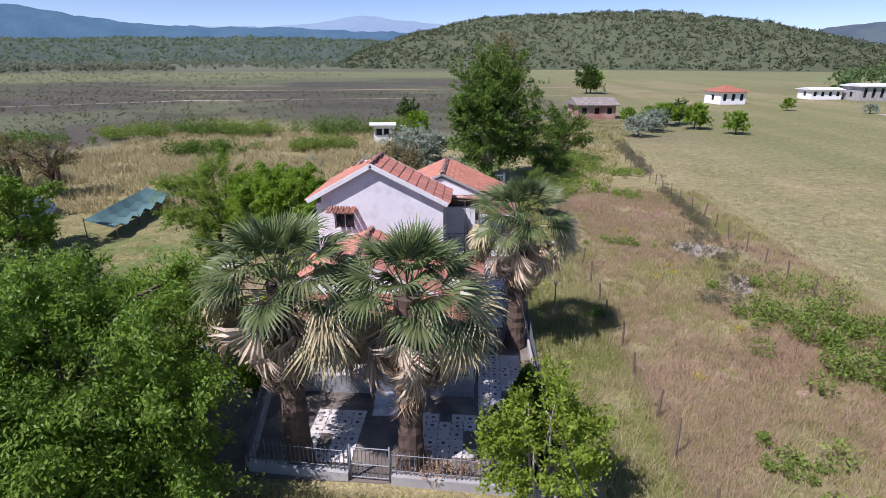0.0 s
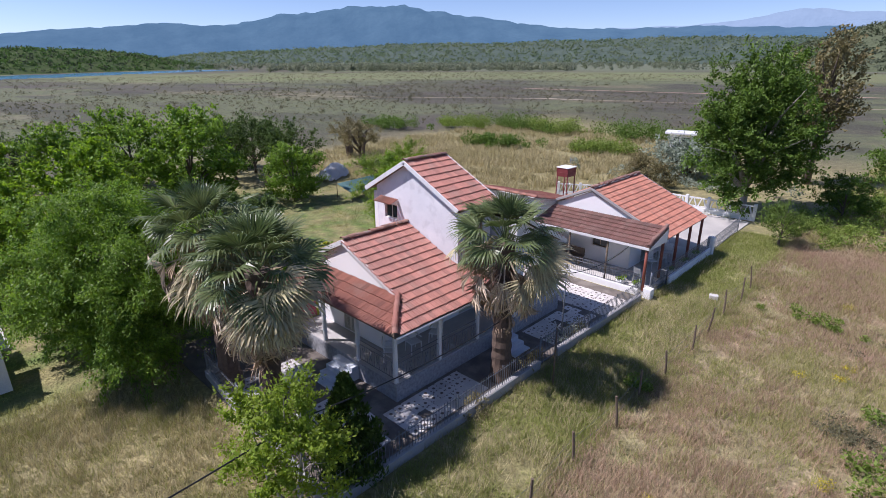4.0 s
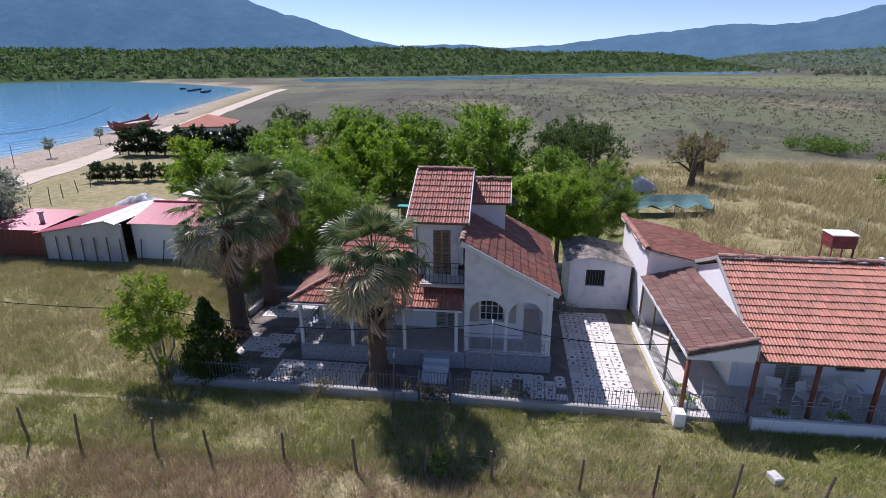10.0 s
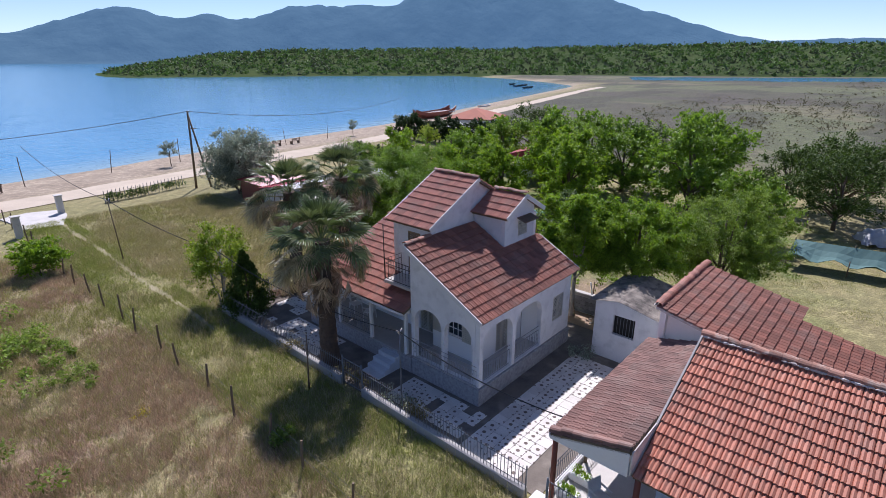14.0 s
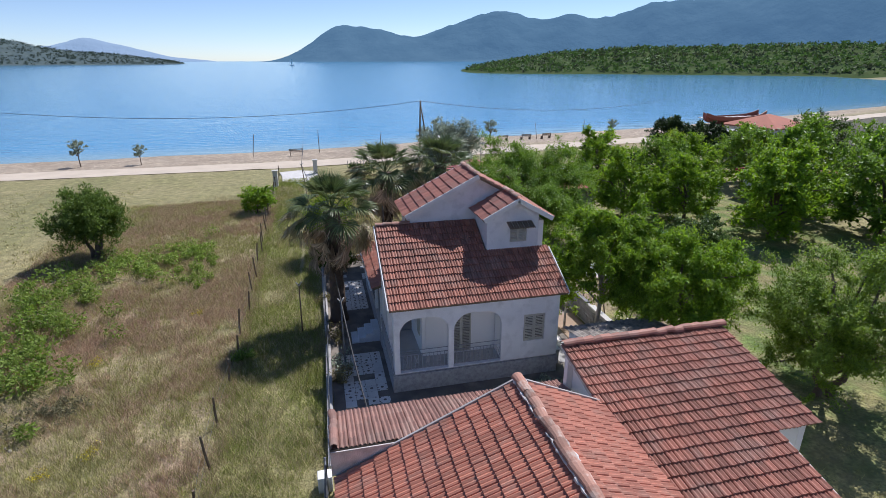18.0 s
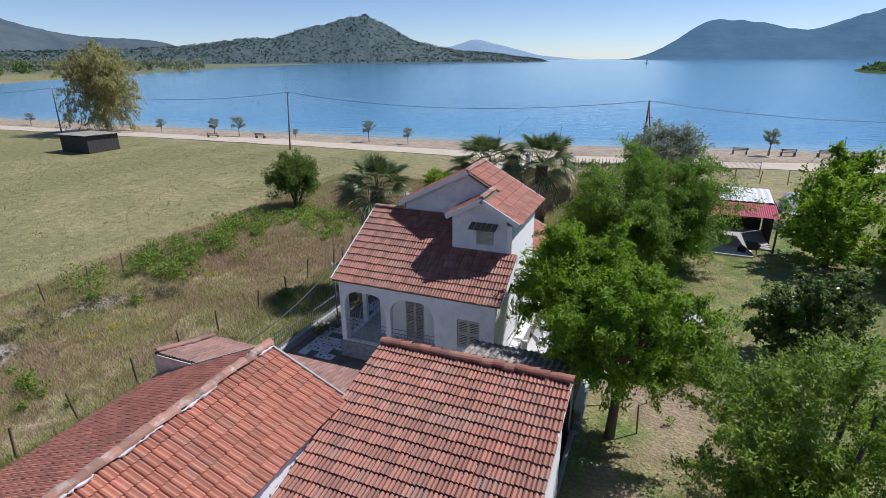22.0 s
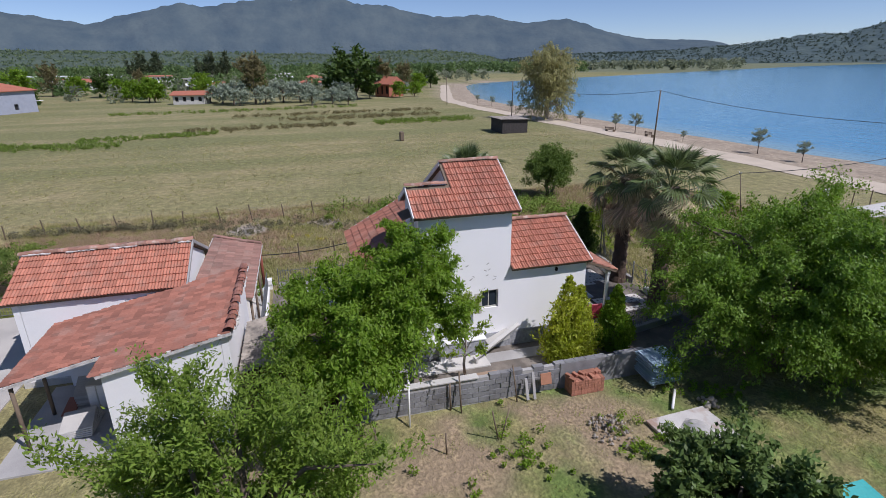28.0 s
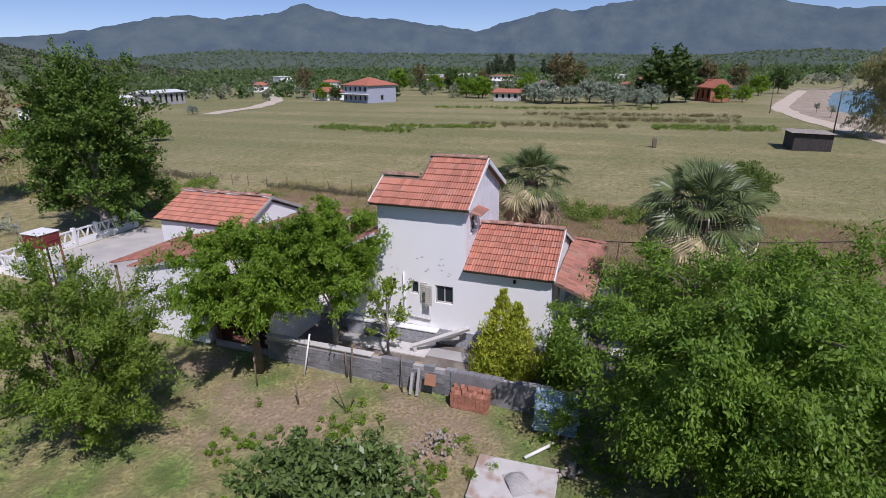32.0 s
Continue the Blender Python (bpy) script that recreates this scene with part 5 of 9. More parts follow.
# ---- grey shed between the houses ----
shed = thing("shed", (-7.8, 27.7, 0), "small white shed with grey fibre-cement roof and a barred window", "shed")
plate("wall_front", [(26.3, 0), (29.2, 0), (29.2, 2.3), (27.3, 2.7), (26.3, 2.5)], [rect(27.1, 28.0, 1.2, 2.05)], 0.15, plane_x(-6.2), M_WALL_B, shed)
plate("wall_side", [(-9.4, 0), (-6.36, 0), (-6.36, 2.3), (-9.4, 2.3)], [], 0.15, plane_y(26.3, -1), M_WALL_B, shed)
# Brick and floor tone darkened: the interior's shade is in the colour.
M_INNER_SHADE = mat("shaded_brick_and_earth", (0.16, 0.065, 0.045), 0.92, (0.09, 0.04, 0.03), 2.5, 30, 0.3)
plate("wall_side", [(-9.4, 0), (-8.6, 0), (-8.6, 2.3), (-9.4, 2.3)], [], 0.15, plane_y(29.2), M_INNER_SHADE, shed)
part("brick_lining", box(bmesh.new(), -6.5, 26.47, 0, -6.41, 29.03, 2.3), M_INNER_SHADE, shed, "old red brick inner wall, darkened as in shade")
part("brick_lining", box(bmesh.new(), -9.36, 26.47, 0, -6.52, 26.53, 2.28), M_INNER_SHADE, shed)
part("brick_lining", box(bmesh.new(), -9.36, 28.96, 0, -6.52, 29.03, 2.28), M_INNER_SHADE, shed)
part("earth_floor", box(bmesh.new(), -9.3, 26.54, 0.02, -6.52, 28.95, 0.06), M_INNER_SHADE, shed)
part("sill", box(bmesh.new(), -9.56, 26.48, 0, -9.42, 29.1, 0.22, 0.01), M_CONC, shed, "grey concrete sill")
dark_back(shed, plane_x(-6.2), 27.1, 28.0, 1.2, 2.05, -0.14)
for k in range(7):
    rod("window_bar", (-6.18, 27.16 + k * 0.13, 1.2), (-6.18, 27.16 + k * 0.13, 2.05), 0.01, M_IRON, shed, 4)


def corrugated(name, corner, along, up, length, width, material, parent, pitch=0.09, depth=0.025, label="", thick=0.012):
    """A sheet with ribs running up the slope."""
    corner, along, up = Vector(corner), Vector(along).normalized(), Vector(up).normalized()
    n = along.cross(up).normalized()
    k = max(2, int(length / pitch) * 2)
    verts, faces = [], []
    for s in range(2):
        for i in range(k + 1):
            p = corner + along * (length * i / k) + n * (depth if i % 2 else 0)
            for q in (p, p + up * width):
                verts.append(q - n * thick * s)
    m = 2 * (k + 1)
    for i in range(k):
        a = 2 * i
        faces += [(a, a + 2, a + 3, a + 1), (m + a, m + a + 1, m + a + 3, m + a + 2)]
        faces += [(a, m + a, m + a + 2, a + 2), (a + 1, a + 3, m + a + 3, m + a + 1)]
    return obj(name, verts, faces, material, parent, label)


corrugated("roof_sheet", (-9.5, 26.1, 2.5), (1, 0, 0), (0, 1.25, 0.25), 3.45, 1.27, M_ASB, shed, 0.2, 0.05)
corrugated("roof_sheet", (-6.05, 29.3, 2.32), (-1, 0, 0), (0, -2.0, 0.43), 3.45, 2.05, M_ASB, shed, 0.2, 0.05)


# ---- plants ----
def leaf_cloud(rng, centres, radii, count, size, flat=0.5, droop=0.0, aspect=0.5, twigs=0):
    """Small four-cornered leaves gathered in clumps. Returns vertices and faces."""
    centres, radii = np.asarray(centres), np.asarray(radii)
    k = rng.randint(0, len(centres), count)
    d = rng.normal(size=(count, 3))
    d /= np.linalg.norm(d, axis=1)[:, None]
    p = centres[k] + d * (radii[k] * rng.uniform(0.25, 1.0, count) ** 0.6)[:, None] * np.array((1, 1, 0.75))
    if twigs:
        out = centres - centres.mean(0)
        out = out / np.maximum(np.linalg.norm(out, axis=1), 1e-6)[:, None]
        tw = rng.normal(size=(len(centres), twigs, 3)) + out[:, None] * 0.9 + np.array((0, 0, 0.25))
        tw /= np.linalg.norm(tw, axis=2)[:, :, None]
        d = tw[k, rng.randint(0, twigs, count)]
        u = rng.uniform(0.1, 1.0, count)
        p = centres[k] + d * (radii[k] * 1.5 * u)[:, None] + rng.normal(size=(count, 3)) * (radii[k] * 0.14)[:, None]
        p[:, 2] -= droop * 0.35 * radii[k] * u * u
    ax = rng.normal(size=(count, 3)) * 0.8 + d * 0.8
    ax[:, 2] -= droop
    ax /= np.linalg.norm(ax, axis=1)[:, None]
    nr = rng.normal(size=(count, 3)) * (1 - flat) + np.array((0, 0, flat)) + d * 0.4
    side = np.cross(ax, nr)
    side /= np.maximum(np.linalg.norm(side, axis=1), 1e-6)[:, None]
    s = size * rng.uniform(0.6, 1.3, count)[:, None]
    v = np.stack([p - ax * s * 0.5, p + side * s * aspect * 0.5, p + ax * s * 0.55, p - side * s * aspect * 0.5], 1).reshape(-1, 3)
    return v, np.arange(count * 4).reshape(-1, 4)


def crown_clumps(rng, n, cx, cy, cz, rx, ry, rz, lo=-1.0, clump=0.5, core=0.55):
    """Clump centres spread unevenly through a crown, mostly near its outside."""
    out, rad = [], []
    while len(out) < n:
        d = rng.normal(size=3)
        d /= np.linalg.norm(d)
        if d[2] < lo:
            continue
        lump = 1 + 0.22 * math.sin(3 * math.atan2(d[1], d[0]) + 2 * d[2] + cx) + 0.12 * math.sin(7 * math.atan2(d[1], d[0]) + cy)
        q = rng.uniform(core, 1.0) * lump
        out.append((cx + d[0] * rx * q, cy + d[1] * ry * q, cz + d[2] * rz * q))
        rad.append(clump * rng.uniform(0.6, 1.25))
    return np.array(out), np.array(rad)


def sprays(rng, boughs, top, fork, lean, radius, half, cz, lo, shoot, count, size, flat, droop, aspect, core, drop, shoots):
    """A crown of arching boughs with leafy side shoots. Returns the boughs' ends, leaf vertices and faces."""
    d = rng.normal(size=(boughs * 6, 3))
    d /= np.linalg.norm(d, axis=1)[:, None]
    d = d[d[:, 2] > lo][:boughs]
    n = len(d)
    az = np.arctan2(d[:, 1], d[:, 0])
    lump = 1 + 0.2 * np.sin(3 * az + 2 * d[:, 2] + radius * 5) + 0.12 * np.sin(7 * az + cz)
    end = np.array((lean, 0, cz)) + d * np.array((radius, radius, half)) * (lump * rng.uniform(0.72, 1.0, n))[:, None]
    low = rng.uniform(0, 1, n) < drop
    end[low, 2] = np.maximum(0.8, end[low, 2] - rng.uniform(0, 0.5, low.sum()) * top)
    end[:, 2] = np.clip(end[:, 2], 0.35, top)
    root = np.zeros((n, 3))
    root[:, 2] = fork * 0.75 + np.maximum(end[:, 2] - fork, 0) * rng.uniform(0.1, 0.5, n)
    root[:, 0] = lean * 0.5
    length = np.linalg.norm(end - root, axis=1)

    def along(k, s):
        p = root[k] + (end[k] - root[k]) * s[:, None]
        p[:, 2] += length[k] * (0.16 * np.sin(math.pi * s) - 0.06 * droop * s * s)
        return p

    m = n * shoots
    kb = np.repeat(np.arange(n), shoots)
    sb = core + (1 - core) * rng.uniform(0, 1, m) ** 0.7
    base = along(kb, sb)
    out = (end - root) / length[:, None]
    way = out[kb] * 0.9 + rng.normal(size=(m, 3)) * np.array((0.75, 0.75, 0.5)) + np.array((0, 0, 0.18))
    way /= np.linalg.norm(way, axis=1)[:, None]
    reach = shoot * rng.uniform(0.55, 1.35, m) * (1.25 - 0.45 * sb)
    k = rng.randint(0, m, count)
    u = rng.uniform(0.08, 1.0, count)
    p = base[k] + way[k] * (reach[k] * u)[:, None] + rng.normal(size=(count, 3)) * (reach[k] * 0.1)[:, None]
    p[:, 2] -= (0.12 + 0.4 * droop) * reach[k] * u * u
    p[:, 2] = np.maximum(p[:, 2], 0.05)
    ax = way[k] * 0.7 + rng.normal(size=(count, 3)) * 0.65
    ax[:, 2] -= 0.15 + droop
    ax /= np.linalg.norm(ax, axis=1)[:, None]
    nr = rng.normal(size=(count, 3)) * (1 - flat) * 0.8 + np.array((0, 0, flat)) + way[k] * 0.3
    side = np.cross(ax, nr)
    side /= np.maximum(np.linalg.norm(side, axis=1), 1e-6)[:, None]
    z = size * rng.uniform(0.6, 1.3, count)[:, None]
    v = np.stack([p - ax * z * 0.5, p + side * z * aspect * 0.5, p + ax * z * 0.55, p - side * z * aspect * 0.5], 1).reshape(-1, 3)
    return root, end, v, np.arange(count * 4).reshape(-1, 4)


def tree(name, at, height, radius, trunk, leaf, label, category="tree", seed=1, clear=0.25, leaves=6000, size=0.2, clumps=70, clump=0.55, trunk_r=0.14, limbs=6, group="", lean=0.0, droop=0.0, core=0.4, lo=-0.75, aspect=0.5, flat=0.55, stems=1, drop=0.0, twigs=9, fine=False):
    """A tree: tapered trunk with limbs, and a crown of boughs, shoots and many small leaves."""
    rng = np.random.RandomState(seed)
    t = thing(name, (0, 0, 0), label, category, group)
    ch = height * (1 - clear)
    cz = height - ch * 0.5
    if size < 0.29:
        leaves, size = (int(leaves * 3.0), size * 0.64) if fine else (int(leaves * 1.5), size * 0.85)
    fork = height * clear + 0.3
    if twigs:
        root, end, v, f = sprays(rng, clumps, height, fork, lean, radius, ch * 0.5, cz, lo, clump * 1.35, leaves, size, flat, droop, aspect, core, drop, twigs)
    else:
        end, rs = crown_clumps(rng, clumps, lean, 0, cz, radius, radius, ch * 0.5, lo, clump, core)
        root = np.repeat(np.array(((lean * 0.4, 0, fork),)), len(end), 0)
        v, f = leaf_cloud(rng, end, rs, leaves, size, flat, droop, aspect)
    obj("crown", v, f, leaf, t)
    for s in range(stems):
        ox, oy = (0, 0) if stems == 1 else (0.25 * math.cos(s * 2.1), 0.25 * math.sin(s * 2.1))
        pts = [(ox, oy, -0.15), (ox + lean * 0.1 + rng.uniform(-0.08, 0.08), oy + rng.uniform(-0.08, 0.08), fork * 0.5), (ox * 2 + lean * 0.4, oy * 2, fork), (ox * 3 + lean * 0.8, oy * 3, height * 0.75)]
        part("trunk", tube(bmesh.new(), pts, [trunk_r * 1.25, trunk_r, trunk_r * 0.8, trunk_r * 0.25], 8), trunk, t, "", True)
    for k in range(limbs * 2):
        a, e = Vector(root[k]), Vector(end[k])
        m = a.lerp(e, 0.5) + Vector((0, 0, 0.16 * (e - a).length))
        part("limb", tube(bmesh.new(), [a, m, a.lerp(e, 0.95)], [trunk_r * 0.5, trunk_r * 0.32, trunk_r * 0.08], 5), trunk, t, "", True)
    t.location = at
    return t


# palms
def frond_mesh(name, seed, spread, reach, petiole, droop, material, segs=34, bend=0.0):
    """A fan leaf: a stalk, then narrow pleated blades radiating from its end."""
    rng = np.random.RandomState(seed)
    v, f = [], []
    for i in range(5):
        s = i / 4
        x, z, w = petiole * s, -0.12 * droop * s * s, 0.03 * (1 - 0.5 * s)
        v += [(x, -w, z), (x, w, z), (x, 0, z - 0.02)]
        if i:
            b = 3 * i
            f += [(b - 3, b - 2, b + 1, b), (b - 2, b - 1, b + 2, b + 1), (b - 1, b - 3, b, b + 2)]
    z0 = -0.12 * droop
    for k in range(segs):
        a = spread * (2 * (k + 0.5) / segs - 1)
        L = reach * (0.74 + 0.26 * math.cos(a * 0.75)) * rng.uniform(0.88, 1.08)
        d = np.array((math.cos(a), math.sin(a), 0.0))
        sd = np.array((-math.sin(a), math.cos(a), 0.0))
        fold = 0.02 if k % 2 else -0.02
        lift = 0.16 * abs(a) / spread
        hang = droop * rng.uniform(0.4, 1.6)
        w1 = L * 0.52 * spread / segs
        up = np.array((0, 0, fold))
        near = d * 0.05
        m1 = d * L * 0.52 + np.array((0, 0, lift - 0.05 * droop))
        m2 = d * L * 0.78 + np.array((0, 0, lift * 0.7 - 0.2 * hang * L))
        tip = d * L * (1.0 - 0.1 * droop) + np.array((0, 0, lift * 0.3 - 0.55 * hang * L))
        b = len(v)
        cb, sb = math.cos(bend), math.sin(bend)
        for q in (near, m1 - sd * w1 + up, m1 + sd * w1 - up, m2 - sd * w1 * 0.55, m2 + sd * w1 * 0.55, tip):
            v.append((petiole + q[0] * cb + q[2] * sb, q[1], z0 - q[0] * sb + q[2] * cb))
        f += [(b, b + 1, b + 2), (b + 1, b + 3, b + 4, b + 2), (b + 3, b + 5, b + 4)]
    me = bpy.data.meshes.new(name)
    me.from_pydata([tuple(map(float, p)) for p in v], [], f)
    me.materials.append(material)
    return me


M_THATCH = leaf_mat("palm_thatch", (0.45, 0.34, 0.23), (0.26, 0.185, 0.12), 0.7, 0.03, 0.35)
GREEN = [frond_mesh("frond", q, 1.6 + 0.06 * q, 1.05, 1.15, 0.1 + 0.2 * q, M_FROND, 32, 0.02 + 0.16 * q) for q in range(4)]
YELLOW = [frond_mesh("frond", 7 + q, 1.35, 1.0, 1.15, 0.6, M_FRONDY, 26, 0.3 + 0.35 * q) for q in range(2)]
DEAD = [frond_mesh("dead_frond", 11 + q, 0.5 + 0.22 * q, 1.0, 1.05, 0.6, M_DEAD, 17, 0.75 + 0.35 * q) for q in range(3)]
THATCH = [frond_mesh("dead_frond", 21 + q, 0.22 + 0.12 * q, 1.0, 0.85, 0.3, M_THATCH, 11, 0.15 + 0.25 * q) for q in range(3)]


def palm(at, height, seed, label, size=1.0, skirt=30, greens=46, flare=1.0):
    rng = random.Random(seed)
    p = thing("palm_tree", at, label, "palm tree", "fan palms by the house")
    at = Vector(at)
    bm = bmesh.new()
    rows, sides = 26, 12
    rings = []
    for i in range(rows):
        s = i / (rows - 1)
        r = 0.34 * (1 - 0.2 * s) + 0.1 * math.exp(-s * 9) + (0.03 if i % 2 else 0) + 0.07 * math.exp(-((s - 0.95) / 0.12) ** 2)
        rings.append([bm.verts.new(at + Vector((math.cos(a) * r * rng.uniform(0.93, 1.07), math.sin(a) * r * rng.uniform(0.93, 1.07), -0.1 + (height + 0.15) * s))) for a in [2 * math.pi * k / sides for k in range(sides)]])
    for a, b in zip(rings, rings[1:]):
        for k in range(sides):
            bm.faces.new((a[k], a[(k + 1) % sides], b[(k + 1) % sides], b[k]))
    bm.faces.new(rings[-1])
    part("trunk", bm, M_PALMTRUNK, p, "brown fibrous trunk")
    gold = 2.39996

    def put(mesh, z, ang, elev, sc, name, roll=0.3):
        o = new(name, mesh)
        o.parent = p
        m = Matrix.Translation((0, 0, z)) @ Matrix.Rotation(ang, 4, "Z") @ Matrix.Rotation(-elev, 4, "Y") @ Matrix.Rotation(rng.uniform(-roll, roll), 4, "X") @ Matrix.Scale(sc, 4)
        o.matrix_basis = m

    for k in range(greens):
        s = (k + 0.5) / greens
        put(GREEN[min(3, int(s * 4.4 * rng.uniform(0.7, 1.2)))], height + 0.1 - 0.3 * s, k * gold + rng.uniform(-0.2, 0.2), radians(86 - 84 * s ** 0.9 + rng.uniform(-7, 7)), size * (0.7 + 0.3 * min(1, 2.0 * s)) * rng.uniform(0.9, 1.08), "frond", 0.5)
    for k in range(round(20 * flare)):
        put(YELLOW[k % 2], height - 0.3 - 0.1 * (k % 3), k * gold * 1.3 + rng.uniform(-0.4, 0.4), radians(14 - 42 * k / (20 * flare) + rng.uniform(-8, 8)), size * rng.uniform(0.95, 1.16), "frond", 0.7)
    for k in range(round(34 * flare)):
        s = k / (34 * flare)
        put(DEAD[k % 3], height - 0.35 - 0.5 * s, k * gold + rng.uniform(-0.6, 0.6), radians(-10 - 40 * s + rng.uniform(-14, 14)), size * rng.uniform(0.85, 1.2), "dead_frond", 0.9)
    for k in range(skirt):
        s = (k + 0.5) / skirt
        put(THATCH[k % 3], height - 0.35 - 1.15 * s, k * gold + rng.uniform(-0.6, 0.6), radians(-46 - 34 * s + rng.uniform(-13, 13)), size * rng.uniform(0.6, 1.05), "dead_frond", 1.2)
    return p


palm((1.62, 18.62, 0), 5.25, 3, "fan palm with green crown and dry skirt beside the fence", 1.06, 42, 30, 0.7)
palm((-1.72, 11.45, 0), 5.4, 5, "fan palm with a thick skirt of dry brown fronds", 1.14, 48, 28)
palm((-4.95, 11.5, 0), 5.65, 8, "tall fan palm with pale dry skirt beside another palm", 1.14, 48, 28)

# garden trees round the houses
tree("walnut_tree", (-8.7, 24.0, 0), 6.3, 1.85, M_BARK_P, M_LEAF, "light green walnut with a pale trunk inside the garden wall", fine=True, seed=11, leaves=19000, size=0.2, clumps=66, clump=0.6, clear=0.33, droop=0.5, trunk_r=0.1, aspect=0.4, group="garden trees")
tree("walnut_tree", (-10.6, 26.1, 0), 6.1, 2.35, M_BARK, M_LEAF, "light green walnut tree beside the storehouse", fine=True, seed=12, leaves=23000, size=0.2, clumps=85, clump=0.65, clear=0.34, droop=0.6, aspect=0.4, lo=-0.8, group="garden trees")
tree("young_tree", (-8.3, 21.9, 0), 3.4, 0.9, M_BARK_P, M_LEAF_L, "thin young tree by the back wall", fine=True, seed=13, leaves=700, size=0.2, clumps=22, clump=0.3, clear=0.3, trunk_r=0.05)
tree("mulberry_tree", (-10.55, 10.4, 0), 6.6, 4.5, M_BARK, M_MULB, "broad dark green mulberry tree with a dense low crown", fine=True, seed=14, leaves=76000, size=0.185, clumps=210, clump=0.95, clear=0.08, lo=-0.85, trunk_r=0.24, droop=0.7, core=0.35, drop=0.12, aspect=0.42)
tree("ash_tree", (-15.3, 28.7, 0), 6.0, 2.9, M_BARK, M_ASH, "spreading green tree on the grass behind the storehouse", fine=True, seed=16, leaves=24000, size=0.175, clumps=75, clump=0.75, clear=0.08, stems=2, lo=-0.85, drop=0.2, aspect=0.38, flat=0.7, core=0.4, twigs=8)
tree("fig_tree", (-17.35, 18.8, 0), 3.4, 1.75, M_BARK, M_FIG, "rounded dark green fig tree", fine=True, seed=17, leaves=12000, size=0.24, clumps=80, clump=0.5, clear=0.06, core=0.5, lo=-0.95)


def cone_shrub(name, at, height, radius, leaf, label, seed, leaves, peaks=((0, 0, 1.0),)):
    """A dense pointed shrub of small upright sprays round a short trunk."""
    rng = np.random.RandomState(seed)
    t = thing(name, (0, 0, 0), label, "shrub")
    n, vs_, fs_ = 260, [], []
    for px, py, sc in peaks:
        h, w = height * sc, radius * sc
        z = h * (0.03 + 0.95 * rng.uniform(0, 1, n) ** 1.25)
        prof = w * np.clip(1 - (z / h) ** 1.35, 0.04, 1) * np.clip(0.55 + z / h * 3, 0, 1)
        a = rng.uniform(0, 6.28, n)
        q = prof * rng.uniform(0.55, 1.0, n) * (1 + 0.2 * np.sin(a * 4 + z * 3))
        v, f = leaf_cloud(rng, np.stack([px + q * np.cos(a), py + q * np.sin(a), z], 1), np.maximum(0.1, 0.24 * prof / w + 0.08), leaves // len(peaks), 0.15, 0.1, -1.3, 0.4)
        v[:, 2] = np.maximum(v[:, 2], 0.02)
        vs_.append(v), fs_.append(f + 4 * sum(len(g) for g in fs_))
    v, f = np.concatenate(vs_), np.concatenate(fs_)
    obj("crown", v, f, leaf, t)
    part("trunk", tube(bmesh.new(), [(0, 0, -0.1), (0, 0, height * 0.8)], [0.07, 0.02], 6), M_BARK, t)
    t.location = at
    return t


cone_shrub("thuja", (-7.75, 17.5, 0), 3.35, 1.15, M_LEAF_Y, "yellow-green thuja with three pointed tips at the back wall", 18, 18000, ((0, 0.15, 1.0), (0.05, -0.35, 0.87), (-0.2, 0.5, 0.62), (-0.25, -0.2, 0.6)))
cone_shrub("thuja", (-7.7, 15.5, 0), 2.7, 0.75, M_LEAF, "dark green pointed thuja at the corner of the house", 19, 8000)
tree("olive_sapling", (1.7, 10.0, 0), 4.0, 1.6, M_BARK_P, M_LEAF_L, "thin bright green sapling outside the fence corner", fine=True, seed=20, leaves=4000, size=0.18, clumps=50, clump=0.5, clear=0.2, trunk_r=0.05, stems=3)
cone_shrub("cypress_bush", (1.45, 11.95, 0), 3.3, 1.15, M_LEAF_D, "dark green cypress bush inside the fence corner", 21, 11000)
tree("pine_tree", (15.6, 7.0, 0), 4.5, 1.9, M_BARK, M_PINE, "small round-crowned pine in the open field", seed=22, leaves=17000, size=0.24, clumps=210, clump=0.52, clear=0.2, trunk_r=0.12, stems=3, aspect=0.28, droop=-0.8, core=0.4, lo=-0.8, twigs=0)
tree("pine_bush", (5.2, 42.3, 0), 2.7, 1.45, M_BARK, M_PINE, "low round pine bush beside the grassy lane", "shrub", 23, 0.1, 5000, 0.16, 80, 0.32, 0.07, 3, aspect=0.25, droop=-0.6)
tree("tamarisk_tree", (-11.2, -12.0, 0), 5.5, 3.3, M_BARK, M_LEAF_G, "grey-green tamarisk by the sandy road", seed=24, leaves=22000, size=0.24, clumps=230, clump=0.75, clear=0.04, stems=3, aspect=0.45, core=0.35, lo=-0.9)
tree("plane_tree", (1.2, 48.6, 0), 11.4, 4.3, M_BARK_P, M_LEAF_M, "tall green tree with a whitewashed trunk", seed=25, leaves=46000, size=0.27, clumps=240, clump=1.0, clear=0.08, trunk_r=0.3, limbs=9, lo=-0.9)
tree("plane_tree", (2.4, 64, 0), 13.5, 3.2, M_BARK, M_LEAF_O, "tall brownish tree behind the green one", seed=26, leaves=9000, size=0.32, clumps=110, clump=0.9, clear=0.2, trunk_r=0.3)
tree("osier_tree", (-6.5, 58, 0), 3.6, 3.0, M_BARK, M_LEAF_G, "pale green tree behind the houses", seed=27, leaves=9000, size=0.3, clumps=110, clump=0.9, clear=0.1, trunk_r=0.25)
tree("laurel_tree", (9.6, 61.5, 0), 6.0, 3.0, M_BARK, M_LEAF_M, "dark rounded tree by the lane", seed=28, leaves=8000, size=0.25, clumps=100, clump=0.7, clear=0.05)
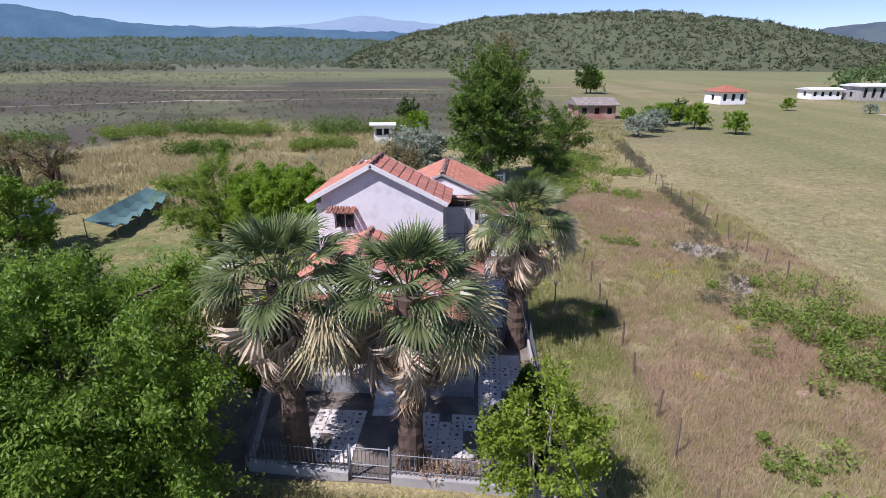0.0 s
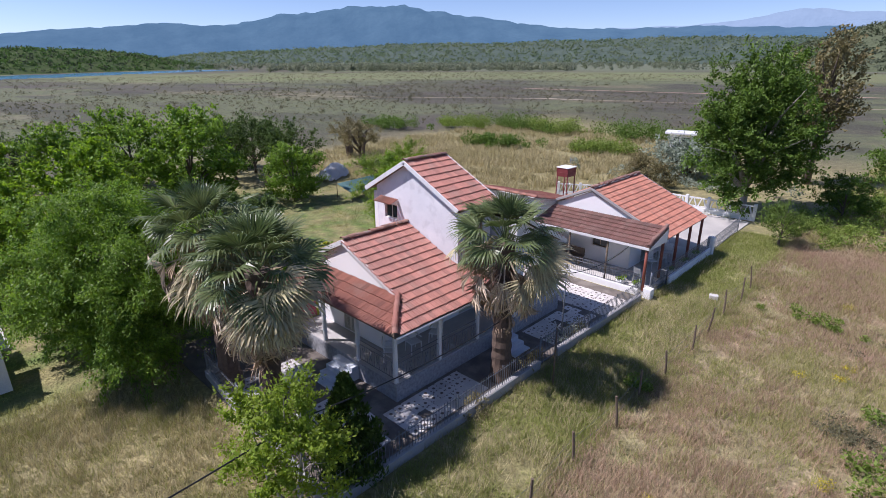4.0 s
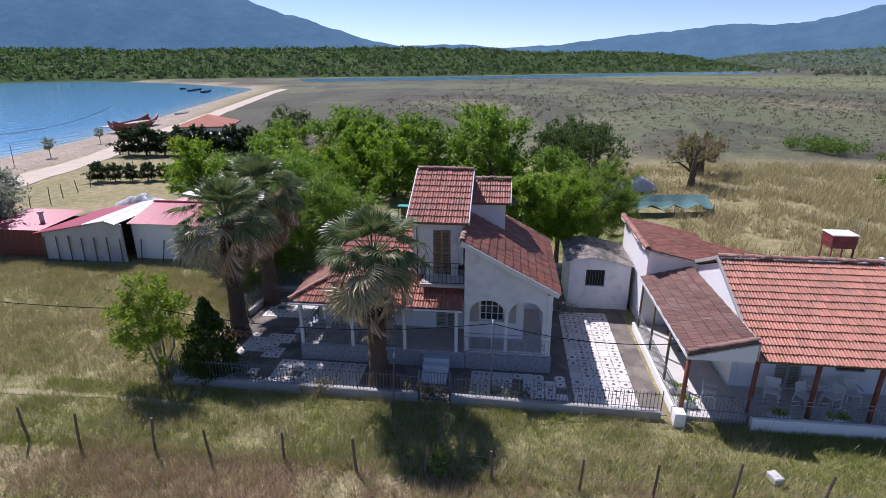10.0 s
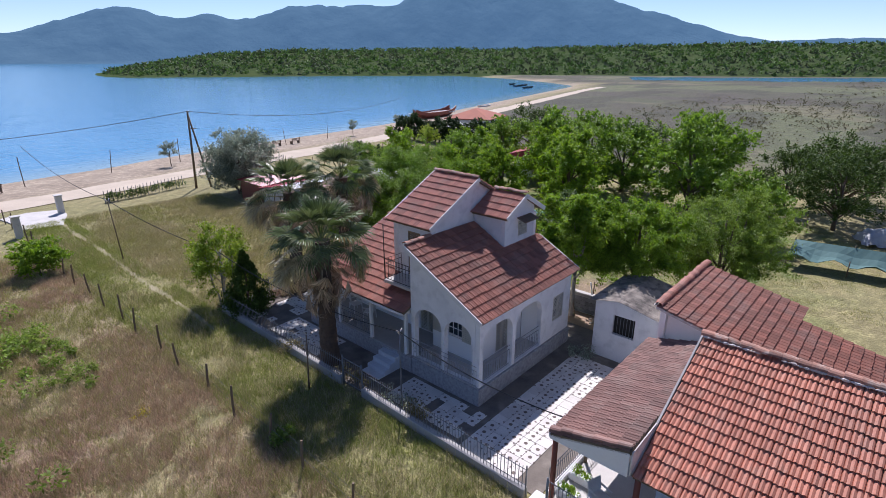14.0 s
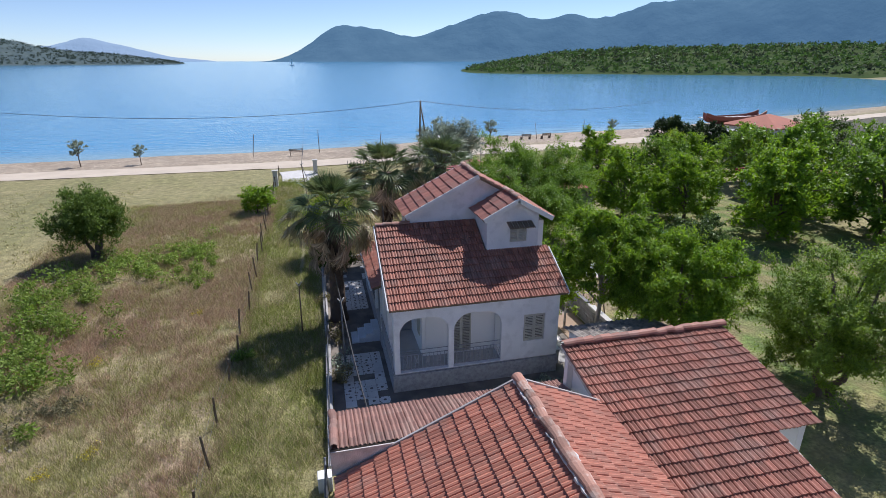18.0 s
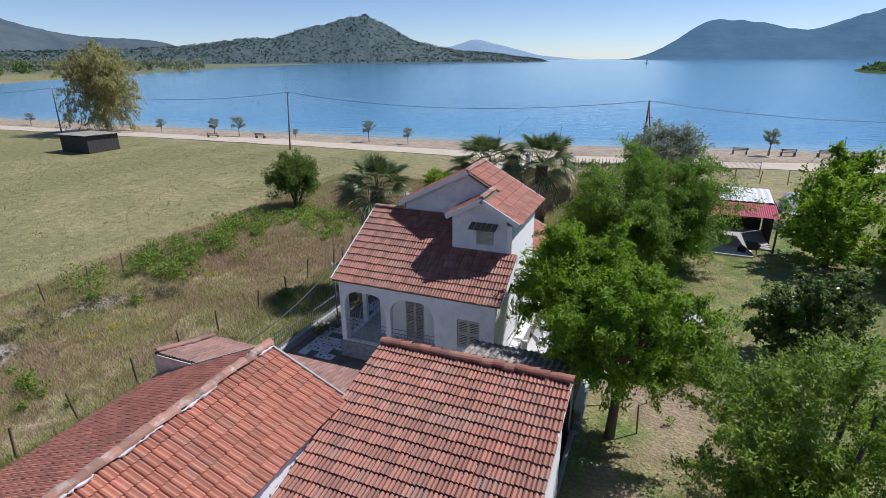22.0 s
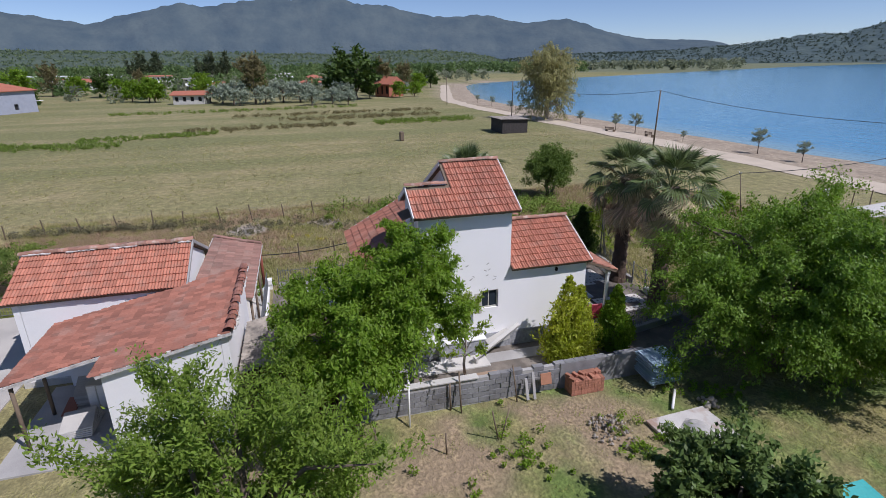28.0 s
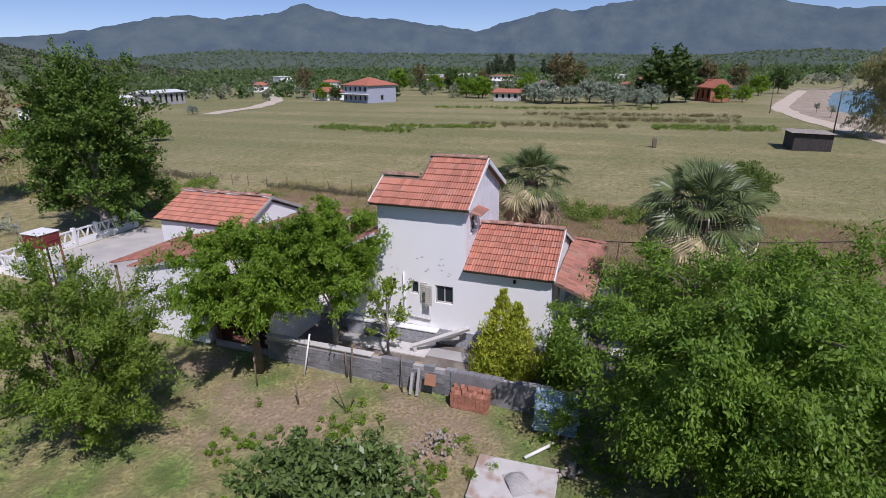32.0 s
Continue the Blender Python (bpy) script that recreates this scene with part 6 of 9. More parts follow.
tree("laurel_bush", (7.0, 51.5, 0), 3.4, 1.9, M_BARK, M_LEAF_M, "dark green bush beside the lane", "shrub", 29, 0.05, 4500, 0.2, 60, 0.5, 0.08, 3)
tree("laurel_bush", (7.0, -1.8, 0), 1.9, 1.5, M_BARK, M_LEAF, "round green bush beside the end of the lane", "shrub", 35, 0.03, 4500, 0.2, 60, 0.4, 0.06, 3, lo=-0.9)
tree("oleander_bush", (-7.5, 51.5, 0), 3.2, 2.4, M_BARK, M_LEAF_O, "brownish green bush beyond the concrete yard", "shrub", 30, 0.05, 5000, 0.2, 70, 0.5, 0.08, 4)
tree("eucalyptus_tree", (75, -21.5, 0), 15.0, 6.0, M_BARK_P, M_EUC, "tall drooping eucalyptus by the beach road", seed=31, leaves=42000, size=0.45, clumps=260, clump=1.25, clear=0.28, trunk_r=0.4, limbs=9, droop=1.4, aspect=0.25, core=0.2, lo=-0.92, drop=0.35)

# more garden trees: a few forms, repeated with different size and turn
FORMS = [
    tree("fruit_tree", (-20.5, 6.5, 0), 5.0, 2.6, M_BARK, M_LEAF, "light green fruit tree in the garden", seed=40, leaves=9500, size=0.26, clumps=75, clump=0.65, clear=0.08, lo=-0.9, drop=0.15, group="orchard trees"),
    tree("fruit_tree", (-26.5, 3.0, 0), 5.4, 2.9, M_BARK, M_MULB, "green fruit tree in the garden", seed=41, leaves=10500, size=0.26, clumps=85, clump=0.7, clear=0.06, lo=-0.9, drop=0.15, group="orchard trees"),
    tree("fruit_tree", (-34, 31.5, 0), 5.6, 3.3, M_BARK, M_LEAF_D, "dark green tree at the edge of the marsh", seed=42, leaves=8000, size=0.22, clumps=80, clump=0.65, clear=0.08, group="orchard trees"),
    tree("olive_tree", (-35.5, 41, 0), 4.8, 2.6, M_BARK, M_LEAF_O, "old gnarled olive tree with sparse crown", seed=43, leaves=3800, size=0.2, clumps=60, clump=0.5, clear=0.3, trunk_r=0.28, stems=2, group="orchard trees"),
]
SPOTS = [(1, -35.5, 14.5, 1.05, 3), (1, -32.5, 21.5, 1.2, 4), (0, -28.0, 13.0, 1.0, 5), (1, -36.5, 6.0, 1.1, 6),
         (0, -23.0, -2.5, 0.9, 7), (0, -29.5, 2.0, 0.9, 8), (2, -40.5, 31.0, 0.9, 9), (1, -42.0, 20.0, 1.1, 10), (0, -33.0, 8.8, 0.95, 12), (2, -52, -6.5, 0.9, 13), (1, -44.0, 7.0, 1.0, 14),
         (0, -24.5, 8.5, 0.8, 15), (2, -46, 30, 0.8, 16), (3, -41.5, 44.0, 0.8, 17), (1, -27.0, 27.5, 0.75, 18), (1, -38.5, -1.5, 0.9, 19), (2, -47, 12, 0.8, 20), (2, -37.8, 27.5, 0.8, 21)]
for form, x, y, sc, turn in SPOTS:
    copy_thing(FORMS[form], Matrix.Translation((x, y, 0)) @ Matrix.Rotation(turn * 1.7, 4, "Z") @ Matrix.Scale(sc * 1.18, 4))

# beach trees: small, thin, in a row
SEA_TREE = tree("beach_tree", (28.8, -27.6, 0), 2.9, 0.95, M_BARK, M_LEAF_G, "small young tree beside the beach track", seed=50, leaves=1500, size=0.18, clumps=30, clump=0.3, clear=0.38, trunk_r=0.05, group="young beach trees")
for k, (x, y, sc) in enumerate(((22.3, -27.3, 0.8), (55, -24.4, 0.95), (51, -25.4, 1.05), (-23.4, -34.5, 1.1), (-12.6, -31.2, 1.0), (-44.5, -36.4, 0.9), (66, -24, 0.8), (88, -23.5, 0.9), (98, -23, 0.8), (112, -23.5, 0.9), (125, -24, 0.8), (-58, -40, 0.8), (41, -26.5, 0.5))):
    copy_thing(SEA_TREE, Matrix.Translation((x, y, -0.1)) @ Matrix.Rotation(k * 1.1, 4, "Z") @ Matrix.Scale(sc, 4))

# clipped dark hedges of the seaside gardens
HEDGE = tree("hedge_bush", (-31.2, -19.0, 0), 2.0, 0.95, M_BARK, M_HEDGE, "dark clipped hedge bush", "hedge", 55, 0.03, 3000, 0.2, 50, 0.3, 0.06, 2, group="hedge row", lo=-0.95)
for k in range(1, 9):
    copy_thing(HEDGE, Matrix.Translation((-31.2 - 0.36 * k, -19.0 + 1.62 * k, 0)) @ Matrix.Rotation(k * 2.0, 4, "Z") @ Matrix.Scale(0.9 + 0.07 * math.sin(k * 3), 4))
for k in range(9):
    copy_thing(HEDGE, Matrix.Translation((-47.0 - 0.3 * k, -27.0 + 2.3 * k, 0)) @ Matrix.Rotation(k * 1.3, 4, "Z") @ Matrix.Scale(1.75 + 0.25 * math.sin(k * 2.2), 4))
tree("lime_bush", (-40.5, -15.5, 0), 3.4, 1.5, M_BARK, M_LEAF_L, "bright lime-green young tree before the dark hedge", seed=57, leaves=2500, size=0.2, clumps=40, clump=0.45, clear=0.25)


def bush_patch(name, cx, cy, lx, ly, h, leaf, label, n=40, leaves=5000, size=0.14, seed=1, turn=0.0, kind="stuff"):
    """Low tangled growth over a stretch of ground."""
    rng = np.random.RandomState(seed)
    u, w = rng.normal(size=n) * 0.45, rng.normal(size=n) * 0.45
    c, s = math.cos(turn), math.sin(turn)
    x, y = cx + u * lx * c - w * ly * s, cy + u * lx * s + w * ly * c
    r = rng.uniform(0.25, 0.6, n) * h
    v, f = leaf_cloud(rng, np.stack([x, y, r * 0.9], 1), r, leaves, size, 0.5)
    v[:, 2] = np.maximum(v[:, 2], 0.01)
    o = obj(name, v, f, leaf)
    return tagged(o, label, "bushes", kind=kind)


bush_patch("bramble", 15.0, 19.5, 3.2, 6.5, 1.3, M_BRAMBLE, "green bramble thicket along the ditch", 70, 9000, 0.15, 61)
bush_patch("bramble", 12.4, 9.0, 4.5, 3.4, 1.0, M_BRAMBLE_L, "green bramble thicket along the ditch", 60, 6500, 0.15, 62, 0.5)
bush_patch("bramble", 16.0, 13.0, 2.5, 4.0, 1.0, M_BRAMBLE, "green bramble thicket along the ditch", 40, 4500, 0.15, 63)
bush_patch("dry_bramble", 16.0, 40.0, 0.6, 9.0, 0.75, M_HEATH, "dry grey bramble along the ditch", 100, 8000, 0.1, 64, -0.06)
bush_patch("dry_bramble", 18.2, 64.0, 0.8, 14.0, 0.9, M_HEATH, "dry grey bramble along the ditch", 110, 8000, 0.13, 73, -0.09)
for k, (x, y, lx, ly) in enumerate(((13.0, 31.2, 1.5, 2.6), (14.0, 29.0, 1.0, 2.2), (13.6, 25.6, 0.9, 2.4), (11.6, 23.4, 1.3, 0.9), (14.3, 33.6, 0.8, 1.6))):
    bush_patch("dead_brush", x, y, lx, ly, 0.42, M_HEATH, "grey dead brush lying over the rubble of the ditch", 40, 2200, 0.075, 150 + k, -0.3)
bush_patch("scrub", 14.9, 53.5, 2.6, 2.0, 0.9, M_BRAMBLE_L, "yellow-green scrub in the north field", 26, 2600, 0.14, 74)
bush_patch("scrub", 12.5, 44.0, 1.6, 2.0, 0.7, M_BRAMBLE_L, "yellow-green scrub in the north field", 20, 1800, 0.13, 75)
bush_patch("weed_clump", 9.3, 12.2, 1.3, 1.3, 0.7, M_BRAMBLE, "green weed clump in the dry grass", 12, 900, 0.12, 65)
bush_patch("weed_clump", 8.9, 31.5, 1.5, 1.2, 0.7, M_BRAMBLE, "green weed clump in the dry grass", 12, 1000, 0.12, 66)
bush_patch("weed_clump", 9.0, 9.6, 1.0, 1.4, 0.5, M_BRAMBLE, "green weed clump in the dry grass", 12, 900, 0.12, 67)
bush_patch("weed_clump", 5.7, 21.3, 0.6, 0.6, 0.7, M_BRAMBLE, "green weed clump by the post fence", 6, 500, 0.12, 68)
bush_patch("scrub", 8.5, 48.5, 4.0, 5.0, 1.3, M_BRAMBLE_L, "yellow-green scrub beside the lane", 50, 5500, 0.17, 69)
bush_patch("scrub", 9.5, 56, 4.5, 5.0, 1.9, M_BRAMBLE, "green scrub beside the lane", 50, 6500, 0.18, 71)
bush_patch("scrub", 6.2, 46.2, 2.2, 2.5, 1.1, M_BRAMBLE, "green scrub beside the lane", 26, 2600, 0.15, 72)
bush_patch("scrub", -6, 57, 9, 4, 1.4, M_LEAF_G, "grey-green scrub beyond the yard", 60, 6000, 0.2, 70)
for k, (x, y, lx, ly, h) in enumerate(((-42, 78, 7, 3, 2.6), (-33, 79, 7, 3, 2.4), (-22, 80, 8, 3, 2.6), (-50, 74, 6, 3, 2.2), (-58, 66, 7, 3, 2.0), (-20, 66, 4, 2.5, 1.8), (-33, 62, 5, 2.5, 1.6), (-13, 84, 5, 3, 2.2))):
    bush_patch("thicket", x, y, lx, ly, h * 1.35, M_BRAMBLE if k % 2 else M_LEAF_M, "green thicket of shrubs at the edge of the marsh", 36, 5200, 0.26, 80 + k, 0.1 * k)
for k, (x, y) in enumerate(((-12.5, 21.5), (-14.2, 24.0), (-12.8, 18.0), (-15.5, 16.2), (-11.5, 14.0), (-15.8, 22.0))):
    bush_patch("weeds", x, y, 1.6, 1.5, 0.32, M_LEAF, "low green weeds on the bare garden soil", 26, 1100, 0.09, 95 + k)
for k, (x, y) in enumerate(((1.9, 20.1), (1.7, 22.9), (1.9, 23.8), (-5.6, 26.0), (2.1, 16.6))):
    bush_patch("flower_bed", x, y, 0.5, 0.8, 0.55, M_LEAF_G if k % 2 else M_LEAF_O, "dry garden plants in a bed inside the fence", 10, 420, 0.1, 105 + k)
bush_patch("dry_shrub", -1.0, 11.25, 1.2, 0.5, 0.7, M_RUST_G, "dry pinkish shrub inside the front fence", 22, 1500, 0.1, 140)
for k, (x, y) in enumerate(((9.6, 26.2), (10.9, 28.0), (10.6, 26.9), (8.2, 16.5), (11.2, 20.4), (9.9, 34.2))):
    bush_patch("flowering_weed", x, y, 0.35, 0.35, 0.4, M_FLOWER, "yellow flowering weed in the dry field", 6, 160, 0.06, 130 + k)
# dark reed lines across the field
for k, (x0, y0, x1, y1, h) in enumerate(((66, 72, 62, 52, 0.9), (79, 46, 80, 16, 0.9), (80, 12, 82, -8, 1.2), (92, 30, 95, -4, 1.2), (70, 60, 74, 40, 0.7), (104, 40, 108, -6, 1.0), (120, 70, 126, 10, 1.0))):
    rng = np.random.RandomState(120 + k)
    s = rng.uniform(0, 1, 150)
    c = np.stack([x0 + (x1 - x0) * s + rng.normal(size=150) * 1.5, y0 + (y1 - y0) * s, np.full(150, h * 0.25)], 1)
    v, f = leaf_cloud(rng, c, h * rng.uniform(0.25, 0.75, 150), 6500, 0.3, 0.2, -1.2, 0.3)
    v[:, 2] = np.maximum(v[:, 2], 0.01)
    tagged(obj("reed_line", v, f, M_LEAF_O if k % 2 else M_BRAMBLE), "dark dry reeds along a field ditch", "reeds", kind="stuff")


def grass(name, pts, h, material, label, blades=5, seed=1, width=0.014):
    """Tufts of narrow blades at the points given."""
    rng = np.random.RandomState(seed)
    n = len(pts) * blades
    p = np.repeat(pts, blades, 0) + np.concatenate([rng.normal(size=(n, 2)) * 0.07, np.zeros((n, 1))], 1)
    a = rng.uniform(0, 6.28, n)
    d = np.stack([np.cos(a), np.sin(a), np.zeros(n)], 1)
    hh = h * rng.uniform(0.5, 1.3, n)
    tip = p + d * (hh * rng.uniform(0.15, 1.15, n))[:, None] + np.array((0, 0, 1)) * hh[:, None]
    sd = np.stack([-np.sin(a), np.cos(a), np.zeros(n)], 1) * width * 0.5
    v = np.stack([p - sd, p + sd, tip], 1).reshape(-1, 3)
    v[:, 2] -= 0.02
    o = obj(name, v, np.arange(n * 3).reshape(-1, 3), material)
    return tagged(o, label, "grass", kind="stuff")


def scatter(n, x0, x1, y0, y1, seed, keep=None, lump=0.35, wide=0.0):
    rng = np.random.RandomState(seed)
    p = np.stack([rng.uniform(x0, x1, n), rng.uniform(y0, y1, n), np.zeros(n)], 1)
    k = field_noise(p[:, 0], p[:, 1], 0.8, seed) + 0.6 * field_noise(p[:, 0], p[:, 1], 2.3, seed + 5) + wide * field_noise(p[:, 0], p[:, 1], 0.3, seed + 9) > rng.uniform(-1, 1, n) * lump
    if keep is not None:
        k &= keep(p[:, 0], p[:, 1])
    return p[k]


# ---- yard, fences, walls ----
# Base tone darkened both for dirt and for the shade over the yard.
M_YARD = mat("worn_shaded_yard", (0.2, 0.172, 0.142), 0.95, (0.12, 0.105, 0.09), 1.3, 30, 0.5, mix=0.95, third=(0.3, 0.265, 0.22), third_scale=1.1, third_mix=0.6)
yard = block("pavement", (-9.3, 10.9, -0.12), (2.15, 28.9, 0.012), M_YARD, None, bevel=0.0)
tagged(yard, "grey concrete yard round the house", "pavement", kind="structure")
# white court tiles with a dark motif: shared tile and motif meshes
TILE_ME = bpy.data.meshes.new("paving_tile")
bm = box(bmesh.new(), -0.195, -0.195, 0.012, 0.195, 0.195, 0.034, 0.006)
bm.to_mesh(TILE_ME), bm.free()
TILE_ME.materials.append(M_COURT)
MOTIF_ME = bpy.data.meshes.new("motif")
bm = bmesh.new()
bmesh.ops.create_circle(bm, cap_ends=True, radius=0.062, segments=9, matrix=Matrix.Translation((0, 0, 0.0385)))
for sx2, sy2 in ((1, 1), (1, -1), (-1, 1), (-1, -1)):
    bmesh.ops.create_circle(bm, cap_ends=True, radius=0.035, segments=5, matrix=Matrix.Translation((0.16 * sx2, 0.16 * sy2, 0.0385)))
bm.to_mesh(MOTIF_ME), bm.free()
MOTIF_ME.materials.append(M_MOTIF)
rng_t = random.Random(4)


def pave(x0, x1, y0, y1, missing=0.0, step=0.4):
    nx_, ny_ = int((x1 - x0) / step), int((y1 - y0) / step)
    for i in range(nx_):
        for j in range(ny_):
            if rng_t.random() < missing:
                continue
            t = new("paving_tile", TILE_ME)
            t.parent = yard
            t.matrix_basis = Matrix.Translation((x0 + (i + 0.5) * step, y0 + (j + 0.5) * step, rng_t.uniform(-0.004, 0.003))) @ Matrix.Rotation(rng_t.choice((0, 1.5708)), 4, "Z") @ Matrix.Diagonal((step / 0.4, step / 0.4, 1, 1))
            if rng_t.random() < 0.8:
                m = new("motif", MOTIF_ME)
                m.parent = t
                m.matrix_basis = Matrix.Rotation(rng_t.random(), 4, "Z")


pave(-5.6, 2.11, 25.82, 28.07, 0.0, 0.4499)
pave(0.15, 2.05, 14.2, 18.0, 0.1)
pave(-1.9, 0.5, 12.0, 14.0, 0.08)
pave(0.95, 2.0, 11.2, 13.7, 0.2)
pave(-5.1, -3.3, 11.6, 14.0, 0.12)
pave(0.15, 2.05, 22.0, 25.8, 0.16)


def bar_fence(a, b, label, wall_h=0.3, rail_h=1.05, step=0.125, group=""):
    """Low wall with an iron fence of upright bars."""
    a, b = Vector(a), Vector(b)
    L = (b - a).length
    d = (b - a) / L
    ang = math.atan2(d.y, d.x)
    t = thing("fence", a, label, "fence", group)
    bm = box(bmesh.new(), 0, -0.1, -0.1, L, 0.1, wall_h, 0.01)
    bmesh.ops.transform(bm, matrix=Matrix.Translation(a) @ Matrix.Rotation(ang, 4, "Z"), verts=bm.verts)
    part("low_wall", bm, M_CONC, t, "grey concrete footing")
    for z in (wall_h + 0.12, rail_h - 0.1):
        rod("rail", a + Vector((0, 0, z)), b + Vector((0, 0, z)), 0.014, M_IRON, t, 4)
    me = bpy.data.meshes.new("bar")
    bm = tube(bmesh.new(), [(0, 0, wall_h - 0.02), (0, 0, rail_h)], [0.012, 0.011], 4)
    bm.to_mesh(me), bm.free()
    me.materials.append(M_IRON)
    n = int(L / step)
    for k in range(n + 1):
        o = new("bar", me)
        o.parent = t
        o.matrix_basis = Matrix.Translation(d * (L * k / n) + Vector((0, 0, 0)))
    for k in range(0, int(L / 2.4) + 1):
        p = a + d * min(L, 2.4 * k)
        rod("post", p, p + Vector((0, 0, rail_h + 0.05)), 0.022, M_IRON, t, 4)
    return t


bar_fence((2.2, 10.75, 0), (2.22, 20.2, 0), "grey iron bar fence on a low wall along the lane")
bar_fence((2.22, 21.4, 0), (2.35, 28.6, 0), "grey iron bar fence on a low wall by the tiled yard")
bar_fence((2.1, 10.75, 0), (-2.2, 10.95, 0), "grey iron bar fence on a cracked low wall before the palms")
bar_fence((-3.4, 11.0, 0), (-6.3, 11.2, 0), "grey iron bar fence on a cracked low wall before the palms")
bar_fence((-6.35, 11.25, 0), (-7.2, 15.2, 0), "grey iron bar fence beside the mulberry tree")


def gate(a, b, h, label):
    a, b = Vector(a), Vector(b)
    t = thing("gate", a, label, "gate")
    for p in (a, b):
        rod("gate_post", p, p + Vector((0, 0, h + 0.1)), 0.035, M_IRON, t, 6)
    for z in (0.12, h * 0.5, h):
        rod("rail", a + Vector((0, 0, z)), b + Vector((0, 0, z)), 0.018, M_IRON, t, 4)
    n = int((b - a).length / 0.11)
    for k in range(1, n):
        p = a.lerp(b, k / n)
        rod("bar", p + Vector((0, 0, 0.12)), p + Vector((0, 0, h)), 0.008, M_IRON, t, 4)


gate((2.21, 20.25, 0), (2.21, 21.35, 0), 1.15, "closed grey iron garden gate to the porch steps")
gate((-2.25, 10.95, 0), (-3.35, 11.0, 0), 1.1, "closed grey iron gate before the palms")
gate((2.5, 29.35, 0), (2.55, 31.3, 0), 1.15, "grey iron gate to the neighbouring porch")
gate((-16.9, -18.6, 0), (-20.4, -19.2, 0), 1.5, "dark iron garden gate beside the beach road")
gate((2.6, 37.8, 0), (2.4, 43.6, 0), 1.0, "long grey iron gate of the concrete yard")

M_PANEL = mat("pale_blue_sheet", (0.38, 0.49, 0.58), 0.4, (0.28, 0.39, 0.48), 2, 20, 0.1)
M_SLAB = mat("stained_concrete", (0.58, 0.56, 0.53), 0.92, (0.44, 0.42, 0.4), 1.5, 40, 0.3, third=(0.3, 0.16, 0.09), third_scale=1.4, third_mix=0.7)
M_SOIL = mat("red_soil", (0.36, 0.26, 0.18), 0.95, (0.27, 0.19, 0.13), 2, 25, 0.6)
# garden wall of grey blocks with a leaning top
wall = thing("garden_wall", (-9.6, 20.5, 0), "cracked grey concrete-block garden wall", "wall")
BLK = bpy.data.meshes.new("block")
bm = box(bmesh.new(), -0.1, -0.195, 0.0, 0.1, 0.195, 0.19, 0.006)
bm.to_mesh(BLK), bm.free()
BLK.materials.append(M_BLOCK)
part("core", box(bmesh.new(), -9.68, 15.1, -0.1, -9.52, 26.4, 0.92), M_CONC, wall)
rng_w = random.Random(9)
for j in range(5):
    for i in range(29):
        y = 15.3 + i * 0.4 + (0.2 if j % 2 else 0)
        if y > 26.3 or (j == 4 and (y > 21.8 or rng_w.random() < 0.25)):
            continue
        o = new("block", BLK)
        o.parent = wall
        o.matrix_basis = Matrix.Translation((rng_w.uniform(-0.012, 0.012), y - 20.5, j * 0.2 + rng_w.uniform(-0.004, 0.004))) @ Matrix.Rotation(rng_w.uniform(-0.02, 0.02), 4, "Z")
block("coping", (-9.74, 21.9, 0.94), (-9.46, 26.45, 1.0), M_CONC_L, wall)
part("render_coat", box(bmesh.new(), -9.735, 15.1, -0.05, -9.705, 18.9, 0.98, 0.008), M_BLOCK, wall, "dark grey cement render")
for y in (22.9,):
    rod("stake", (-9.8, y, -0.05), (-9.76, y + 0.02, 0.95), 0.035, M_WOOD, wall, 6)

# planks, bricks, stacked panels, slab, stones by the wall
boards = thing("leaning_boards", (-10.1, 19.9, 0), "weathered boards and an orange panel leaning on the wall", "boards")
for k, (y, h, lean) in enumerate(((19.95, 0.95, 0.3), (20.2, 0.75, 0.35))):
    part("board", box(bmesh.new(), -10.0, y, 0, -9.96, y + 0.1, h, 0.005, 0, Matrix.Rotation(lean, 4, "Y")), M_CONC, boards)
part("panel", box(bmesh.new(), -9.98, 19.35, 0.45, -9.94, 19.75, 0.85, 0.005, 0, Matrix.Rotation(0.25, 4, "Y")), M_TERRA, boards, "orange panel")
bricks = thing("brick_pile", (-10.05, 18.1, 0), "stacked red hollow bricks beside the wall", "bricks")
BR = bpy.data.meshes.new("brick")
bm = box(bmesh.new(), -0.12, -0.06, 0, 0.12, 0.06, 0.09, 0.004)
bm.to_mesh(BR), bm.free()
BR.materials.append(M_BRICK)
for j in range(7):
    for i in range(10):
        for s in range(2):
            if j == 6 and rng_w.random() < 0.45:
                continue
            o = new("brick", BR)
            o.parent = bricks
            o.matrix_basis = Matrix.Translation((s * 0.26 - 0.13, (i - 4.5) * 0.125, j * 0.092)) @ Matrix.Rotation(rng_w.uniform(-0.06, 0.06) + (0.6 if j == 6 else 0) * rng_w.random(), 4, "Z")
panels = thing("panel_stack", (-10.3, 15.3, 0), "two bundles of blue-grey sheet panels stacked by the garden wall", "panels")
rng_p = random.Random(6)
for dy in (-0.4, 0.35):
    block("support", (-10.65, 15.24 + dy, -0.03), (-9.9, 15.36 + dy, 0.16), M_BLOCK, panels)
